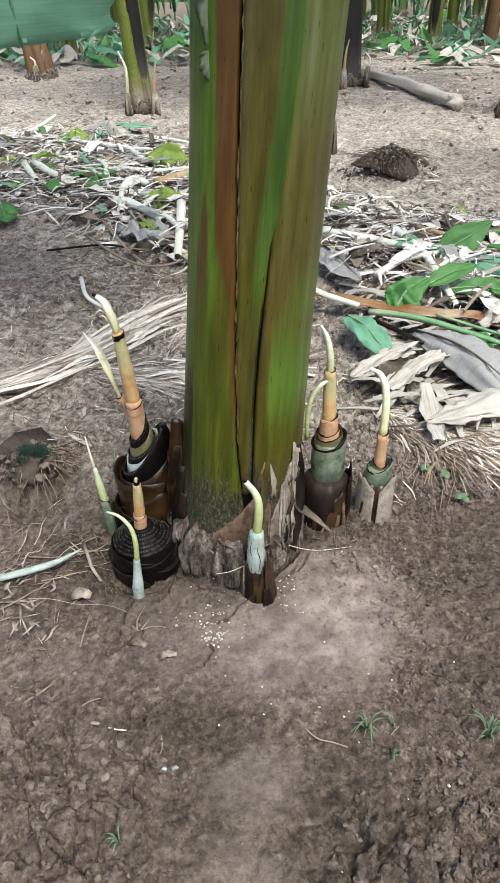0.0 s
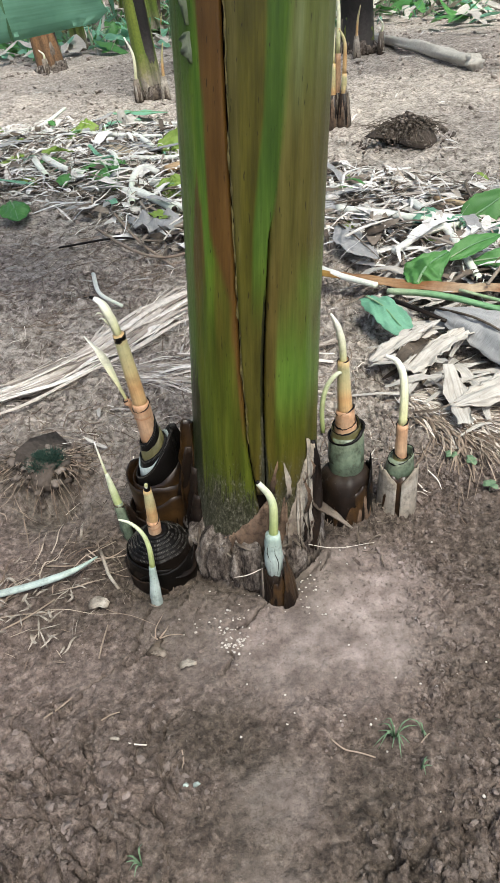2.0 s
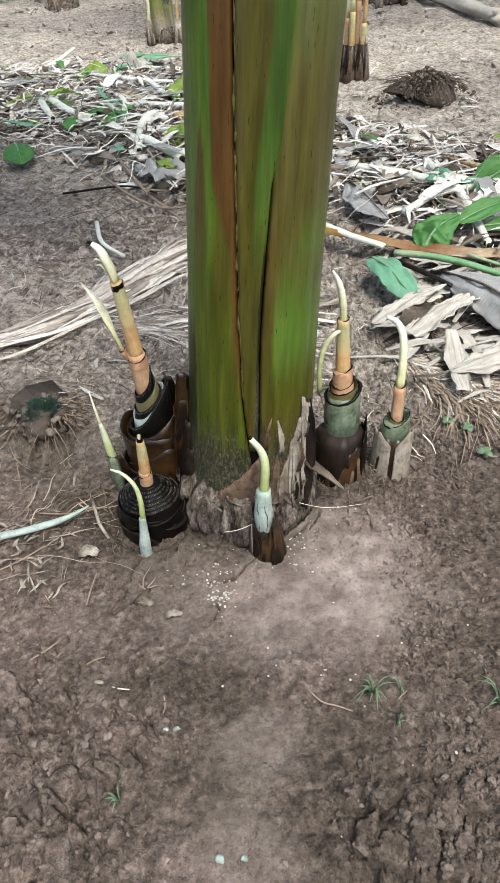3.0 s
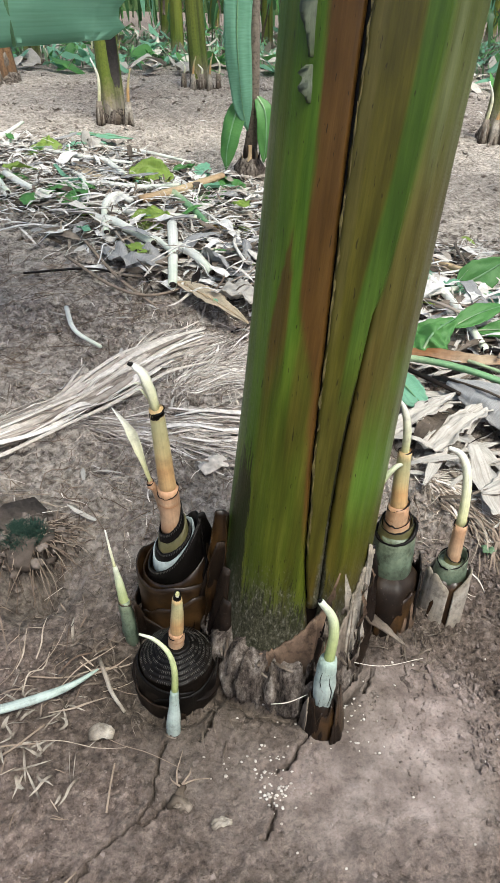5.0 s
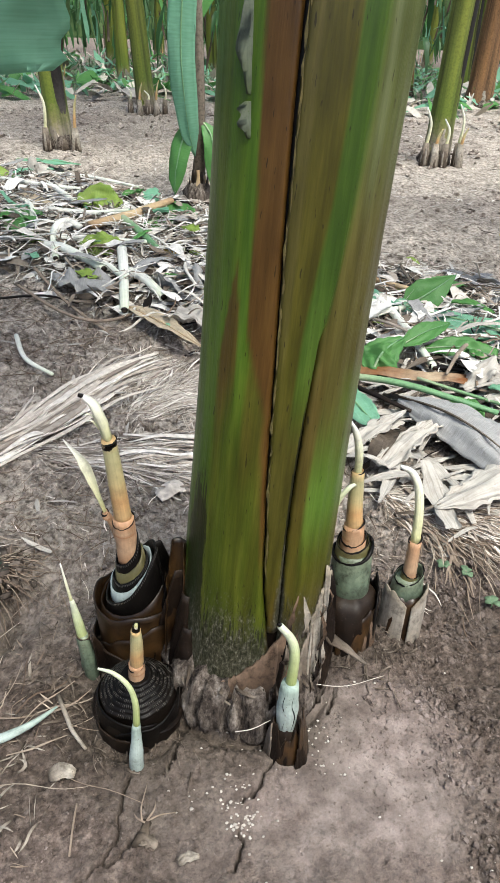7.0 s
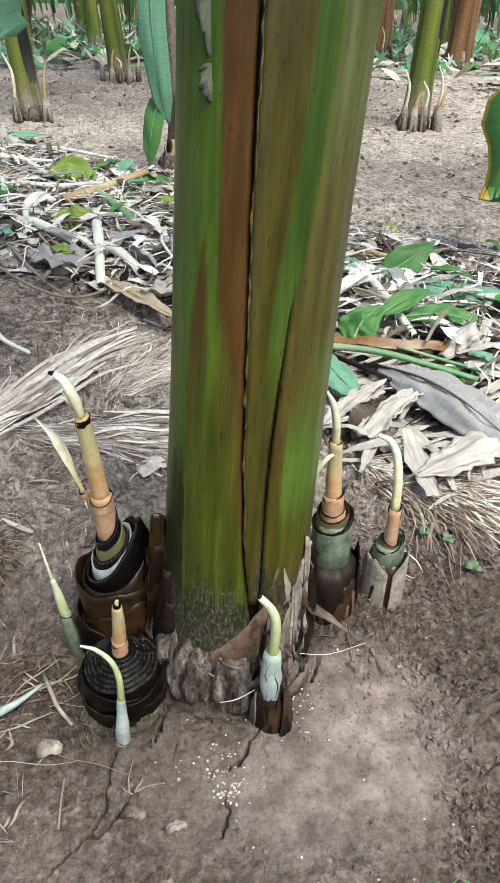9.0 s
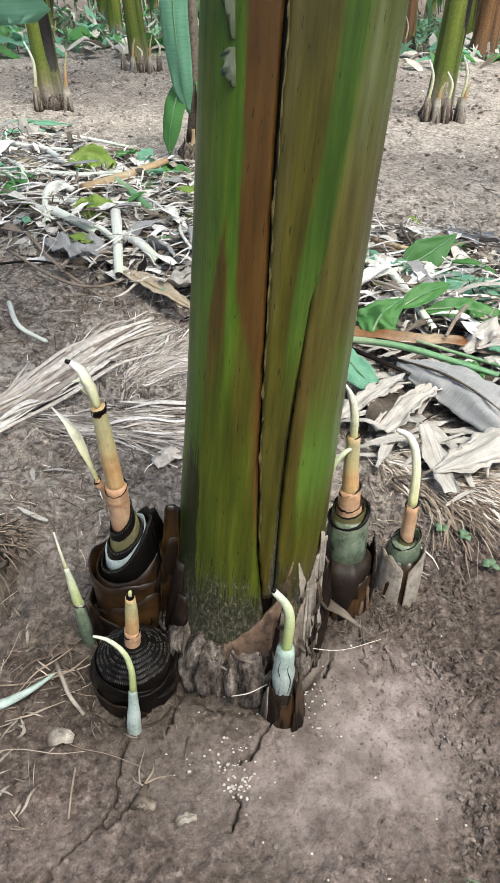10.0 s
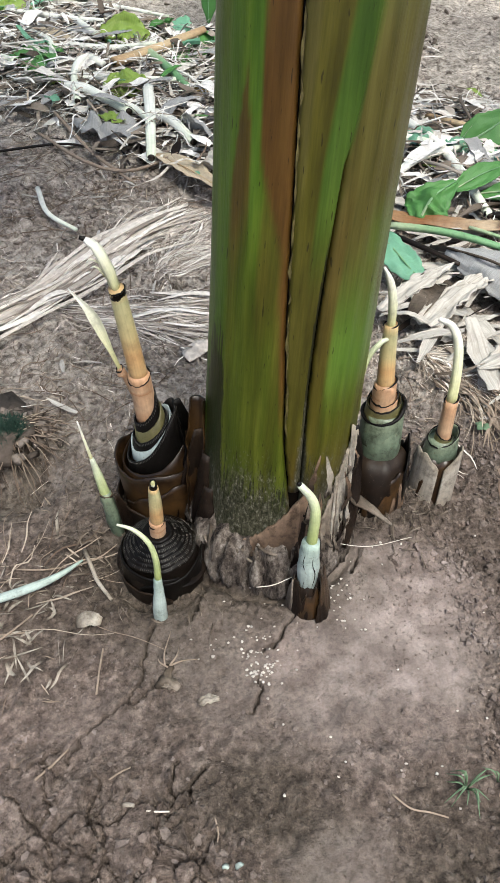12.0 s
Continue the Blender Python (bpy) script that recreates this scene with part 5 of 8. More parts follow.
def sleeve(parent, lo, lean, r0, r1, low, high, face, mat, label="", seed=0, beads=False, lip=0.0, name="collar", thick=0.0018):
    """A cut sheath standing round a shoot, its rim slanting up towards one side; beads: a row of fibre ends under the rim."""
    lo = Vector(lo)
    nt, nz = 48, 8
    verts, uvs, rim = [], [], []
    for layer in (0, thick):
        for i in range(nz + 1):
            for j in range(nt):
                q = 2 * math.pi * j / nt
                c = math.cos(q - radians(face))
                top = low + (high - low) * (0.5 + 0.5 * c) ** 1.3 + 0.05 * (high - low + 0.01) * noise.noise(Vector((math.cos(q) * 1.6, math.sin(q) * 1.6, seed * 3.7))) + 0.0012 * noise.noise(Vector((math.cos(q) * 9, math.sin(q) * 9, seed)))
                s = i / nz
                r = r0 + (r1 - r0) * s - layer + 0.05 * r0 * noise.noise(Vector((math.cos(q) * 1.4, math.sin(q) * 1.4, s + seed * 2.1)))
                z = top * s
                verts.append(lo + Vector((lean[0] * z + r * math.cos(q), lean[1] * z + r * math.sin(q), z)))
                uvs.append((j / nt, s))
                if layer == 0 and i == nz:
                    rim.append((q, r, top))
    off = nt * (nz + 1)
    f = [(i * nt + j, i * nt + (j + 1) % nt, (i + 1) * nt + (j + 1) % nt, (i + 1) * nt + j) for i in range(nz) for j in range(nt)]
    f = f + [tuple(off + p for p in reversed(k)) for k in f]
    f += [(nz * nt + j, nz * nt + (j + 1) % nt, off + nz * nt + (j + 1) % nt, off + nz * nt + j) for j in range(nt)]
    ob = part(name, Geo().add(verts, f, uvs), mat, parent, label)
    if lip:
        ring = [lo + Vector((lean[0] * top + (r - 0.0005) * math.cos(q), lean[1] * top + (r - 0.0005) * math.sin(q), top)) for q, r, top in rim]
        part("cut_lip", tube(Geo(), ring + ring[:2], [lip * (1 + 0.5 * math.sin(k * 1.9 + seed)) for k in range(9)], 70, 6), BLACK, ob, "dark cut lip")
    if beads:
        g = Geo()
        n = max(24, int(2 * math.pi * r1 / 0.0022))
        for j in range(n):
            u = j / n * nt
            a, b = rim[int(u) % nt], rim[(int(u) + 1) % nt]
            q, r, top = 2 * math.pi * j / n, a[1] + (b[1] - a[1]) * (u % 1), a[2] + (b[2] - a[2]) * (u % 1)
            d = Vector((math.cos(q), math.sin(q), 0))
            p = [lo + Vector((lean[0] * z, lean[1] * z, z)) + d * (r + 0.0003) for z in (top - 0.0012, top - 0.0044)]
            tube(g, p, [0.0005, 0.0004], 2, 4)
        tagged(part("ring_scar", g, SCAR, ob), kind="stuff")
    return ob


def sucker(label, at):
    return thing("banana_sucker", at, label, "banana sucker", "suckers round the mother plant")


def P(parent, pts):
    o = parent.location
    return [Vector(p) - o for p in pts]


def shoot(pts, radii, *rest):
    return tube(Geo(), pts, [0.68 * r for r in radii], *rest)


def build_suckers():
    # tall cut-back sucker with a double head
    s = sucker("tall orange cut-back banana sucker in a black layered stump", (-0.064, 0.812, 0))
    g = Geo()
    lathe(g, (P(s, [(-0.060, 0.815, -0.02), (-0.067, 0.803, 0.135)])), [(0, 0.064), (0.2, 0.058), (0.45, 0.050), (0.6, 0.042), (0.8, 0.032), (1, 0.018)], 40, 0.02, 5, 0.12, 3)
    part("stump", g, BARK, s, "dark brown sheath stump")
    at = P(s, [(-0.062, 0.812, 0.0)])[0]
    for r0, r1, low, high, face, m, k, bd, lab in (
        (0.0560, 0.0450, 0.098, 0.138, 15, BROWNSHEATH, 1, False, "brown translucent sheath"),
        (0.0500, 0.0370, 0.106, 0.186, 5, BLACK, 2, True, "wet black sheath"),
        (0.0440, 0.0285, 0.124, 0.172, 20, WAXRING, 3, False, "waxy bluish sheath"),
        (0.0400, 0.0232, 0.137, 0.170, 25, BLACK, 4, True, "wet black sheath"),
        (0.0360, 0.0192, 0.153, 0.184, 30, OLIVECOLLAR, 5, False, "glossy olive sheath"),
        (0.0300, 0.0164, 0.167, 0.208, 35, BLACK, 6, True, "dark beaded sheath"),
    ):
        sleeve(s, at, (-0.045, -0.065), r0, r1, low, high, face, m, lab, k, bd)
    for r0, r1, top, a0, a1, m, k, dr, jg in ((0.0600, 0.0520, 0.108, -250, 60, BROWNSHEATH, 1, 0.06, 0.16), (0.0625, 0.0560, 0.086, -150, 45, BROWNSHEATH, 2, 0.40, 0.26), (0.0640, 0.0600, 0.050, -235, -70, BARK, 4, 0.5, 0.2), (0.0560, 0.0480, 0.150, -45, 60, BLACK, 3, 0.25, 0.08)):
        wrap(s, P(s, [(-0.060, 0.815, -0.012)])[0], P(s, [(-0.066, 0.804, top)])[0], r0, r1, a0, a1, m, "brown translucent dead sheath" if m is BROWNSHEATH else "", k, dr, jg)
    g = Geo()
    shell(g, P(s, [(-0.030, 0.80, 0.06), (-0.026, 0.80, 0.12), (-0.034, 0.80, 0.19)]), [0.018, 0.02, 0.008], curl=1.0, wave=0.3, n=14, m=8, thick=0.002, seed=31, up=(1, -0.5, 0))
    part("dead_sheath", g, BLACK, s)
    g = shoot(P(s, [(-0.069, 0.801, 0.165), (-0.071, 0.799, 0.235)]), [0.0205, 0.020, 0.019], 10, 18)
    part("lower_stub", g, STUBLOW, s, "smooth orange stub")
    sleeve(s, P(s, [(-0.071, 0.799, 0.212)])[0], (0, 0), 0.0134, 0.0128, 0.013, 0.025, 60, STUBLOW, "", 7, lip=0.0011)
    g = shoot(P(s, [(-0.071, 0.799, 0.232), (-0.075, 0.799, 0.29), (-0.079, 0.799, 0.347)]), [0.0158, 0.0145, 0.0125], 14, 18)
    part("upper_stub", g, STUB, s, "orange to yellow-green stub")
    sleeve(s, P(s, [(-0.0785, 0.799, 0.335)])[0], (0, 0), 0.0086, 0.0088, 0.007, 0.012, 30, BLACK, "dark cut collar", 9, lip=0.0010)
    g = shoot(P(s, [(-0.079, 0.799, 0.346), (-0.084, 0.799, 0.369), (-0.092, 0.799, 0.391), (-0.101, 0.80, 0.400)]), [0.0110, 0.0135, 0.0115, 0.006], 14, 12, 0.62, 0.25)
    shell(g, P(s, [(-0.087, 0.797, 0.362), (-0.094, 0.796, 0.372), (-0.100, 0.796, 0.371)]), [0.003, 0.002, 0.0004], curl=0.8, wave=0.6, n=8, m=3, thick=0.0008, seed=71)
    shell(g, P(s, [(-0.089, 0.797, 0.374), (-0.097, 0.795, 0.381), (-0.103, 0.795, 0.378)]), [0.003, 0.0018, 0.0004], curl=0.8, wave=0.6, n=8, m=3, thick=0.0008, seed=72)
    part("tip", g, CREAM, s, "white curled growing tip")
    g = shoot(P(s, [(-0.101, 0.80, 0.400), (-0.106, 0.80, 0.402)]), [0.0042, 0.003], 4, 8)
    part("scorched_end", g, BLACK, s)
    g = shoot(P(s, [(-0.079, 0.809, 0.19), (-0.085, 0.808, 0.215), (-0.092, 0.806, 0.238)]), [0.0085, 0.0075, 0.0055], 10, 14)
    part("side_stub", g, STUBLOW, s)
    sleeve(s, P(s, [(-0.0915, 0.806, 0.229)])[0], (-0.2, 0), 0.0054, 0.0050, 0.006, 0.011, 40, STUBLOW, "", 10, lip=0.0008)
    g = Geo()
    shell(g, P(s, [(-0.092, 0.806, 0.234), (-0.103, 0.803, 0.282), (-0.113, 0.802, 0.318), (-0.128, 0.801, 0.345)]), [0.0028, 0.0042, 0.0078, 0.0088, 0.0040, 0.0008], curl=1.5, wave=0.35, n=22, m=6, thick=0.0016, seed=33, up=(0.6, -1, 0))
    part("side_leaf", g, CREAM, s, "rolled cream side leaf")

    # squat black stump
    s = sucker("squat black ringed stump with a short orange stub", (-0.060, 0.695, 0))
    s.scale = (0.88, 0.88, 1.0)
    prof = [(0, 0.054), (0.12, 0.057), (0.35, 0.057), (0.5, 0.055), (0.52, 0.052), (0.68, 0.050)]
    for k, r in enumerate((0.047, 0.042, 0.037, 0.032, 0.027, 0.022, 0.018)):
        zz = 0.72 + 0.042 * k
        prof += [(zz, r + 0.0035), (zz + 0.018, r + 0.0005), (zz + 0.012, r - 0.0015)]
    g = Geo()
    lathe(g, P(s, [(-0.063, 0.700, -0.02), (-0.060, 0.690, 0.085)]), prof, 64, 0.008, 7, 0.05, 5)
    part("stump", g, BLACK, s, "wet black concentric sheaths")
    for r0, r1, top, a0, a1, m, k, dr, jg in ((0.0585, 0.0560, 0.050, -250, -60, BLACK, 11, 0.15, 0.06), (0.0600, 0.0570, 0.040, -120, 40, BLACK, 12, 0.3, 0.08), (0.0620, 0.0600, 0.022, -190, -75, BARK, 14, 0.6, 0.25)):
        wrap(s, P(s, [(-0.062, 0.70, -0.012)])[0], P(s, [(-0.061, 0.694, top)])[0], r0, r1, a0, a1, m, "", k, dr, jg)
    for q0, q1, r, z in ((-60, 20, 0.0605, 0.022), (-20, 60, 0.0600, 0.034), (-215, -150, 0.0600, 0.026)):
        ring = [P(s, [(-0.062 + r * math.cos(radians(a)), 0.699 + r * math.sin(radians(a)), z + 0.006 * math.sin(radians(a * 3)))])[0] for a in np.linspace(q0, q1, 7)]
        part("sheath_edge", shell(Geo(), ring, [0.001, 0.005, 0.007, 0.005, 0.001], curl=0.4, wave=0.2, n=22, m=4, thick=0.0012, seed=int(q0), up=(0.7 * math.cos(radians((q0 + q1) / 2)), 0.7 * math.sin(radians((q0 + q1) / 2)), 0.4)), BARK, s, "peeling dark sheath edge")
    # bead-like ring scars on the cut faces
    for k, r in enumerate((0.047, 0.042, 0.037, 0.032, 0.027, 0.022)):
        sh = 0.72 + 0.042 * k
        z0 = -0.02 + 0.105 * sh
        dashes(s, P(s, [(-0.063 + 0.003 * sh, 0.700 - 0.010 * sh, 0)])[0], r + 0.0036, r + 0.0006, z0 + 0.0004, z0 + 0.0023, 0.0027)
    g = shoot(P(s, [(-0.060, 0.688, 0.070), (-0.0575, 0.686, 0.108)]), [0.0165, 0.0155], 8, 18)
    part("lower_stub", g, STUBLOW, s)
    sleeve(s, P(s, [(-0.0580, 0.6865, 0.094)])[0], (0, 0), 0.0110, 0.0107, 0.007, 0.018, 55, STUBLOW, "", 12, lip=0.0010)
    g = shoot(P(s, [(-0.0575, 0.686, 0.104), (-0.055, 0.684, 0.14), (-0.054, 0.683, 0.166)]), [0.0138, 0.0125, 0.0095], 10, 16)
    part("upper_stub", g, STUB, s, "orange stub")
    g = shoot(P(s, [(-0.054, 0.683, 0.164), (-0.053, 0.683, 0.176)]), [0.0085, 0.006], 5, 12)
    tip = part("scorched_tip", g, BLACK, s)
    part("pale_pith", lump(Geo(), P(s, [(-0.053, 0.679, 0.176)])[0], (0.0035, 0.003, 0.004), 3, 0.2, True), CREAM, s)

    # small waxy shoot in front
    s = sucker("small waxy blue-green banana shoot with a bent leaf", (-0.062, 0.628, 0))
    part("sheath", shoot(P(s, [(-0.062, 0.626, -0.008), (-0.061, 0.628, 0.015), (-0.059, 0.632, 0.045), (-0.058, 0.635, 0.066)]), [0.013, 0.0125, 0.009, 0.0072], 14, 14, 0.9, 0.12), WAXY, s)
    part("leaf", shoot(P(s, [(-0.058, 0.635, 0.062), (-0.0575, 0.641, 0.095), (-0.064, 0.648, 0.118), (-0.080, 0.656, 0.131), (-0.097, 0.661, 0.134)]), [0.0062, 0.0055, 0.0045, 0.0035, 0.002], 20, 10), YGREEN, s, "yellow-green bent leaf")

    # thin shoot behind it
    s = sucker("thin pale banana shoot with a long needle tip", (-0.130, 0.766, 0))
    part("sheath", shoot(P(s, [(-0.126, 0.762, -0.01), (-0.129, 0.764, 0.03), (-0.133, 0.766, 0.07)]), [0.0165, 0.0145, 0.0115], 12, 14, 1.0, 0.3), COLLAR, s, "brown and green split sheath")
    collar(s, P(s, [(-0.1325, 0.766, 0.066)])[0], 0.0083, 0.006, RIM, (0, 0), 51)
    g = Geo()
    shell(g, P(s, [(-0.112, 0.758, 0.0), (-0.114, 0.760, 0.035), (-0.120, 0.762, 0.07)]), [0.012, 0.012, 0.003], curl=1.0, n=10, m=6, thick=0.002, seed=51, up=(1, -0.6, 0))
    part("dead_sheath", g, BARK, s)
    part("shoot", shoot(P(s, [(-0.132, 0.766, 0.055), (-0.137, 0.770, 0.095), (-0.1415, 0.774, 0.125)]), [0.0105, 0.0085, 0.0042], 14, 12), YGREEN, s)
    part("needle", shoot(P(s, [(-0.1415, 0.774, 0.122), (-0.146, 0.779, 0.15), (-0.150, 0.784, 0.178)]), [0.0034, 0.0026, 0.0014], 8, 8), CREAM, s)

    # little shoot against the corm
    s = sucker("little waxy banana shoot bent over at the tip", (0.115, 0.632, 0))
    g = Geo()
    lathe(g, P(s, [(0.117, 0.636, -0.015), (0.115, 0.637, 0.058)]), [(0, 0.026), (0.3, 0.024), (0.6, 0.02), (0.85, 0.018), (1, 0.012)], 26, 0.03, 5, 0.3, 9)
    part("stump", g, BARK, s)
    for r0, r1, top, a0, a1, m, k in ((0.025, 0.017, 0.062, -215, -110, BARK, 21), (0.026, 0.018, 0.048, -125, -20, BROWNSHEATH, 22), (0.029, 0.019, 0.078, -62, 0, BROWNSHEATH, 23), (0.028, 0.020, 0.052, -190, -150, HUSK, 24), (0.031, 0.026, 0.030, -75, -35, BARK, 25)):
        wrap(s, P(s, [(0.117, 0.636, -0.012)])[0], P(s, [(0.115, 0.636, top)])[0], r0, r1, a0, a1, m, "", k, 0.6, 0.3, 0.0016)
    for q in (-122, -72):
        d = Vector((math.cos(radians(q)), math.sin(radians(q)), 0))
        part("dark_streak", tube(Geo(), [P(s, [(0.114, 0.634, 0.055)])[0] + d * 0.0125, P(s, [(0.1165, 0.635, 0.078)])[0] + d * 0.0128, P(s, [(0.1130, 0.637, 0.095)])[0] + d * 0.0122, P(s, [(0.116, 0.639, 0.112)])[0] + d * 0.0104], [0.0003, 0.0006, 0.0004, 0.0005], 12, 6, 0.6, 0.6), BLACK, s)
    part("sheath", shoot(P(s, [(0.114, 0.633, 0.035), (0.114, 0.635, 0.08), (0.116, 0.639, 0.118)]), [0.0165, 0.0190, 0.0150], 12, 16, 1.0, 0.15), WAXY, s, "waxy blue-green sheath")
    collar(s, P(s, [(0.116, 0.639, 0.113)])[0], 0.0081, 0.005, RIM, (0, 0), 15)
    part("shoot", shoot(P(s, [(0.116, 0.639, 0.114), (0.119, 0.645, 0.155), (0.115, 0.650, 0.176), (0.102, 0.655, 0.194)]), [0.0095, 0.0085, 0.0075, 0.0055], 18, 12), YGREEN, s, "cream-green bent shoot")
    part("cut_tip", shoot(P(s, [(0.1035, 0.6545, 0.192), (0.100, 0.656, 0.197)]), [0.0045, 0.0035], 4, 8), BLACK, s)

    # sucker with a green collar, right of the stem
    s = sucker("orange banana sucker in a wide grey-green collar", (0.224, 0.795, 0))
    g = Geo()
    lathe(g, P(s, [(0.222, 0.792, -0.02), (0.227, 0.812, 0.085)]), [(0, 0.040), (0.3, 0.042), (0.6, 0.041), (0.9, 0.038), (1, 0.03)], 34, 0.02, 5, 0.2, 12)
    part("stump", g, BARK, s, "dark brown husky stump")
    for r0, r1, top, a0, a1, m, k in ((0.042, 0.040, 0.074, -215, -95, BARK, 31), (0.0435, 0.041, 0.070, -120, -10, BROWNSHEATH, 32), (0.044, 0.039, 0.100, -40, 40, BLACK, 33), (0.046, 0.043, 0.040, -160, -85, BARK, 34), (0.0455, 0.043, 0.052, -95, -30, FOOTBROWN, 35)):
        wrap(s, P(s, [(0.222, 0.793, -0.012)])[0], P(s, [(0.227, 0.812, top)])[0], r0, r1, a0, a1, m, "", k, 0.4, 0.25)
    part("green_collar", shoot(P(s, [(0.226, 0.810, 0.065), (0.2275, 0.820, 0.105), (0.228, 0.826, 0.138)]), [0.038, 0.0405, 0.0385, 0.034], 12, 26, 1.0, 0.05), COLLAR, s, "grey-green scarred collar")
    sleeve(s, P(s, [(0.2270, 0.820, 0.100)])[0], (0.02, 0.18), 0.0280, 0.0262, 0.034, 0.052, 20, COLLAR, "", 20, lip=0.0022)
    sleeve(s, P(s, [(0.2270, 0.827, 0.125)])[0], (0, 0.1), 0.0250, 0.0215, 0.024, 0.036, 40, OLIVECOLLAR, "", 22, lip=0.0010)
    sleeve(s, P(s, [(0.2270, 0.828, 0.146)])[0], (0, 0.1), 0.0172, 0.0166, 0.010, 0.020, 40, STUBLOW, "", 24, lip=0.0010)
    part("lower_stub", shoot(P(s, [(0.2275, 0.828, 0.135), (0.227, 0.834, 0.178)]), [0.0225, 0.0205], 8, 18), STUBLOW, s)
    sleeve(s, P(s, [(0.227, 0.8325, 0.160)])[0], (0, 0.1), 0.0149, 0.0139, 0.012, 0.026, -20, STUBLOW, "", 25, lip=0.0011)
    part("upper_stub", shoot(P(s, [(0.227, 0.834, 0.175), (0.226, 0.841, 0.215), (0.2255, 0.845, 0.257)]), [0.0168, 0.015, 0.0125], 12, 18), STUB, s, "orange stub")
    sleeve(s, P(s, [(0.2255, 0.845, 0.247)])[0], (0, 0.1), 0.0090, 0.0088, 0.009, 0.013, 10, STUBLOW, "", 27, lip=0.0008)
    part("tip", shoot(P(s, [(0.2255, 0.845, 0.255), (0.224, 0.847, 0.285), (0.218, 0.849, 0.312), (0.209, 0.851, 0.330)]), [0.0075, 0.008, 0.0065, 0.002], 16, 12), CREAM, s, "cream curved tip")
    part("side_leaf", shoot(P(s, [(0.192, 0.818, 0.15), (0.192, 0.823, 0.19), (0.199, 0.829, 0.222), (0.213, 0.834, 0.24), (0.224, 0.838, 0.243)]), [0.005, 0.0055, 0.0055, 0.005, 0.003], 18, 10), YGREEN, s, "thin yellow-green bent leaf")

    # outer sucker in a bleached stump
    s = sucker("slender hooked banana sucker in a bleached stump", (0.306, 0.806, 0))
    g = Geo()
    lathe(g, P(s, [(0.305, 0.803, -0.02), (0.309, 0.812, 0.075)]), [(0, 0.028), (0.3, 0.029), (0.7, 0.028), (0.9, 0.026), (1, 0.020)], 30, 0.05, 5, 0.2, 14)
    part("stump", g, BROWNSHEATH, s, "brown inner stump")
    for r0, r1, top, a0, a1, k in ((0.032, 0.030, 0.086, -215, -104, 41), (0.032, 0.029, 0.088, -90, 25, 42), (0.031, 0.029, 0.080, 20, 150, 43)):
        wrap(s, P(s, [(0.305, 0.803, -0.012)])[0], P(s, [(0.309, 0.812, top)])[0], r0, r1, a0, a1, STUMPBEIGE, "bleached beige ribbed sheath", k, 0.18, 0.08)
    part("collar_sheath", shoot(P(s, [(0.308, 0.810, 0.05), (0.310, 0.815, 0.095)]), [0.030, 0.026], 8, 18, 1.0, 0.1), COLLAR, s)
    sleeve(s, P(s, [(0.3095, 0.814, 0.070)])[0], (0.02, 0.1), 0.0225, 0.0195, 0.022, 0.040, 10, COLLAR, "split grey-green sheath", 30, lip=0.0010)
    sleeve(s, P(s, [(0.310, 0.815, 0.090)])[0], (0.02, 0.1), 0.0128, 0.0112, 0.010, 0.018, 150, OLIVECOLLAR, "", 31, lip=0.0009)
    part("lower_stub", shoot(P(s, [(0.310, 0.815, 0.09), (0.3115, 0.822, 0.155)]), [0.0145, 0.0125], 8, 16), STUBLOW, s)
    sleeve(s, P(s, [(0.3115, 0.822, 0.148)])[0], (0.05, 0.2), 0.0092, 0.0088, 0.006, 0.013, 20, STUBLOW, "", 32, lip=0.0009)
    part("hook", shoot(P(s, [(0.3115, 0.822, 0.154), (0.3145, 0.836, 0.195), (0.313, 0.85, 0.225), (0.304, 0.86, 0.243), (0.289, 0.866, 0.249)]), [0.0098, 0.009, 0.0085, 0.007, 0.004], 20, 12), CREAM, s, "cream-yellow hooked shoot")


build_suckers()


# ---- litter ----
SHEATHTAN = tube_material("tan_sheath", [(0, (0.40, 0.27, 0.06)), (0.2, (0.24, 0.11, 0.04)), (0.4, (0.34, 0.21, 0.11)), (0.6, (0.20, 0.085, 0.03)), (0.85, (0.44, 0.34, 0.23)), (1, (0.20, 0.08, 0.03))], 0.55, 0.3, 9, (0.20, 0.09, 0.03), 0.9)


def stalk(pts, r, mat, label, name="cut_petiole", hollow=True, group="cut leaf stalks in the litter row", taper=0.8):
    o = Vector(pts[0])
    pts = [Vector((p[0], p[1], max(p[2], gz(p[0], p[1]) + r * 0.8 + 0.03 * float(row_mask(np.array([p[0]]), np.array([p[1]]))[0])))) for p in pts]
    if mat is PALE and r > 0.01:
        r *= 0.76
    t = thing(name, (o.x, o.y, gz(o.x, o.y)), label, "leaf stalk", group)
    pts = P(t, pts)
    part("stalk", tube(Geo(), pts, [r, r * 1.02, r * 0.95, r * taper], 14, 12, 0.85, 0.15, True, int(o.x * 1000)), mat, t)
    # solid dark plug stands in for the shade inside the hollow end
    if hollow:
        d = (Vector(pts[-1]) - Vector(pts[-2])).normalized()
        e = Vector(pts[-1])
        part("cut_end", tube(Geo(), [e - d * 0.004, e + d * (r * 0.2 + 0.002)], [r * 0.66, r * 0.6], 3, 12, 0.85), BARK, t, "dark plug painting the shade in a hollow cut end")
    return t


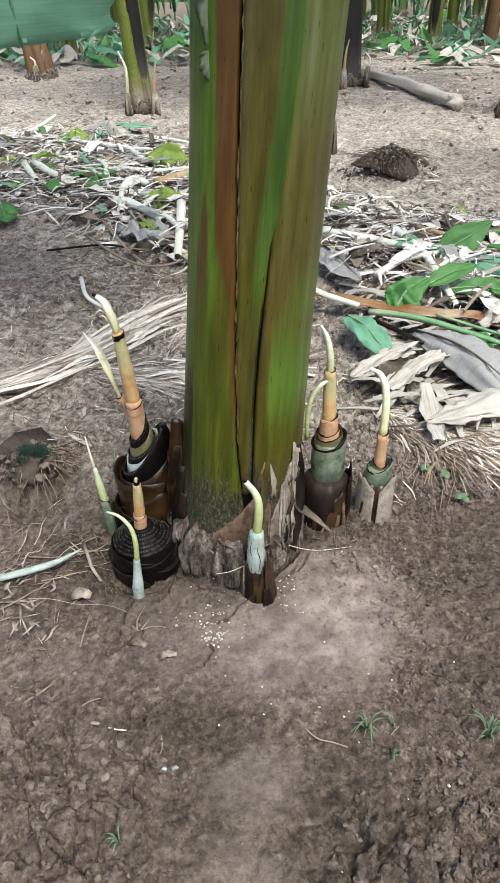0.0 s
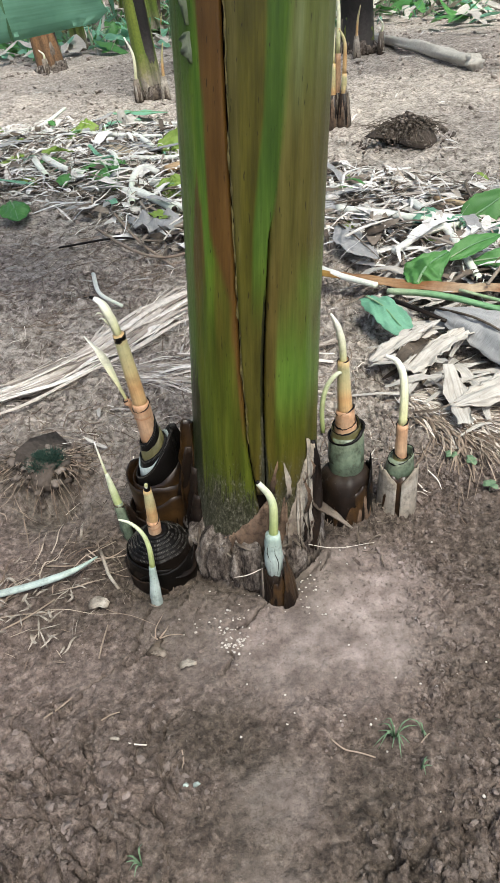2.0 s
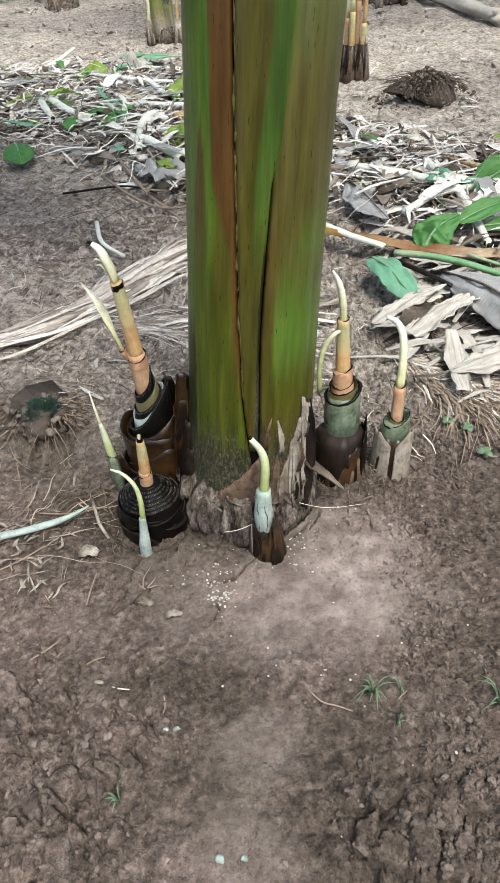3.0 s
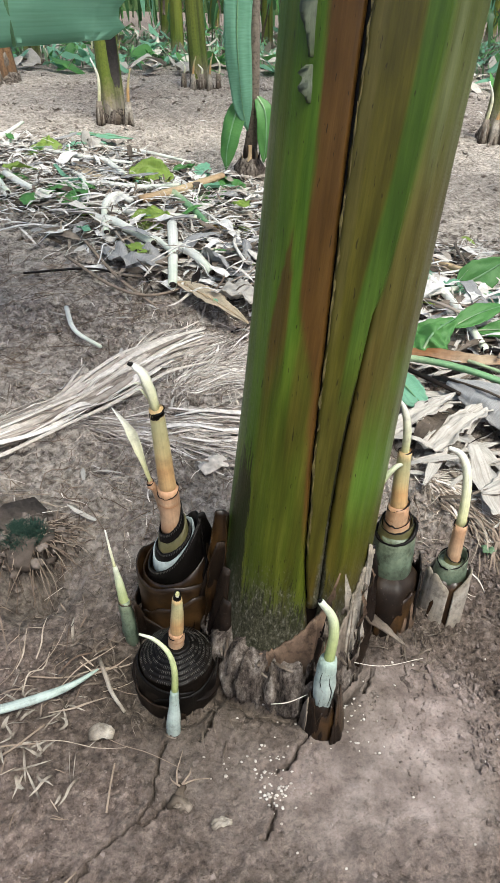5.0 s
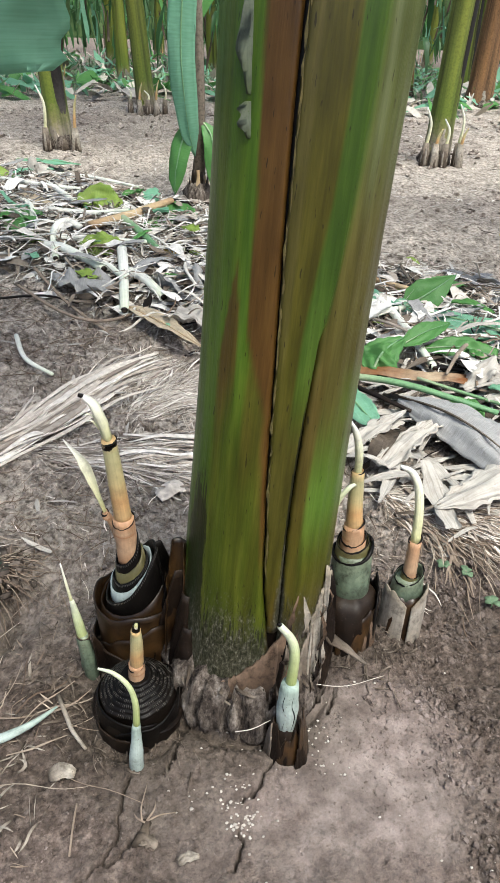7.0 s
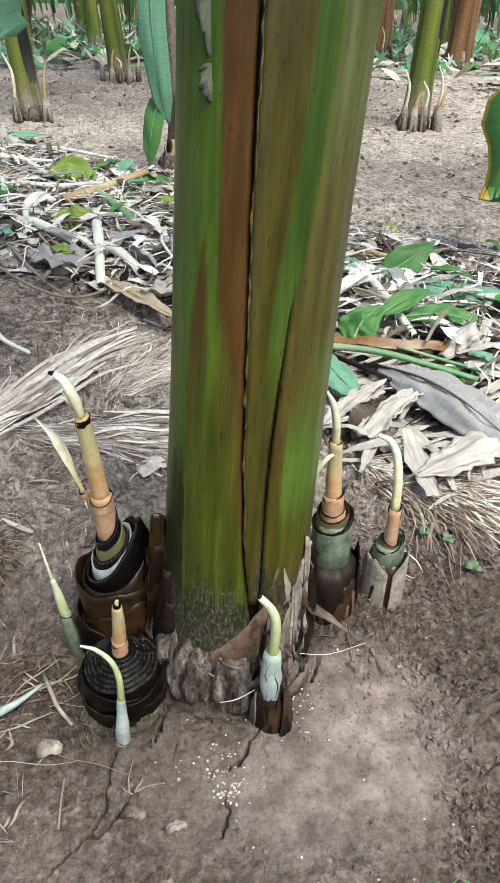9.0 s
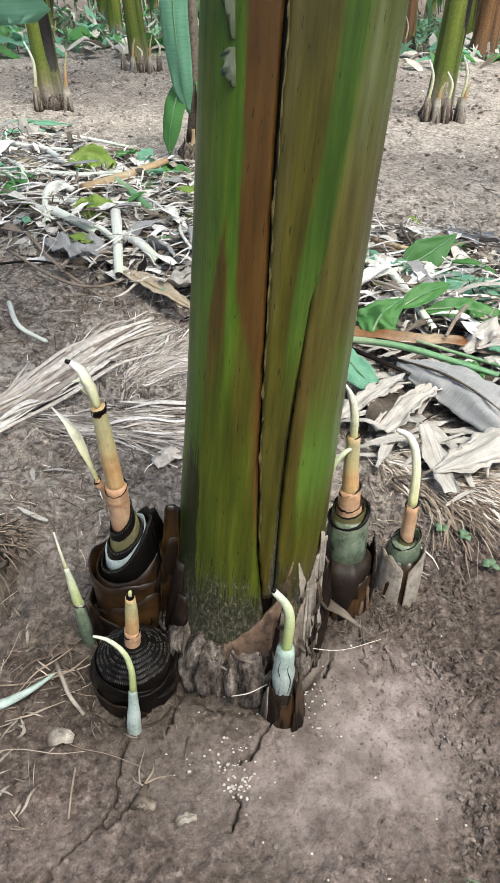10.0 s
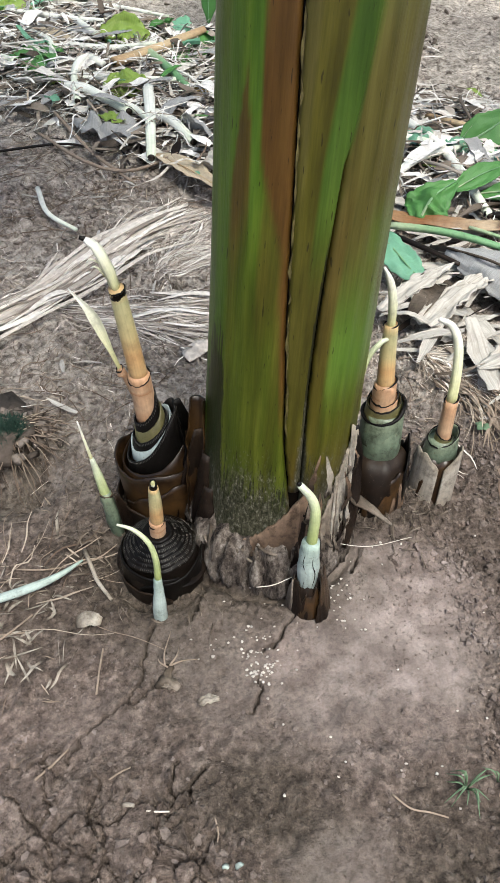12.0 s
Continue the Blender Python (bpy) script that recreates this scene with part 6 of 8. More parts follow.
def leaf_piece(pts, width, mat, label, fold=0.15, wave=0.25, seed=0, rib=GREENSTALK, name="leaf_piece", widths=None, up=(0, 0, 1), lift=0.006, tear=0.1, category="leaf piece", group="", curl=0.0):
    o = Vector(pts[0])
    if mat in (GREEN, LIME, BLUEGREEN):
        lift += 0.022
    if mat is DRYBEIGE:
        mat = STRIP
    pts = [Vector((p[0], p[1], max(p[2], gz(p[0], p[1]) + lift))) for p in pts]
    t = thing(name, (o.x, o.y, gz(o.x, o.y)), label, category, group)
    pts = P(t, pts)
    w = [width * k for k in (widths or (0.3, 0.85, 1, 0.95, 0.6, 0.08))]
    part("blade", shell(Geo(), pts, w, fold=fold, wave=wave, n=24, m=16, seed=seed, up=up, tear=0.34 if mat is STRIP else tear, curl=curl, pleat=0.05 if mat in (STRIP, DRYGREY) else 0), mat, t)
    if rib:
        part("midrib", tube(Geo(), [p + Vector((0, 0, 0.002)) for p in pts], [width * 0.06, width * 0.05, width * 0.015], 14, 8), rib, t)
    return t


def build_named_litter():
    # left of the mother plant
    stalk([(-0.33, 2.69, 0.05), (-0.18, 2.85, 0.075), (-0.03, 3.02, 0.11)], 0.019, TANSTALK, "tan cut banana petiole lying across the litter")
    stalk([(-0.03, 3.02, 0.11), (0.04, 3.14, 0.07), (0.10, 3.25, 0.03)], 0.012, BARK, "thin brown dry stalk end", hollow=False)
    W = "white cut banana petiole with a hollow end"
    stalk([(-0.36, 2.66, 0.09), (-0.42, 2.68, 0.11), (-0.45, 2.60, 0.09), (-0.40, 2.32, 0.05)], 0.018, PALE, W)
    stalk([(-0.45, 2.45, 0.06), (-0.38, 2.40, 0.06), (-0.24, 2.23, 0.045)], 0.022, PALE, W)
    stalk([(-0.19, 2.36, 0.10), (-0.175, 2.2, 0.085), (-0.16, 1.96, 0.045)], 0.021, PALE, W)
    stalk([(-0.16, 2.21, 0.055), (-0.10, 2.12, 0.05), (-0.05, 2.02, 0.045)], 0.020, PALE, W)
    stalk([(-0.36, 2.40, 0.05), (-0.24, 2.28, 0.06), (-0.165, 2.12, 0.08)], 0.015, PALE, W, hollow=False)
    stalk([(-0.64, 3.60, 0.04), (-0.52, 3.3, 0.05), (-0.41, 3.02, 0.05)], 0.018, PALE, W)
    stalk([(-0.52, 2.95, 0.05), (-0.36, 2.91, 0.055), (-0.20, 2.88, 0.05)], 0.016, PALE, W, hollow=False)
    stalk([(-0.46, 2.58, 0.05), (-0.26, 2.55, 0.055), (-0.08, 2.53, 0.05)], 0.014, PALE, W, hollow=False)
    stalk([(-0.22, 2.80, 0.07), (-0.14, 2.62, 0.05), (-0.08, 2.47, 0.04)], 0.014, GREENSTALK, "pale green torn petiole", hollow=False)
    stalk([(-1.00, 3.10, 0.05), (-0.93, 2.95, 0.05), (-0.853, 2.80, 0.04)], 0.019, PALE, W)
    stalk([(-0.92, 3.02, 0.05), (-0.80, 2.88, 0.05), (-0.68, 2.77, 0.05)], 0.020, PALE, W)
    stalk([(-1.30, 3.66, 0.05), (-1.26, 4.05, 0.06), (-1.22, 4.42, 0.08)], 0.017, PALE, W)
    stalk([(-0.75, 3.25, 0.04), (-0.62, 3.05, 0.05), (-0.55, 2.78, 0.05)], 0.015, PALE, W)
    stalk([(-0.9, 3.6, 0.04), (-0.6, 3.45, 0.05), (-0.3, 3.4, 0.04)], 0.014, PALE, W, hollow=False)
    stalk([(-0.7, 3.95, 0.04), (-0.45, 3.8, 0.05), (-0.2, 3.62, 0.04)], 0.014, PALE, W, hollow=False)
    leaf_piece([(-0.41, 3.05, 0.05), (-0.33, 3.08, 0.10), (-0.24, 3.02, 0.06)], 0.075, LIME, "lime-green torn banana leaf piece on litter", 0.1, 0.3, 1, up=(0, -0.55, 0.8), widths=(0.5, 0.9, 1, 0.9, 0.7, 0.3))
    leaf_piece([(-0.12, 2.80, 0.05), (-0.03, 2.96, 0.08), (0.06, 2.90, 0.05)], 0.10, GREEN, "green torn banana leaf piece over a stalk", -0.2, 0.3, 2, up=(0.1, -0.5, 0.85))
    leaf_piece([(-0.35, 2.50, 0.07), (-0.27, 2.48, 0.09), (-0.20, 2.44, 0.05)], 0.055, LIME, "lime-green torn banana leaf scrap", -0.15, 0.4, 3, up=(0, -0.5, 0.85), widths=(0.5, 0.9, 1, 1, 0.8, 0.3))
    leaf_piece([(-0.70, 3.02, 0.08), (-0.61, 2.83, 0.09), (-0.52, 2.60, 0.05)], 0.10, GREEN, "bright green banana leaf lying folded on litter", -0.12, 0.25, 4, up=(0.2, -0.4, 0.9))
    leaf_piece([(-0.92, 4.30, 0.05), (-0.74, 4.25, 0.05), (-0.55, 4.21, 0.04)], 0.07, BLUEGREEN, "flat pale green banana leaf strip on the soil", 0, 0.2, 5)
    leaf_piece([(-0.93, 2.55, 0.06), (-0.88, 2.45, 0.06), (-0.84, 2.36, 0.04)], 0.06, GREEN, "dark green banana leaf scrap beside the litter", -0.2, 0.3, 6)
    leaf_piece([(-1.02, 3.75, 0.06), (-0.92, 3.68, 0.08), (-0.80, 3.70, 0.06)], 0.09, LIME, "lime-green banana leaf scrap on the litter row", 0.1, 0.3, 7, up=(0, -0.4, 0.9))
    leaf_piece([(-0.10, 2.55, 0.05), (-0.02, 2.46, 0.05), (0.04, 2.44, 0.04)], 0.035, YELLOW, "yellowing leaf scrap among white stalks", 0, 0.4, 8, rib=None)
    G = "dry curled leaves of the litter row"
    leaf_piece([(-0.40, 2.28, 0.05), (-0.28, 2.17, 0.07), (-0.15, 2.06, 0.05)], 0.075, DRYGREY, "grey crumpled dry banana leaf", -0.2, 0.6, 10, HUSK, "dry_leaf", category="dry leaf", group=G, lift=0.02)
    leaf_piece([(-0.06, 2.24, 0.06), (0.0, 2.12, 0.07), (0.06, 2.00, 0.05)], 0.08, DRYGREY, "grey crumpled dry banana leaf", 0.2, 0.6, 11, HUSK, "dry_leaf", category="dry leaf", group=G, lift=0.02)
    leaf_piece([(-0.16, 2.02, 0.03), (-0.06, 1.86, 0.05), (0.05, 1.70, 0.045)], 0.032, DRYTAN, "tan dry leaf strip with a stiff rib", 0.35, 0.3, 12, TANSTALK, "dry_leaf", category="dry leaf", group=G)
    leaf_piece([(-0.05, 1.92, 0.04), (0.03, 1.86, 0.06), (0.10, 1.82, 0.04)], 0.055, DRYBEIGE, "beige crumpled dry leaf", 0.3, 0.5, 13, None, "dry_leaf", category="dry leaf", group=G)
    leaf_piece([(-0.84, 3.82, 0.05), (-0.76, 3.88, 0.10), (-0.66, 3.92, 0.06)], 0.10, DRYBEIGE, "curled brown dry leaf", -0.5, 0.5, 14, None, "dry_leaf", category="dry leaf", group=G)
    leaf_piece([(-0.70, 3.26, 0.06), (-0.60, 3.12, 0.09), (-0.47, 2.97, 0.06)], 0.09, DRYTAN, "curled brown dry leaf", -0.5, 0.5, 15, None, "dry_leaf", category="dry leaf", group=G)
    # right of the mother plant
    stalk([(0.30, 2.09, 0.05), (0.43, 2.0, 0.055), (0.56, 1.90, 0.06)], 0.019, PALE, W)
    stalk([(0.53, 2.12, 0.06), (0.585, 1.85, 0.06), (0.61, 1.55, 0.05)], 0.016, PALE, W)
    stalk([(0.43, 1.77, 0.05), (0.52, 1.82, 0.06), (0.63, 1.885, 0.06)], 0.014, PALE, W, hollow=False)
    stalk([(0.61, 2.15, 0.035), (0.68, 2.05, 0.04), (0.80, 1.98, 0.04)], 0.009, TANSTALK, "thin dry tan stalk on litter", hollow=False)
    stalk([(0.22, 1.70, 0.05), (0.28, 1.63, 0.05), (0.36, 1.56, 0.05)], 0.013, PALE, W, hollow=False)
    stalk([(0.38, 1.50, 0.06), (0.50, 1.43, 0.07), (0.67, 1.322, 0.055)], 0.0085, GREENSTALK, "long fresh green petiole across dry leaves")
    stalk([(0.55, 1.50, 0.05), (0.66, 1.40, 0.05), (0.74, 1.36, 0.04)], 0.0045, GREENSTALK, "thin green petiole on dry leaves", hollow=False)
    stalk([(0.37, 1.49, 0.05), (0.43, 1.42, 0.05), (0.49, 1.355, 0.045)], 0.006, BARK, "thin dark twig over dry leaves", "twig", False, "twigs on the ground")
    stalk([(0.60, 1.56, 0.05), (0.70, 1.50, 0.06), (0.85, 1.38, 0.05)], 0.007, BARK, "thin dark twig over dry leaves", "twig", False, "twigs on the ground")
    leaf_piece([(0.21, 1.69, 0.05), (0.31, 1.62, 0.055), (0.42, 1.57, 0.05), (0.54, 1.52, 0.055), (0.66, 1.475, 0.06)], 0.030, SHEATHTAN, "orange-brown dry leaf sheath, troughed", 0.25, 0.25, 20, None, "dry_leaf", curl=-1.2, widths=(0.6, 0.8, 0.9, 1, 1, 0.9), category="dry leaf", group=G, lift=0.02)
    leaf_piece([(0.645, 1.93, 0.055), (0.72, 1.935, 0.10), (0.795, 1.955, 0.145)], 0.05, GREEN, "fresh green pointed leaf standing up from the litter", 0.12, 0.1, 21, up=(0.1, -0.75, 0.6), widths=(0.3, 1, 1.05, 0.8, 0.45, 0.02))
    leaf_piece([(0.60, 1.895, 0.055), (0.64, 1.91, 0.065), (0.69, 1.93, 0.06)], 0.034, BLUEGREEN, "small pale green leaf piece", 0.05, 0.3, 22, up=(0, -0.5, 0.85), widths=(0.6, 1, 1, 0.9, 0.6, 0.2))
    leaf_piece([(0.67, 1.90, 0.055), (0.74, 1.82, 0.07), (0.87, 1.70, 0.07), (1.02, 1.60, 0.05)], 0.055, BLUEGREEN, "long green leaf strip over the litter", -0.12, 0.2, 23, up=(0.2, -0.5, 0.85), widths=(0.15, 0.55, 0.9, 1, 1, 0.8))
    leaf_piece([(0.455, 1.55, 0.045), (0.485, 1.575, 0.085), (0.545, 1.62, 0.10)], 0.055, GREEN, "bright green leaf curled over on itself", -0.35, 0.35, 24, up=(-0.3, -0.7, 0.6), widths=(0.5, 1, 1.05, 0.8, 0.5, 0.2))
    leaf_piece([(0.545, 1.62, 0.08), (0.61, 1.65, 0.10), (0.69, 1.695, 0.105)], 0.028, GREEN, "narrow green leaf on the litter", 0.2, 0.2, 25, up=(0, -0.6, 0.8))
    leaf_piece([(0.61, 1.64, 0.06), (0.69, 1.61, 0.075), (0.78, 1.585, 0.06)], 0.035, GREEN, "narrow green leaf on the litter", 0.15, 0.25, 26, up=(0, -0.5, 0.85), widths=(0.1, 0.7, 1, 1, 0.9, 0.7))
    leaf_piece([(0.325, 1.475, 0.06), (0.355, 1.41, 0.065), (0.385, 1.34, 0.05), (0.405, 1.30, 0.04)], 0.040, BLUEGREEN, "pale green leaf scrap behind the stem", 0, 0.3, 27, up=(0.2, -0.5, 0.85), widths=(0.5, 0.9, 1, 0.9, 0.7, 0.3))
    leaf_piece([(0.58, 1.38, 0.04), (0.61, 1.35, 0.05), (0.63, 1.31, 0.04)], 0.035, GREEN, "small torn green leaf under a petiole", 0.1, 0.4, 28, up=(0, -0.4, 0.9), widths=(0.5, 0.9, 1, 0.9, 0.7, 0.3))
    leaf_piece([(0.475, 1.40, 0.055), (0.54, 1.31, 0.07), (0.59, 1.21, 0.07), (0.64, 1.10, 0.05)], 0.05, DRYGREY, "slate-grey dry banana leaf, folded lengthwise", -0.35, 0.25, 29, HUSK, "dry_leaf", widths=(0.2, 0.8, 1, 1.1, 1, 0.9), category="dry leaf", group=G, lift=0.02, up=(-0.3, -0.3, 0.9))
    leaf_piece([(0.31, 1.225, 0.03), (0.39, 1.28, 0.05), (0.475, 1.345, 0.055)], 0.027, DRYBEIGE, "beige dry leaf strip", 0.12, 0.4, 30, None, "dry_leaf", category="dry leaf", group=G)
    leaf_piece([(0.38, 1.175, 0.03), (0.46, 1.25, 0.045), (0.55, 1.31, 0.05)], 0.029, DRYBEIGE, "beige dry leaf strip", 0.12, 0.4, 31, None, "dry_leaf", category="dry leaf", group=G, widths=(0.9, 1.1, 1, 0.9, 0.8, 0.5))
    leaf_piece([(0.44, 1.045, 0.03), (0.51, 1.07, 0.045), (0.595, 1.11, 0.05), (0.68, 1.13, 0.04)], 0.045, DRYBEIGE, "broad beige dry leaf, puckered", -0.2, 0.2, 32, None, "dry_leaf", category="dry leaf", group=G, widths=(0.1, 0.7, 1, 1.1, 1, 0.8))
    leaf_piece([(0.64, 1.45, 0.05), (0.71, 1.49, 0.09), (0.79, 1.53, 0.06)], 0.055, DRYBEIGE, "curled beige dry leaf", -0.5, 0.5, 33, None, "dry_leaf", category="dry leaf", group=G)
    leaf_piece([(0.72, 1.40, 0.05), (0.80, 1.34, 0.08), (0.88, 1.26, 0.05)], 0.06, DRYBEIGE, "curled beige dry leaf", -0.4, 0.5, 34, None, "dry_leaf", category="dry leaf", group=G)
    leaf_piece([(0.29, 1.91, 0.09), (0.33, 1.83, 0.08), (0.385, 1.735, 0.05)], 0.05, DRYGREY, "dark grey curled dry leaf", -0.4, 0.3, 35, HUSK, "dry_leaf", category="dry leaf", group=G, lift=0.03)
    leaf_piece([(0.62, 1.22, 0.05), (0.68, 1.16, 0.07), (0.72, 1.05, 0.05)], 0.05, DRYBEIGE, "beige dry leaf rolled at the edge", -0.5, 0.3, 36, None, "dry_leaf", category="dry leaf", group=G, lift=0.02)
    # nearby on the soil
    stalk([(-0.36, 0.628, 0.010), (-0.30, 0.640, 0.012), (-0.237, 0.655, 0.018), (-0.19, 0.672, 0.024), (-0.158, 0.690, 0.032)], 0.0060, WAXY, "pale green curved shoot lying on the soil", "cut_shoot", False, "", 0.2)
    stalk([(-0.163, 0.716, 0.020), (-0.150, 0.690, 0.014), (-0.141, 0.672, 0.010), (-0.122, 0.648, 0.006)], 0.0026, STUMPBEIGE, "flat white split straw on the soil", "straw", False, "")
    leaf_piece([(-0.160, 0.617, 0.010), (-0.145, 0.620, 0.015), (-0.130, 0.618, 0.009)], 0.011, STUMPBEIGE, "small beige dry chip on the soil", -0.2, 0.2, 37, None, "dry_chip", category="dry chip", widths=(0.6, 1, 1, 0.9, 0.8, 0.5))
    leaf_piece([(-0.05, 1.135, 0.01), (-0.025, 1.148, 0.025), (-0.002, 1.158, 0.02)], 0.020, FIBRE, "curled beige leaf chip on the soil", -0.4, 0.2, 38, None, "dry_chip", category="dry chip", widths=(0.8, 1, 1, 1, 1, 0.9))
    leaf_piece([(-0.014, 0.515, 0.006), (-0.003, 0.518, 0.010), (0.009, 0.519, 0.005)], 0.006, STUMPBEIGE, "tiny grey dry chip on the soil", -0.2, 0.3, 39, None, "dry_chip", category="dry chip", widths=(0.6, 1, 0.8, 1, 0.7, 0.4))
    for pts, r, m in (
        ([(-0.126, 0.531, 0.003), (-0.126, 0.56, 0.004), (-0.125, 0.585, 0.004)], 0.0012, TWIG),
        ([(0.177, 0.417, 0.003), (0.192, 0.403, 0.005), (0.21, 0.399, 0.004), (0.227, 0.394, 0.003)], 0.0010, TWIG),
        ([(0.004, 0.403, 0.003), (0.007, 0.390, 0.004), (0.004, 0.372, 0.003)], 0.0008, TWIG),
        ([(-0.175, 0.444, 0.004), (-0.16, 0.459, 0.005), (-0.147, 0.474, 0.004)], 0.0013, TWIG),
        ([(-0.102, 0.442, 0.004), (-0.091, 0.448, 0.006), (-0.081, 0.453, 0.004)], 0.0009, TWIG),
        ([(-0.062, 0.411, 0.004), (-0.05, 0.411, 0.004), (-0.04, 0.411, 0.003)], 0.0009, FIBRE),
        ([(0.280, 0.410, 0.004), (0.285, 0.415, 0.006), (0.291, 0.421, 0.004)], 0.0008, TWIG),
        ([(-0.30, 0.60, 0.004), (-0.26, 0.605, 0.006), (-0.215, 0.61, 0.004)], 0.0011, TWIG),
        ([(-0.25, 0.70, 0.004), (-0.21, 0.695, 0.008), (-0.17, 0.70, 0.004)], 0.0012, TWIG),
        ([(-0.28, 0.58, 0.004), (-0.245, 0.60, 0.008), (-0.215, 0.632, 0.004)], 0.0014, TWIG),
    ):
        stalk(pts, r, m, "thin dry straw lying on the soil", "straw", False, "thin straws on the soil")
    stalk([(-0.086, 0.418, 0.005), (-0.080, 0.418, 0.006), (-0.074, 0.417, 0.005)], 0.0022, STUMPBEIGE, "short pale broken straw end on the soil", "straw", False, "")
    stalk([(0.14, 0.690, 0.050), (0.20, 0.700, 0.022), (0.262, 0.722, 0.006)], 0.0005, FIBRE, "long thin pale root thread beside the corm", "root_thread", False, "")
    stalk([(0.055, 0.640, 0.032), (0.075, 0.637, 0.040), (0.098, 0.642, 0.048)], 0.0006, FIBRE, "short pale root thread across the corm", "root_thread", False, "")
    stalk([(-0.43, 1.81, 0.035), (-0.385, 1.69, 0.025), (-0.31, 1.62, 0.015)], 0.006, PALE, "white bent dry stalk on the soil", "straw", False, "")
    T = "long thin twig on the soil"
    stalk([(-0.52, 2.23, 0.03), (-0.335, 1.98, 0.03), (-0.21, 1.915, 0.03), (-0.09, 1.985, 0.03)], 0.005, TWIG, T, "twig", False, "twigs on the ground")
    stalk([(-0.49, 2.35, 0.035), (-0.34, 2.07, 0.03), (-0.20, 1.86, 0.02)], 0.005, TWIG, T, "twig", False, "twigs on the ground")
    stalk([(-0.62, 2.10, 0.02), (-0.42, 2.12, 0.03), (-0.30, 2.05, 0.03)], 0.004, BARK, "thin reddish twig on the soil", "twig", False, "twigs on the ground")


build_named_litter()


def build_mats():
    """Bleached fibre mats: old leaf sheaths rotted down to strands."""
    rnd = random.Random(21)

    def strands(name, label, count, rows, spread, length, r0, seed):
        g = Geo()
        rr = random.Random(seed)
        for k in range(count):
            s = rr.random() ** 0.9
            a = spline(rows, 40)
            i = int(s * 30)
            j = min(39, i + int(rr.uniform(0.3, 1.0) * length))
            off = Vector((0, 0, 0))
            d = (a[j] - a[i]).normalized()
            n = Vector((-d.y, d.x, 0))
            w = rr.gauss(0, spread * (0.4 + 0.9 * s))
            pts = []
            for q in range(4):
                p = a[i].lerp(a[j], q / 3) + n * (w * (0.6 + 0.25 * q) + rr.gauss(0, 0.005))
                p.z = gz(p.x, p.y) + 0.003 + rr.random() * 0.010
                pts.append(p)
            if rr.random() < 0.5:
                tube(g, pts, [r0 * 0.5, r0 * 0.6, r0 * 0.3], 9, 4)
            else:
                shell(g, pts, [r0 * 0.8, r0 * rr.choice((1.2, 1.6, 3.0)), r0 * 0.5], curl=0.6, wave=0.3, n=9, m=2, thick=0, seed=seed * 1000 + k)
        tagged(part(name, g, TWIG if "straw" in label else FIBRE), label, "dry fibres", kind="stuff")
    g = Geo()
    for k in range(60):
        a, e = rnd.uniform(0, 0.45), rnd.uniform(0.55, 1.0)
        line = spline([(-0.62, 1.13, 0), (-0.42, 1.25, 0), (-0.27, 1.44, 0), (-0.157, 1.60, 0), (-0.03, 1.72, 0)], 40)
        w = rnd.gauss(0, 0.030)
        pts = []
        for q in range(6):
            p = line[int(39 * (a + (e - a) * q / 5))].copy()
            p += Vector((-0.6, 0.8, 0)) * (w * (0.5 + 0.8 * (a + (e - a) * q / 5)) + rnd.gauss(0, 0.004))
            p.z = gz(p.x, p.y) + 0.012 + 0.012 * rnd.random()
            pts.append(p)
        ww = rnd.uniform(0.0025, 0.010)
        shell(g, pts, [ww * 0.5, ww, ww, ww * 1.1, ww * 0.6], curl=0.4, wave=0.25, n=20, m=8, thick=0.0006, seed=700 + k, tear=0.3, pleat=0.12)
    tagged(part("fibre_sheet", g, FIBRE), "bleached dry sheath strips lying along the soil", "dry fibres", kind="stuff")
    g = Geo()
    for k in range(34):
        a, e = rnd.uniform(-0.16, 0.02), rnd.uniform(0.10, 0.26)
        row = rnd.choice((1.33, 1.27, 1.16)) + rnd.gauss(0, 0.014)
        sl = rnd.gauss(0.06, 0.05)
        pts = []
        for q in range(5):
            x = a + (e - a) * q / 4
            y = row + sl * (x - 0.05) + rnd.gauss(0, 0.004)
            pts.append((x, y, gz(x, y) + 0.008 + 0.014 * rnd.random()))
        ww = rnd.uniform(0.0025, 0.0085)
        shell(g, pts, [ww * 0.4, ww, ww, ww * 0.8], curl=0.5, wave=0.2, n=18, m=6, thick=0.0006, seed=760 + k, tear=0.25, pleat=0.12)
    tagged(part("fibre_sheet", g, FIBRE), "bleached dry sheath strips lying across the soil", "dry fibres", kind="stuff")
    strands("fibre_mat", "bleached mat of stringy dry sheath fibres on the soil", 600, [(-0.62, 1.13, 0), (-0.42, 1.25, 0), (-0.27, 1.44, 0), (-0.157, 1.60, 0), (-0.03, 1.72, 0)], 0.028, 22, 0.0014, 1)
    strands("fibre_mat", "dry grassy fibres lying across the soil", 660, [(-0.30, 1.30, 0), (-0.126, 1.275, 0), (0.02, 1.26, 0), (0.2, 1.28, 0)], 0.05, 20, 0.0012, 2)
    strands("fibre_mat", "tangle of thin dry fibres", 660, [(-0.12, 1.42, 0), (-0.05, 1.52, 0), (0.04, 1.58, 0), (0.15, 1.55, 0)], 0.08, 18, 0.0010, 3)
    strands("fibre_mat", "fan of brown straw beside the outer sucker", 420, [(0.37, 1.12, 0), (0.44, 1.05, 0), (0.50, 0.98, 0), (0.56, 0.92, 0)], 0.05, 16, 0.0010, 4)
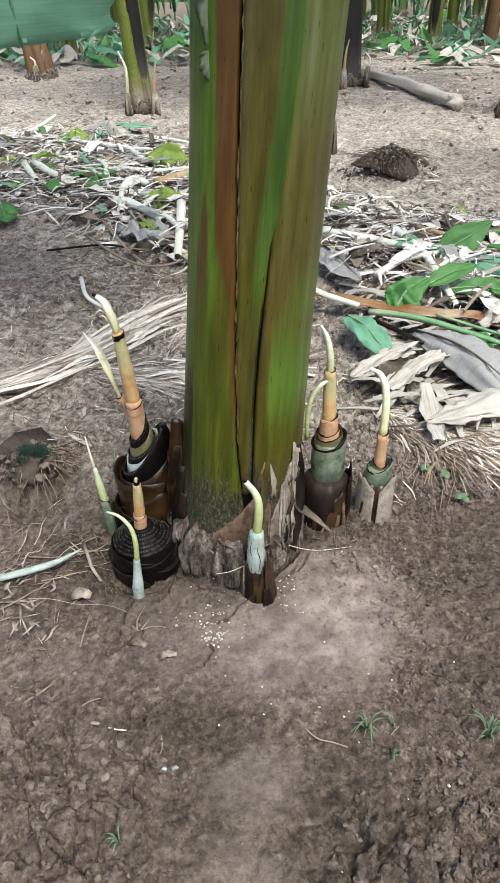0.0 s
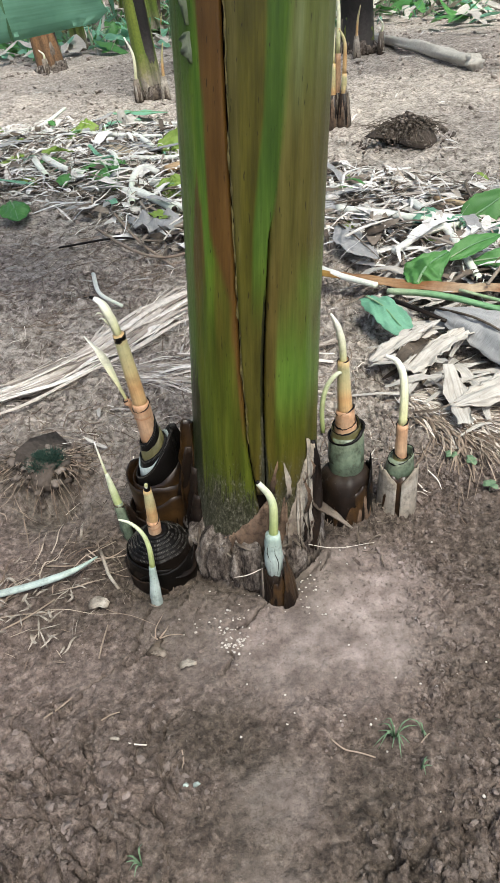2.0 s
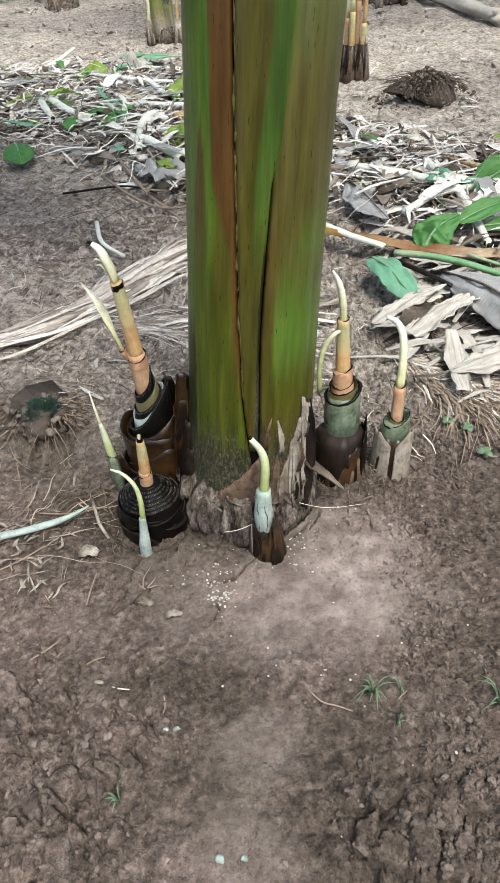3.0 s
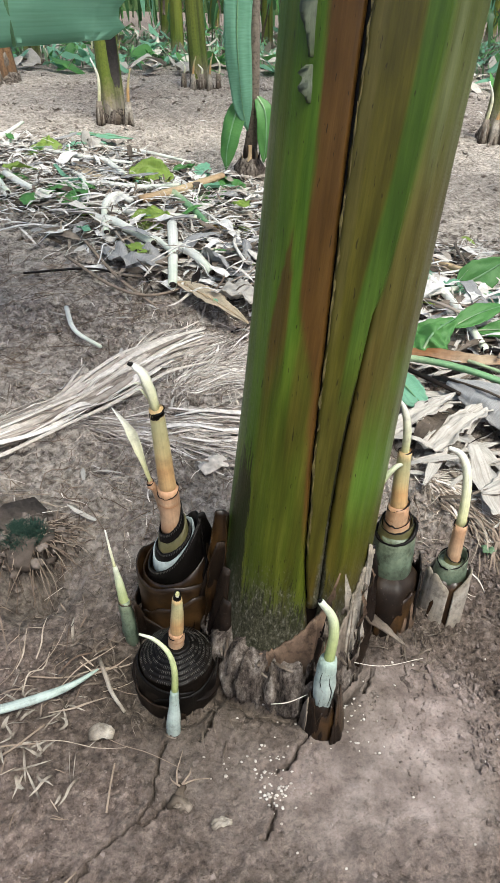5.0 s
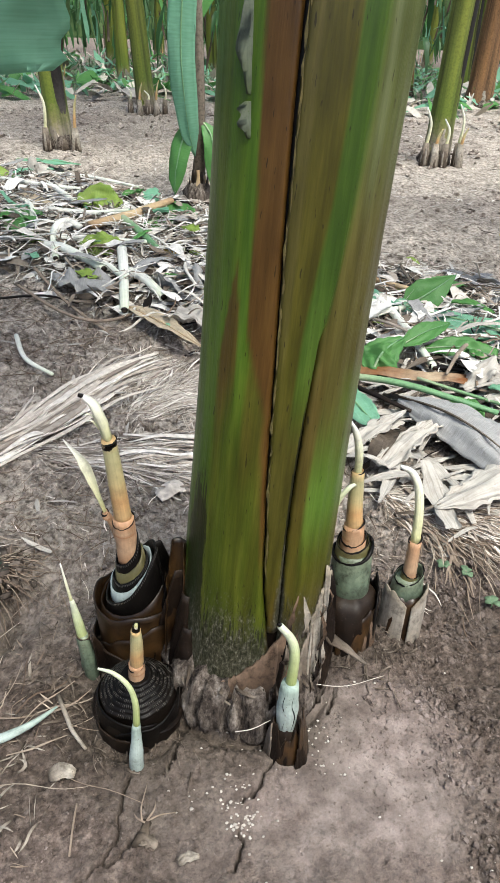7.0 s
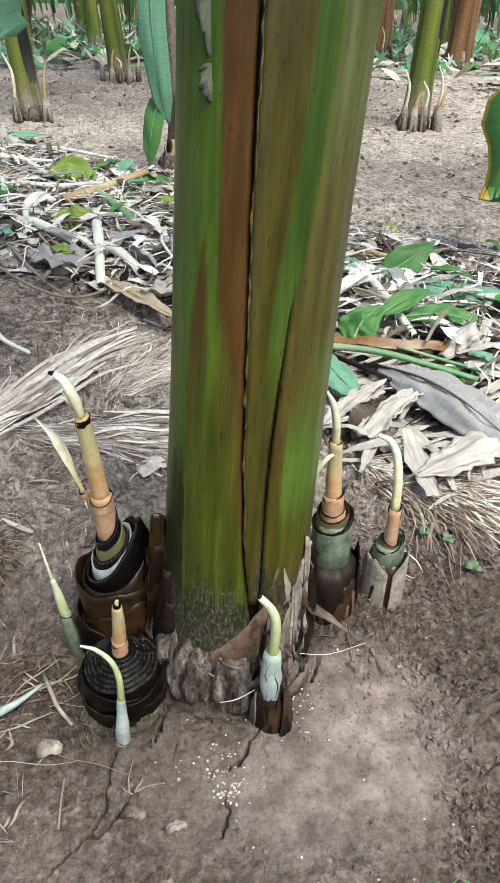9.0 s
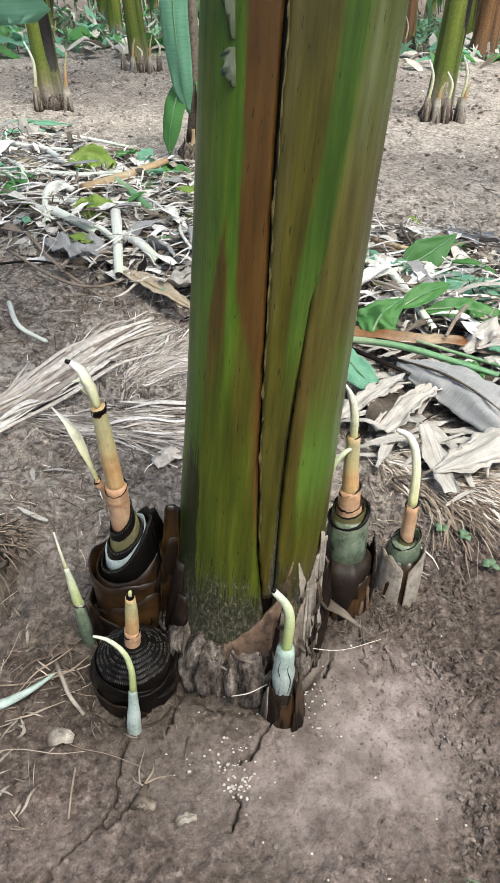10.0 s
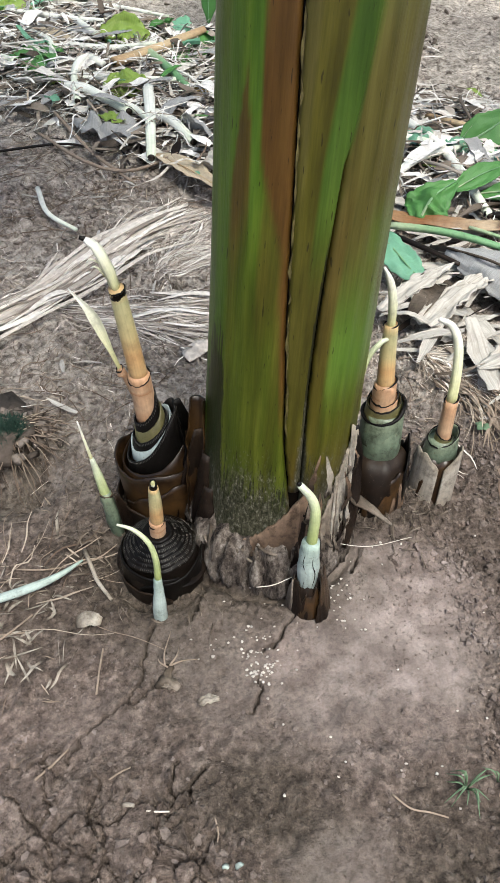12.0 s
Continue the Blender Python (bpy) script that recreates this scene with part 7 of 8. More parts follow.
    strands("fibre_mat", "fan of bleached dry fibres beside the outer sucker", 560, [(0.36, 1.13, 0), (0.47, 1.07, 0), (0.57, 1.02, 0), (0.75, 0.95, 0)], 0.055, 17, 0.0011, 5)
    strands("fibre_mat", "loose straw and root threads on the soil", 34, [(-0.36, 0.55, 0), (-0.28, 0.64, 0), (-0.21, 0.70, 0), (-0.16, 0.78, 0)], 0.05, 14, 0.0010, 6)


build_mats()


def build_loose_litter():
    rnd = random.Random(31)

    def flakes(name, label, places, lo, hi, mat, lift, wide=(0.04, 0.05, 0.07, 0.12, 0.22), lie=None):
        g = Geo()
        for k, (x, y) in enumerate(places):
            L = rnd.uniform(lo, hi)
            q = rnd.random() * 6.283 if lie is None else rnd.gauss(*lie)
            d = Vector((math.cos(q), math.sin(q), 0)) * L * 0.5
            c = Vector((x, y, gz(x, y) + 0.004 + lift * rnd.random()))
            up = Vector((0, 0, rnd.uniform(-0.1, 0.35) * L))
            t = Vector((0, 0, rnd.uniform(-0.15, 0.2) * L))
            pts = [c - d - t * 0.3, c + up * 0.5, c + d + t]
            for p in pts:
                p.z = max(p.z, gz(p.x, p.y) + 0.002)
            w = L * rnd.choice(wide)
            if lie is None:
                shell(g, pts, [w * 0.5, w, w * 0.9, w * 0.2], curl=rnd.uniform(-1.2, 1.2) or 0.1, wave=0.5, n=5, m=2, thick=0.0, seed=k)
            else:
                shell(g, pts, [w * rnd.uniform(0.2, 0.9), w, w, w * rnd.uniform(0.5, 1.1)], curl=rnd.uniform(-0.6, 0.6), wave=0.35, n=10, m=6, thick=0.0, seed=k, tear=0.4, pleat=0.09)
        tagged(part(name, g, mat), label, "leaf litter", kind="stuff")
    flakes("leaf_litter", "pale shredded dry banana leaves heaped in a row", scatter(3300, 41, row_mask, (-2.2, 1.8, 0.9, 4.3)), 0.03, 0.16, DRY, 0.04)
    flakes("leaf_litter", "scattered dry leaf shreds on the soil", scatter(900, 42, lambda x, y: 0.35 * smooth(0.9, 1.3, y) * np.clip(0.4 + fbm(x / 0.5, y / 0.5, 91), 0, 1), (-1.6, 1.6, 0.9, 3.4)), 0.015, 0.06, STRIP, 0.010, (0.02, 0.03, 0.05, 0.10))
    flakes("leaf_litter", "tiny straw scraps on the trodden soil", scatter(1500, 43, lambda x, y: 0.3 + 0 * x, (-3.0, 4.0, 2.4, 8.0)), 0.02, 0.09, DRY, 0.012, (0.03, 0.04, 0.08))
    flakes("leaf_litter", "small straw scraps beside the suckers", scatter(190, 44, lambda x, y: 0.25 * (y > 0.78) + 0.9 * smooth(-0.12, -0.2, x), (-0.36, 0.5, 0.5, 1.2)), 0.008, 0.030, TWIG, 0.004, (0.02, 0.03, 0.05))
    flakes("leaf_litter", "long torn strips of beige dry banana leaf", scatter(230, 47, lambda x, y: 0.9 * smooth(0.28, 0.4, x) * (1 - smooth(1.55, 1.8, y)) * smooth(1.0, 1.15, y + 0.2 * (x - 0.4)), (0.25, 1.2, 1.0, 1.8)), 0.06, 0.18, STRIP, 0.035, (0.04, 0.07, 0.10, 0.14), (0.55, 0.7))
    flakes("leaf_litter", "grey torn strips of dry banana leaf", scatter(120, 48, row_mask, (-1.6, 1.2, 1.2, 4.0)), 0.10, 0.28, DRYGREY, 0.035, (0.06, 0.10, 0.15), (0.8, 1.2))
    flakes("leaf_litter", "dark rotten leaf shreds between dry leaves", scatter(800, 49, lambda x, y: 0.8 * row_mask(x, y) + 0.3 * smooth(0.3, 0.4, x) * smooth(0.95, 1.1, y) * (1 - smooth(1.6, 1.9, y)), (-1.6, 1.2, 0.95, 4.0)), 0.02, 0.10, BARK, 0.03, (0.04, 0.08, 0.16))
    flakes("leaf_litter", "brown leaf shreds between dry leaves", scatter(480, 50, lambda x, y: 0.6 * row_mask(x, y) + 0.5 * smooth(0.3, 0.4, x) * smooth(0.95, 1.1, y) * (1 - smooth(1.6, 1.9, y)), (-1.6, 1.2, 0.95, 4.0)), 0.03, 0.14, HUSK, 0.04, (0.06, 0.12, 0.2))
    for mat, cnt, sd, lab in ((GREEN, 34, 53, "small fresh green leaf scraps on the litter"), (LIME, 26, 54, "small lime-green leaf scraps on the litter"), (BLUEGREEN, 30, 55, "small pale green leaf scraps on the litter")):
        flakes("leaf_scraps", lab, scatter(cnt, sd, lambda x, y: row_mask(x, y) * np.where(x < 0.2, 0.6, 0.9), (-1.6, 1.2, 1.3, 4.0)), 0.05, 0.15, mat, 0.06, (0.10, 0.2, 0.3), (0.3, 1.5))
    def shreds(name, label, places, lo, hi, w0, w1, mat, lift, category="leaf litter", bendy=0.5):
        """Narrow torn fibres, bent where they lie."""
        g = Geo()
        for k, (x, y) in enumerate(places):
            L, q = rnd.uniform(lo, hi), rnd.random() * 6.283
            bend = rnd.gauss(0, bendy)
            pts, px, py = [], x, y
            up = lift * rnd.random()
            for i in range(4):
                pts.append((px, py, gz(px, py) + 0.002 + up * (1 + 0.5 * rnd.gauss(0, 0.5))))
                px, py = px + math.cos(q) * L / 3, py + math.sin(q) * L / 3
                q += bend * rnd.uniform(0.3, 1.0)
            w = rnd.uniform(w0, w1)
            shell(g, pts, [w * 0.6, w, w * 0.8, w * 0.2], curl=rnd.choice((-0.9, 0.9)), n=6, m=2, thick=0, seed=k, up=(rnd.gauss(0, 0.5), rnd.gauss(0, 0.5), 1))
        tagged(part(name, g, mat), label, category, kind="stuff")
    shreds("leaf_shreds", "thin bleached leaf fibres tangled in the litter row", scatter(3600, 141, row_mask, (-2.0, 1.6, 1.0, 4.3)), 0.05, 0.20, 0.0012, 0.0042, DRY, 0.055)
    shreds("leaf_shreds", "brown shredded leaf fibres in the litter row", scatter(1500, 142, row_mask, (-2.0, 1.6, 1.0, 4.3)), 0.04, 0.16, 0.0012, 0.0045, TWIG, 0.045)
    shreds("straw_scraps", "fine straw and root scraps on the trodden soil", scatter(2600, 143, lambda x, y: 0.7 * (0.25 + np.clip(fbm(x / 0.25, y / 0.25, 95), 0, 1)) * smooth(0.74, 0.95, y), (-1.0, 0.9, 0.74, 2.4)), 0.012, 0.07, 0.0005, 0.0013, TWIG, 0.006, "straw scraps", 0.25)
    shreds("straw_scraps", "fine pale straw scraps on the trodden soil", scatter(1300, 144, lambda x, y: 0.7 * (0.25 + np.clip(fbm(x / 0.3, y / 0.3, 96), 0, 1)) * smooth(0.78, 1.0, y), (-1.0, 0.9, 0.78, 2.4)), 0.012, 0.06, 0.0005, 0.0016, FIBRE, 0.006, "straw scraps", 0.25)
    shreds("straw_scraps", "dark rootlets and husk scraps round the stumps", scatter(420, 145, lambda x, y: np.exp(-((np.hypot(x + 0.07, y - 0.76) - 0.10) / 0.05) ** 2) + 0.8 * np.exp(-((np.hypot(x - 0.22, y - 0.79) - 0.06) / 0.03) ** 2), (-0.26, 0.36, 0.58, 0.92)), 0.008, 0.035, 0.0004, 0.0018, HUSK, 0.008, "straw scraps", 0.3)
    shreds("straw_scraps", "straw and dry shreds beside the cut shoot", scatter(48, 146, lambda x, y: smooth(-0.13, -0.19, x) * smooth(0.53, 0.60, y) * smooth(0.76, 0.68, y), (-0.40, -0.12, 0.52, 0.76)), 0.012, 0.05, 0.0006, 0.0024, STUMPBEIGE, 0.005, "straw scraps", 0.12)
    shreds("straw_scraps", "coarse pale husk shreds beside the cut shoot", scatter(48, 147, lambda x, y: smooth(-0.16, -0.21, x), (-0.34, -0.15, 0.56, 0.67)), 0.015, 0.036, 0.0012, 0.0032, STUMPBEIGE, 0.008, "straw scraps", 0.3)
    # stalks in the heap
    g = Geo()
    for k, (x, y) in enumerate(scatter(230, 45, row_mask, (-2.0, 1.7, 1.1, 4.2))):
        q = rnd.random() * 6.283
        L = rnd.uniform(0.08, 0.3)
        d = Vector((math.cos(q), math.sin(q), 0)) * L / 2
        c = Vector((x, y, gz(x, y) + 0.02 + 0.03 * rnd.random()))
        r = rnd.uniform(0.0022, 0.0065)
        tube(g, [c - d, c + Vector((rnd.gauss(0, 0.015), rnd.gauss(0, 0.015), 0.012)), c + d], [r, r * 1.1, r * 0.7], 6, 6, 0.7)
    tagged(part("stalk_litter", g, DRY), "thin bleached stalks lying in the litter row", "stalk litter", kind="stuff")
    # root threads over the bare soil to the left
    g = Geo()
    for k, (x, y) in enumerate(scatter(420, 46, lambda x, y: 0.4 + 0 * x, (-0.9, 0.5, 0.95, 2.3))):
        q = rnd.random() * 6.283
        L = rnd.uniform(0.04, 0.2)
        pts = []
        for s in (-0.5, -0.15, 0.15, 0.5):
            px, py = x + math.cos(q) * L * s + rnd.gauss(0, 0.008), y + math.sin(q) * L * s + rnd.gauss(0, 0.008)
            pts.append((px, py, gz(px, py) + 0.003))
        tube(g, pts, [0.0010, 0.0013, 0.0006], 8, 4)
    tagged(part("root_threads", g, TWIG), "thin brown root threads over the soil", "root threads", kind="stuff")


build_loose_litter()


def build_small_things():
    rnd = random.Random(51)
    # spilled white granules
    g = Geo()
    n = 0
    for cx, cy, sx, sy, cnt in ((0.056, 0.556, 0.009, 0.013, 60), (0.03, 0.585, 0.03, 0.02, 22), (0.155, 0.635, 0.016, 0.015, 24), (0.10, 0.60, 0.07, 0.03, 14), (0.2, 0.66, 0.07, 0.05, 12), (0.12, 0.45, 0.10, 0.08, 10), (0.3, 0.5, 0.1, 0.1, 14)):
        for k in range(cnt):
            x, y = rnd.gauss(cx, sx), rnd.gauss(cy, sy)
            r = rnd.uniform(0.0008, 0.0018)
            lump(g, (x, y, gz(x, y) + r * 0.6), (r * 1.25, r, r * 0.8), n, 0.25)
            n += 1
    tagged(part("white_granules", g, GRAIN), "small white granules spilled on the silt", "granules", kind="stuff")
    for k, (x, y, r) in enumerate(((0.014, 0.362, 0.0032), (0.026, 0.362, 0.0030), (0.088, 0.238, 0.0042), (0.112, 0.240, 0.0036))):
        tagged(part("pebble", lump(Geo(), (x, y, gz(x, y) + r * 0.4), (r * 1.2, r, r * 0.8), 300 + k, 0.3, True), WAXY), "small pale pebble on the soil", "pebble", "pale pebbles")
    # dried knob with a thread
    t = thing("dead_shoot", (-0.049, 0.540, gz(-0.049, 0.540)), "grey dead shoot stub on the soil", "dead shoot")
    g = Geo()
    tube(g, [(0.002, 0.022, 0.004), (0.001, 0.010, 0.005), (0.0, 0.000, 0.005), (0.0, -0.004, 0.004)], [0.004, 0.0042, 0.006, 0.008], 14, 14, 0.55, 0.9, True, 3)
    tube(g, [(-0.013, -0.004, 0.003), (-0.004, 0.001, 0.006), (0.005, -0.001, 0.006), (0.013, -0.006, 0.003)], [0.003, 0.006, 0.006, 0.0035], 14, 12, 0.6, 0.9, True, 5)
    part("knob", g, HUSK, t, "grey dried knob")
    for k, pts in enumerate((([(-0.003, 0.020, 0.006), (-0.004, 0.032, 0.012), (0.001, 0.062, 0.006)]), ([(0.002, 0.020, 0.006), (0.010, 0.030, 0.010), (0.011, 0.043, 0.004)]), ([(0.003, 0.020, 0.006), (0.016, 0.025, 0.006), (0.033, 0.028, 0.003)]), ([(0.0, 0.018, 0.006), (-0.009, 0.024, 0.006), (-0.012, 0.03, 0.003)]))):
        part("thread", tube(Geo(), pts, [0.0012, 0.0009, 0.0004], 9, 6, 1.0, 0.6, True, k), TWIG, t)
    # grass tufts
    for x, y, n, L in ((0.252, 0.420, 16, 0.032), (0.395, 0.41, 16, 0.036), (0.285, 0.425, 4, 0.022), (-0.023, 0.283, 5, 0.025), (0.275, 0.380, 4, 0.02)):
        t = thing("grass_tuft", (x, y, gz(x, y)), "small green grass tuft growing from the soil", "grass tuft", "grass tufts")
        for k in range(n):
            q = rnd.random() * 6.283
            d = Vector((math.cos(q), math.sin(q), 0)) * L * rnd.uniform(0.4, 1.0)
            h = Vector((0, 0, L * rnd.uniform(0.35, 1.0)))
            g = Geo()
            shell(g, [(0, 0, 0), d * 0.4 + h, d + h * rnd.uniform(0.2, 1.1)], [0.0006, 0.0010, 0.0002], fold=0.3, n=7, m=2, thick=0.0002, seed=k)
            part("blade", g, GRASS, t)
    # seedlings with round leaves
    for x, y in ((0.462, 0.838), (0.42, 0.93), (0.448, 0.905)):
        t = thing("seedling", (x, y, gz(x, y)), "tiny green weed seedling on bare soil", "seedling", "weed seedlings")
        part("stem", tube(Geo(), [(0, 0, 0), (0.001, 0, 0.012)], [0.001, 0.0008], 4, 6), GREENSTALK, t)
        for k in range(4):
            q = k * 1.57 + rnd.random()
            d = Vector((math.cos(q), math.sin(q), 0)) * rnd.uniform(0.010, 0.016)
            g = Geo()
            shell(g, [(0, 0, 0.011), d * 0.5 + Vector((0, 0, 0.015)), d + Vector((0, 0, 0.012))], [0.001, 0.0055, 0.006, 0.001], n=8, m=4, thick=0.0004, seed=k)
            part("leaf", g, GRASS, t)
    # mossy tussock in the hollow at the side
    t = thing("mossy_tussock", (-0.33, 0.955, gz(-0.33, 0.955)), "dark mossy tussock in a mat of hanging roots beside a hollow", "tussock")
    g = lump(Geo(), (0, 0, -0.006), (0.055, 0.046, 0.026), 400, 0.8, True)
    for k in range(150):
        q, rr = rnd.random() * 6.283, rnd.uniform(0.01, 0.10)
        w = rnd.uniform(0.003, 0.010)
        lump(g, (rr * math.cos(q), rr * 0.8 * math.sin(q), 0.018 - 2.4 * rr * rr), (w, w, w * 0.7), 420 + k, 0.8)
    tagged(part("root_ball", g, CLOD, t), kind="stuff")
    g = Geo()
    for k in range(1500):
        q, rr = rnd.random() * 6.283, 0.034 * math.sqrt(rnd.random())
        p = Vector((0.012 + rr * math.cos(q), -0.010 + rr * math.sin(q) * 0.9, 0.022 - 8 * rr * rr))
        d = Vector((rnd.gauss(0, 0.007), rnd.gauss(0, 0.007), rnd.uniform(0.003, 0.013)))
        shell(g, [p, p + d * 0.6, p + d + Vector((0, 0, -0.002))], [0.0006, 0.0005, 0.0001], n=4, m=1, thick=0, seed=k)
    part("moss", g, MOSS, t, "dark green moss")
    for mat, cnt, sd in ((TWIG, 120, 1), (HUSK, 80, 2)):
        g = Geo()
        rf = random.Random(sd)
        for k in range(cnt):
            q = rf.uniform(-3.6, 0.6)
            rr = rf.uniform(0.035, 0.085)
            p = Vector((rr * math.cos(q), rr * 0.8 * math.sin(q), 0.020 - 1.8 * rr * rr))
            out = rf.uniform(0.012, 0.055)
            e = p + Vector((out * math.cos(q) + rf.gauss(0, 0.012), out * math.sin(q) + rf.gauss(0, 0.012), 0))
            e.z = gz(t.location.x + e.x, t.location.y + e.y) - t.location.z + 0.001
            m = p.lerp(e, 0.5) + Vector((rf.gauss(0, 0.006), rf.gauss(0, 0.006), 0.006 * rf.random()))
            m.z = max(m.z, gz(t.location.x + m.x, t.location.y + m.y) - t.location.z + 0.002)
            tube(g, [p, m, e], [0.0009, 0.0007, 0.0003], 6, 4)
        tagged(part("root_fringe", g, mat, t), kind="stuff")


MOSS = leaf_material("moss", (0.010, 0.030, 0.022), (0.030, 0.068, 0.045), rough=0.9, trans=0.1)
build_small_things()


# ---- farther plants ----
STEMGREEN = tube_material("far_pseudostem", [(0, (0.20, 0.17, 0.145)), (0.10, (0.31, 0.28, 0.225)), (0.16, (0.21, 0.215, 0.10)), (0.25, (0.13, 0.185, 0.035)), (0.6, (0.19, 0.225, 0.045)), (1, (0.13, 0.19, 0.04))], 0.45, 0.3, 7, (0.03, 0.022, 0.01), 0.3, 0.4, 0.9)
STEMBROWN = tube_material("brown_pseudostem", [(0, (0.16, 0.10, 0.065)), (0.3, (0.27, 0.15, 0.075)), (1, (0.22, 0.125, 0.065))], 0.7, 0.3, 9, (0.05, 0.03, 0.02), 0.6, 0.7, 0.95)
STEMDARK = tube_material("dark_sheath", [(0, (0.10, 0.09, 0.085)), (0.25, (0.016, 0.014, 0.013)), (1, (0.020, 0.018, 0.016))], 0.55, 0.25, 12)


def far_plant(x, y, r, height, lean=(0, 0), mat=None, label="green banana plant standing in bare soil", dark=None, suckers=0, seed=0, leaves=6):
    rnd = random.Random(seed)
    z = gz(x, y)
    t = thing("banana_plant", (x, y, z), label, "banana plant", "banana plants of the plantation")
    top = (lean[0] * height, lean[1] * height, height)
    part("pseudostem", tube(Geo(), [(0, 0, -0.03), (0.3 * top[0], 0.3 * top[1], 0.3 * height), top], [r * 1.12, r, r * 0.95, r * 0.85, r * 0.7], 20, 22, 1.0, 0.10, True, seed), mat or STEMGREEN, t)
    g = Geo()
    lathe(g, ((0, 0, -0.03), (0, 0, 0.085)), [(0, r * 1.22), (0.4, r * 1.2), (0.8, r * 1.1), (1, r * 0.98)], 30, 0.06, 7, 0.5, seed)
    part("corm", g, CORM, t)
    husks(t, (0, 0, 0), r * 1.22, 0.085, 14, (CORM, STUMPBEIGE, HUSK), seed, lean, (0, 360))
    husks(t, (0, 0, 0), r * 1.06, 0.24, 9, (STUMPBEIGE, HUSK, STEMGREEN), seed + 1, lean, (0, 360))
    if dark is not None:
        g = Geo()
        q = radians(dark)
        d = Vector((math.cos(q), math.sin(q), 0))
        shell(g, [d * r * 1.02 + Vector((lean[0] * h, lean[1] * h, h)) for h in (0.12, 0.4, 0.8, 1.3, min(1.9, height * 0.85))], [r * 0.5, r * 0.75, r * 0.7, r * 0.6, r * 0.3], curl=-0.95, n=20, m=8, thick=0.003, seed=seed, up=d)
        part("dark_sheath", g, STEMDARK, t, "blackened dead sheath")
    for k in range(suckers):
        q = radians(200 + 140 * (k + 0.5) / suckers) + rnd.uniform(-0.2, 0.2)
        d = Vector((math.cos(q), math.sin(q), 0)) * r * rnd.uniform(1.7, 2.3)
        h = rnd.uniform(0.10, 0.28)
        husks(t, d, 0.026, 0.10, 6, (STUMPBEIGE, HUSK), seed + 7 + k)
        su = part("sucker_stump", lathe(Geo(), (d + Vector((0, 0, -0.03)), d + Vector((0, 0, 0.13))), [(0, 0.030), (0.5, 0.025), (1, 0.018)], 18, 0.06, 5, 0.5, k), STUMPBEIGE if k % 2 else HUSK, t)
        part("shoot", tube(Geo(), [d + Vector((0, 0, 0.10)), d + Vector((0.01, 0, 0.10 + h * 0.6)), d + Vector((0.03 * (1 if k % 2 else -1), 0, 0.10 + h))], [0.011, 0.009, 0.004], 10, 8), STUB if k % 2 else CREAM, su)
    crown(t, top, leaves, 1.7 * height / 2.3, GREEN, seed)
    return t


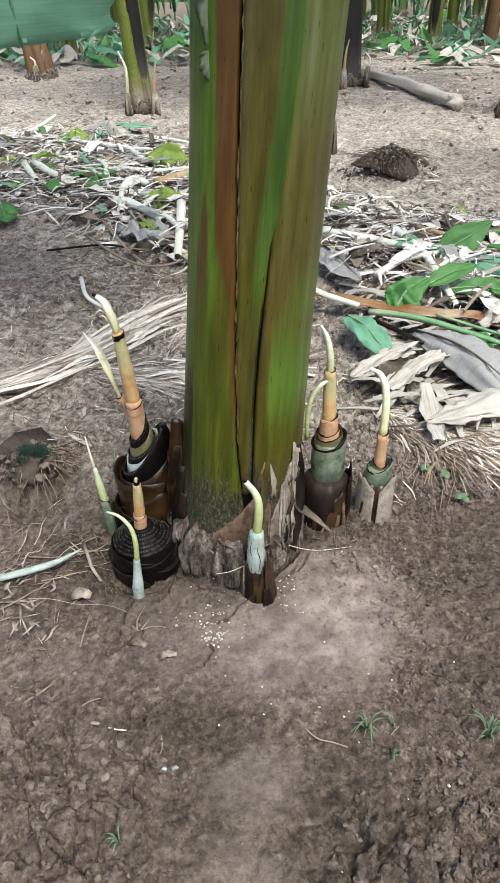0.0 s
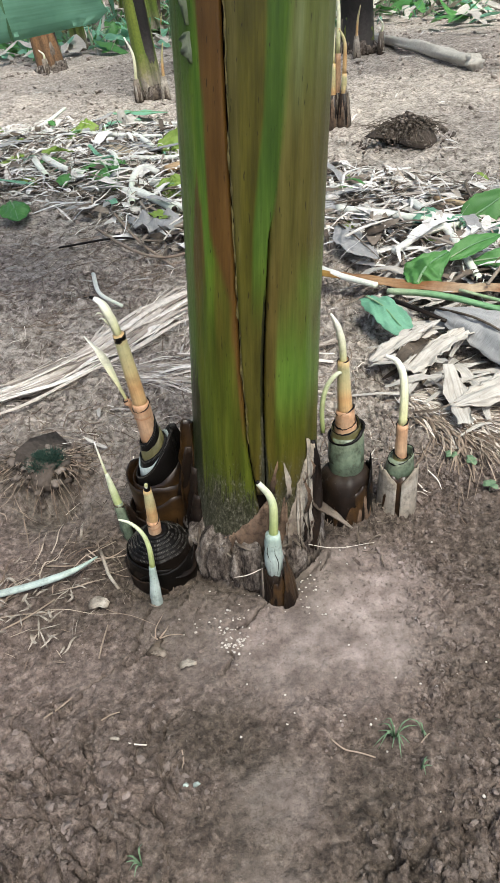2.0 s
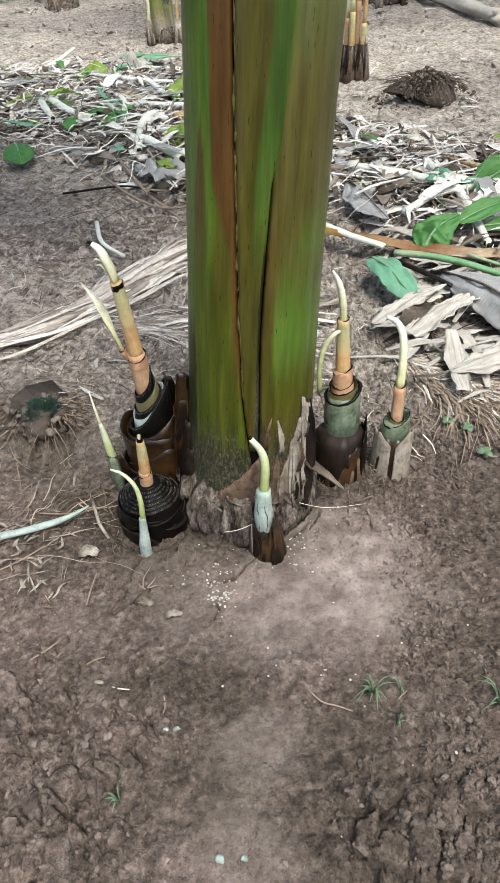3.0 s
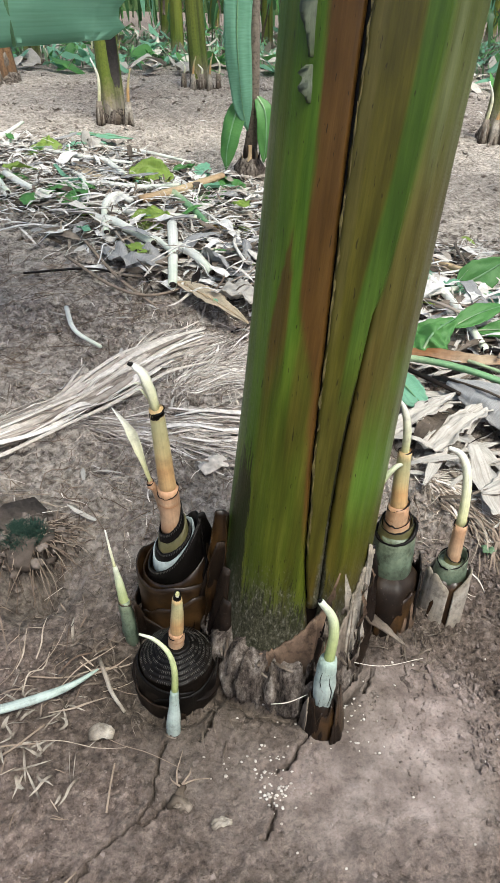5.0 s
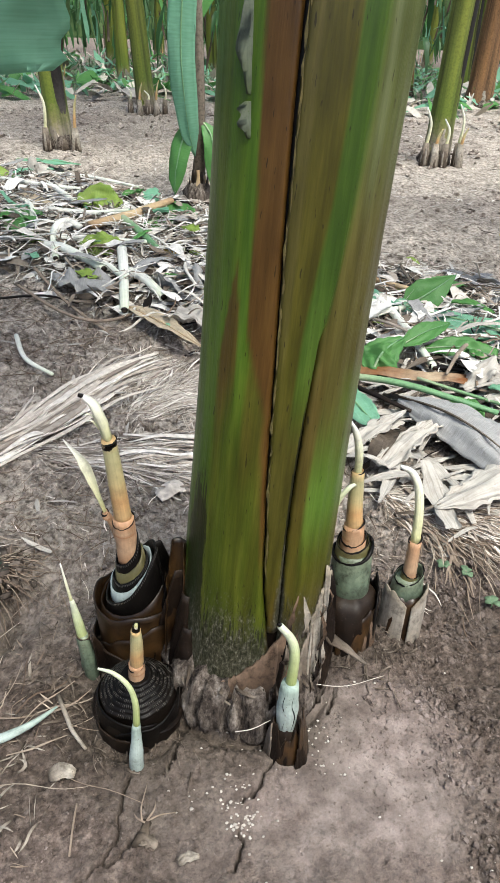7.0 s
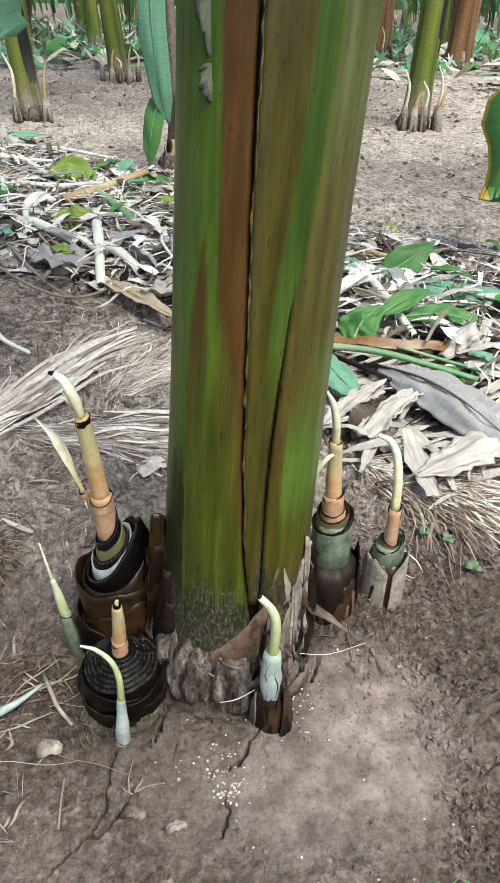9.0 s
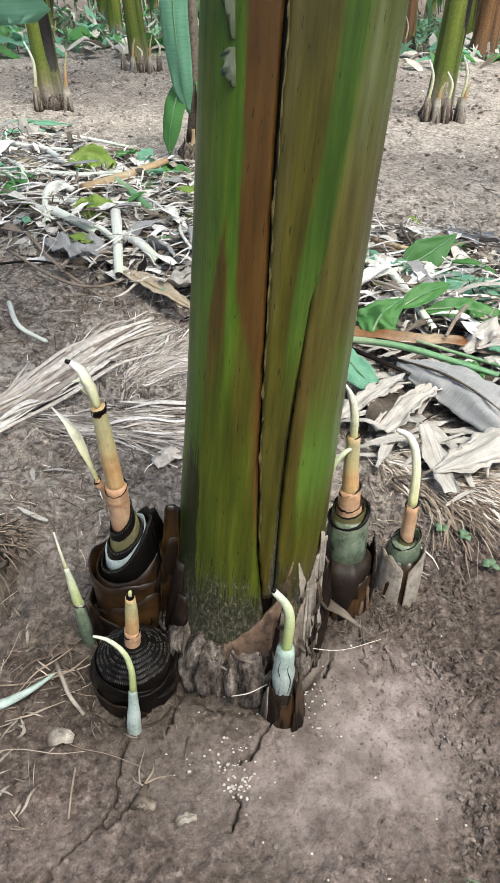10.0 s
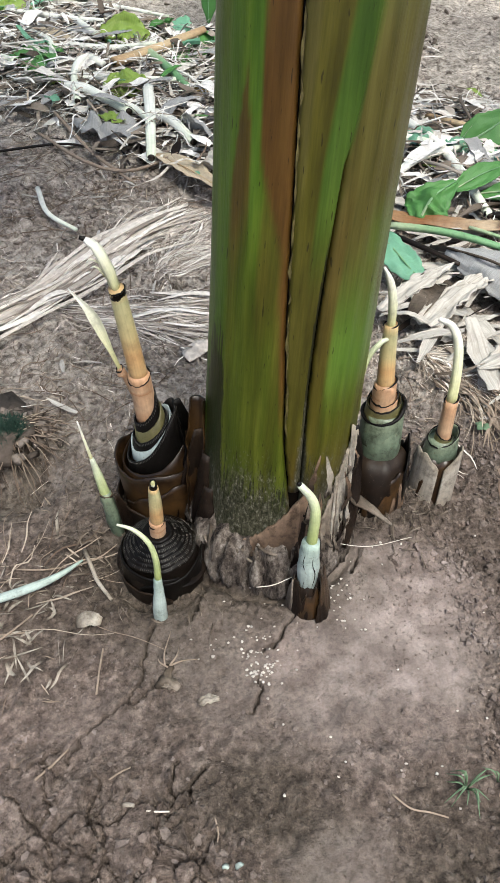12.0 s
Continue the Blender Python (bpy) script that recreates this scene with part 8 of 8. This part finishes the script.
def build_plantation():
    far_plant(-0.78, 5.06, 0.078, 2.3, (-0.06, 0.04), None, "green banana plant with a blackened side sheath", -45, 2, 101)
    far_plant(-0.28, 7.18, 0.085, 2.4, (-0.09, 0.03), None, "yellow-green banana plant with a ring of cut suckers", None, 5, 102)
    far_plant(1.66, 4.60, 0.078, 2.4, (0.05, 0.05), None, "green banana plant ringed by hooked suckers", -20, 5, 103)
    far_plant(0.74, 6.28, 0.13, 2.4, (0.0, 0.05), STEMDARK, "dark thick banana plant with a red-brown sheath", None, 3, 104)
    far_plant(3.40, 8.2, 0.14, 2.2, (0.02, 0.0), STEMBROWN, "brown shaggy banana plant with dead sheaths", None, 0, 105)
    far_plant(-2.14, 7.25, 0.12, 2.2, (-0.08, 0.02), STEMBROWN, "orange-brown banana plant with dead sheaths", 10, 1, 106)
    far_plant(-1.55, 9.8, 0.13, 2.5, (-0.03, 0.02), None, "green banana plant standing in bare soil", None, 2, 107)
    far_plant(2.9, 9.6, 0.15, 2.4, (0.0, 0.02), STEMBROWN, "brown banana plant with hanging dead sheaths", None, 1, 108)
    a = far_plant(-3.6, 11.5, 0.14, 2.6, (0.03, 0.02), None, "green banana plant in the back row", None, 2, 109, 3)
    b = far_plant(0.2, 11.0, 0.13, 2.5, (0.02, 0.03), None, "yellow-green banana plant in the back row", 200, 3, 110, 3)
    rnd = random.Random(61)
    for k, (x, y) in enumerate(((-2.9, 10.4), (-0.75, 10.9), (0.95, 9.9), (1.75, 11.3), (3.9, 9.9), (4.5, 11.2), (-1.9, 12.3), (0.6, 12.8), (3.0, 12.4), (-2.3, 9.0), (2.25, 10.1), (-6.2, 12.5), (-5.0, 15.0), (-2.6, 13.6), (-1.2, 14.5), (1.6, 13.2), (2.2, 15.5), (4.6, 12.0), (5.6, 10.2), (6.8, 13.5), (4.2, 15.5), (-7.5, 16.5), (-3.6, 17.5), (-0.4, 18.0), (3.2, 18.5), (6.0, 17.8), (8.5, 16.0), (-9.5, 14.0), (9.5, 12.5), (-5.6, 20), (-1.8, 21), (1.4, 20.5), (4.8, 21), (8.2, 20.5), (11, 18.5), (-8.8, 20.5))):
        copy_thing(a if k % 2 else b, pose(x, y, 0, 0, 0, rnd.uniform(0, 360)) @ Matrix.Scale(0.66 if k < 11 else 0.85, 4))
    # young plant with hanging leaves
    t = thing("young_banana_plant", (0.10, 3.58, gz(0.10, 3.58)), "young banana plant with drooping green leaves", "banana plant")
    part("pseudostem", tube(Geo(), [(0, 0, -0.02), (0.0, 0, 0.12), (0.01, 0.01, 0.32), (0.0, 0.02, 1.18)], [0.036, 0.032, 0.026, 0.016], 16, 14, 1, 0.15), HUSK, t)
    husks(t, (0, 0, 0), 0.05, 0.14, 12, (BARK, HUSK, TANSTALK), 77, (0, 0), (-200, 20))
    part("corm", lathe(Geo(), ((0, 0, -0.03), (0, 0, 0.07)), [(0, 0.075), (0.5, 0.07), (1, 0.045)], 26, 0.06, 6, 0.4, 3), CORM, t)
    for pts, w, m, up in (
        ([(0.0, 0.02, 1.16), (-0.04, -0.05, 1.02), (-0.075, -0.08, 0.64), (-0.05, -0.09, 0.34), (-0.02, -0.08, 0.20)], 0.062, BLUEGREEN, (-0.3, -1, 0.1)),
        ([(0.0, 0.0, 0.34), (-0.07, -0.06, 0.28), (-0.11, -0.09, 0.14), (-0.12, -0.1, 0.03)], 0.05, GREEN, (-0.5, -0.9, 0.2)),
        ([(0.02, 0.0, 0.34), (0.06, -0.05, 0.28), (0.07, -0.07, 0.16), (0.06, -0.07, 0.06)], 0.045, GREEN, (0.3, -0.9, 0.2)),
        ([(0.0, 0.02, 0.74), (0.08, 0.1, 0.95), (0.2, 0.2, 1.0), (0.35, 0.3, 0.85)], 0.09, GREEN, (0, -0.3, 1)),
    ):
        g = Geo()
        shell(g, pts, [w * k for k in (0.2, 0.8, 1, 1, 0.7, 0.05)], fold=-0.12, wave=0.2, n=22, m=10, thick=0.001, seed=5, up=up)
        lf = part("leaf", g, m, t)
        part("midrib", tube(Geo(), pts, [0.005, 0.0035, 0.0015], 14, 6), GREENSTALK, lf)
    # pale cut suckers beside it
    for k, (x, y, h) in enumerate(((0.37, 3.46, 0.42), (0.395, 3.48, 0.50), (0.42, 3.44, 0.30), (0.35, 3.50, 0.36))):
        t = thing("banana_sucker", (x, y, gz(x, y)), "pale cut banana sucker in a brown husk", "banana sucker", "suckers of the next clump")
        part("stump", lathe(Geo(), ((0, 0, -0.03), (0, 0, 0.14)), [(0, 0.034), (0.5, 0.03), (1, 0.02)], 20, 0.05, 5, 0.3, k), BARK, t)
        part("stub", tube(Geo(), [(0, 0, 0.1), (0.003, 0, 0.1 + h * 0.4)], [0.015, 0.012], 8, 12), STUBLOW if k % 2 else STUB, t)
        for q in range(7):
            wrap(t, (0, 0, -0.02), (0.002, 0, 0.07 + 0.025 * q - 0.06 * (q > 4)), 0.038, 0.026 - 0.0016 * q, q * 101, q * 101 + 95, (HUSK, BARK, FOOTBROWN)[q % 3], "", q + k * 9, 0.6, 0.3)
        part("shoot", tube(Geo(), [(0.003, 0, 0.1 + h * 0.4), (0.006, 0, 0.1 + h * 0.8), (-0.02, 0, 0.1 + h)], [0.010, 0.008, 0.003], 10, 10), STUB if k == 2 else CREAM, t)
    # drooping leaf of a plant that stands beyond the view
    p = far_plant(-1.75, 2.55, 0.09, 1.5, (0.0, 0.0), None, "green banana plant with a large drooping leaf", None, 0, 120, 4)
    g = Geo()
    pts = P(p, [(-1.72, 2.54, 1.45), (-1.15, 2.10, 1.62), (-0.62, 1.65, 1.25), (-0.41, 1.53, 0.92), (-0.372, 1.50, 0.645)])
    shell(g, pts, [0.05, 0.16, 0.22, 0.24, 0.245, 0.245, 0.235, 0.20], fold=-0.06, wave=0.16, n=60, m=20, thick=0.001, seed=8, up=(0.3, -1, 0.3), tear=0.16)
    lf = part("drooping_leaf", g, BLUEGREEN, p, "large waxy drooping leaf")
    part("midrib", tube(Geo(), pts, [0.018, 0.009, 0.003], 16, 8), GREENSTALK, lf)
    # leaf with a scorched yellow margin at the other side
    p = far_plant(2.10, 2.30, 0.09, 1.5, (0.0, 0.0), None, "green banana plant with a yellow-edged drooping leaf", None, 0, 121, 4)
    pts = P(p, [(2.07, 2.29, 1.45), (1.75, 2.2, 1.5), (1.36, 2.06, 1.00), (1.095, 2.01, 0.60), (1.075, 2.0, 0.232)])
    shell(gr := Geo(), pts, [0.05, 0.11, 0.10, 0.06, 0.06, 0.08, 0.17, 0.13], fold=-0.15, wave=0.3, n=30, m=10, thick=0.001, seed=9, up=(-0.1, -1, 0.1), tear=0.3)
    lf = part("drooping_leaf", gr, GREEN, p, "torn green drooping leaf")
    part("midrib", tube(Geo(), pts, [0.02, 0.012, 0.004], 16, 8), GREENSTALK, lf)
    shell(gy := Geo(), [v + Vector((0.001, 0.005, 0)) for v in pts], [0.053, 0.114, 0.104, 0.064, 0.065, 0.087, 0.178, 0.140], fold=-0.15, wave=0.3, n=30, m=10, thick=0.0006, seed=9, up=(-0.1, -1, 0.1), tear=0.3)
    part("scorched_margin", gy, YELLOW, lf, "yellow scorched margin")


build_plantation()


def build_distance():
    # felled pseudostem
    t = thing("felled_pseudostem", (1.35, 5.5, gz(1.35, 5.5)), "pale felled banana pseudostem lying on the soil", "felled stem")
    part("trunk", tube(Geo(), P(t, [(0.90, 6.9, 0.05), (1.07, 6.2, 0.055), (1.24, 5.5, 0.05), (1.37, 5.0, 0.045)]), [0.034, 0.042, 0.046, 0.048], 24, 18, 0.8, 0.5), DRYBEIGE, t)
    part("frayed_end", tube(Geo(), P(t, [(1.365, 5.02, 0.045), (1.395, 4.90, 0.03)]), [0.048, 0.052], 8, 18, 0.7, 1.0), DRYBEIGE, t)
    # soil mound bristling with roots
    t = thing("root_mound", (0.66, 3.06, gz(0.66, 3.06) + 0.022), "dark mound of upturned soil bristling with roots", "soil mound")
    g = lump(Geo(), (0, 0, 0.0), (0.12, 0.09, 0.06), 500, 1.0, True)
    rnd = random.Random(71)
    for k in range(420):
        q, rr = rnd.random() * 6.283, rnd.uniform(0.0, 0.24)
        w = 0.003 + 0.006 * rnd.random() ** 2
        lump(g, (rr * math.cos(q), rr * 0.8 * math.sin(q), max(-0.02, 0.098 - 0.5 * rr)), (w, w, w * 0.8), 510 + k, 0.8)
    tagged(part("soil", g, CLOD, t), kind="stuff")
    g = Geo()
    for k in range(260):
        q, rr = rnd.random() * 6.283, rnd.uniform(0.25, 1.15)
        p = Vector((0.09 * rr * math.cos(q), 0.07 * rr * math.sin(q), 0.095 - 0.05 * rr + 0.012 * rnd.random()))
        e = Vector((p.x * rnd.uniform(0.9, 2.6) + rnd.gauss(0, 0.04), p.y * rnd.uniform(0.9, 2.6) + rnd.gauss(0, 0.03), 0.004 + 0.05 * rnd.random() ** 2))
        tube(g, [p, p.lerp(e, 0.5) + Vector((rnd.gauss(0, 0.012), rnd.gauss(0, 0.012), 0.012)), e], [0.0015, 0.0013, 0.0006], 5, 3)
    tagged(part("root_fringe", g, HUSK, t), kind="stuff")
    # cut green leaves piled between the back rows
    rnd = random.Random(81)
    for nm, mat, cnt, lab in (("leaf_pile", BLUEGREEN, 700, "cut waxy green banana leaves strewn between the rows"), ("leaf_pile", GREEN, 600, "cut green banana leaves strewn between the rows"), ("leaf_pile", DRYBEIGE, 900, "pale dry stalks and leaves strewn between the rows")):
        g = Geo()
        for k in range(cnt):
            x, y = rnd.uniform(-7, 8), rnd.uniform(0, 1)
            y = 7.9 + 4.2 * y + (0 if x < 0 else -0.12 * x - (1.3 if x > 1.6 else 0.0) * (1 if k % 2 else 0))
            if rnd.random() < 0.35:
                y += 5
            L = rnd.uniform(0.10, 0.42)
            q = rnd.random() * 6.283
            d = Vector((math.cos(q), math.sin(q), 0)) * L / 2
            c = Vector((x, y, 0.03 + rnd.random() * 0.10))
            w = L * rnd.choice((0.08, 0.18, 0.3))
            shell(g, [c - d + Vector((0, 0, -0.03)), c + Vector((0, 0, 0.05 * rnd.random())), c + d + Vector((0, 0, rnd.uniform(-0.05, 0.16)))], [w * 0.4, w, w * 0.9, w * 0.15], fold=rnd.uniform(-0.4, 0.4), wave=0.4, n=6, m=2, thick=0.0, seed=k)
        tagged(part(nm, g, mat), lab, "leaf pile", kind="stuff")
    # undergrowth behind the rows: hanging dead and living leaves, depth of shade painted as dark green
    for lab, mat, cnt, y0, y1 in (("dense dark green banana leaves behind the rows", SHADEGREEN, 3400, 11.0, 22), ("green banana leaves among the back rows", GREEN, 900, 10.5, 20), ("brown dead leaves hanging among the back rows", HUSK, 900, 10.2, 18), ("pale green leaf undersides among the back rows", BLUEGREEN, 500, 10.5, 19)):
        g = Geo()
        for k in range(cnt):
            x, y = rnd.uniform(-15, 17), rnd.uniform(y0, y1)
            L = rnd.uniform(0.25, 0.85)
            q = rnd.random() * 6.283
            d = Vector((math.cos(q), math.sin(q), 0)) * L * 0.6
            b = Vector((x, y, rnd.uniform(0, 2.4) ** 1.1))
            if mat is HUSK or rnd.random() < 0.4:
                pts = [b + Vector((0, 0, 0.6)), b + d * 0.3 + Vector((0, 0, 0.2)), b + d * 0.4 + Vector((0, 0, 0.6 - L))]
            else:
                pts = [b, b + d * 0.4 + Vector((0, 0, L * 0.6)), b + d + Vector((0, 0, L * 0.55))]
            for p in pts:
                p.z = max(p.z, 0.02)
            shell(g, pts, [L * 0.03, L * 0.075, L * 0.07, L * 0.01], fold=-0.2, wave=0.35, n=6, m=2, thick=0, seed=k, tear=0.45)
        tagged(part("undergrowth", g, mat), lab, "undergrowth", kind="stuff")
    # grass and weeds at the foot of the back rows
    g = Geo()
    for k in range(2600):
        x, y = rnd.uniform(-8, 10), rnd.uniform(8.6, 14)
        L = rnd.uniform(0.06, 0.22)
        q = rnd.random() * 6.283
        d = Vector((math.cos(q), math.sin(q), 0)) * L * 0.7
        b = Vector((x, y, 0.0))
        shell(g, [b, b + d * 0.4 + Vector((0, 0, L * 0.8)), b + d + Vector((0, 0, L * 0.7))], [L * 0.05, L * 0.10, L * 0.01], fold=0.2, n=4, m=2, thick=0, seed=k)
    tagged(part("weeds", g, GRASS), "grassy weeds at the foot of the back rows", "weeds", kind="stuff")
    # plain far backdrop of vegetation
    m, n, l, b = material("far_vegetation", 0.9, 0.1)
    o = coords(n)
    f = noise_of(n, l, o, 1.2, 8, 0.7, (1, 1, 0.5))
    l.new(ramp(n, l, f, [(0.35, (0.012, 0.022, 0.010)), (0.5, (0.045, 0.085, 0.030)), (0.65, (0.11, 0.17, 0.07))]), b.inputs["Base Color"])
    g = Geo()
    k = 72
    ring = [(30 * math.cos(2 * math.pi * j / k), 6 + 30 * math.sin(2 * math.pi * j / k)) for j in range(k)]
    v = [(x, y, -0.3) for x, y in ring] + [(x, y, 4.5 + 1.2 * noise.noise(Vector((x * 0.2, y * 0.2, 0)))) for x, y in ring]
    g.add(v, [(j, (j + 1) % k, k + (j + 1) % k, k + j) for j in range(k)], [(p[0], p[2]) for p in v])
    tagged(part("backdrop", g, m), "far green wall of plantation vegetation", "backdrop", kind="structure")


build_distance()
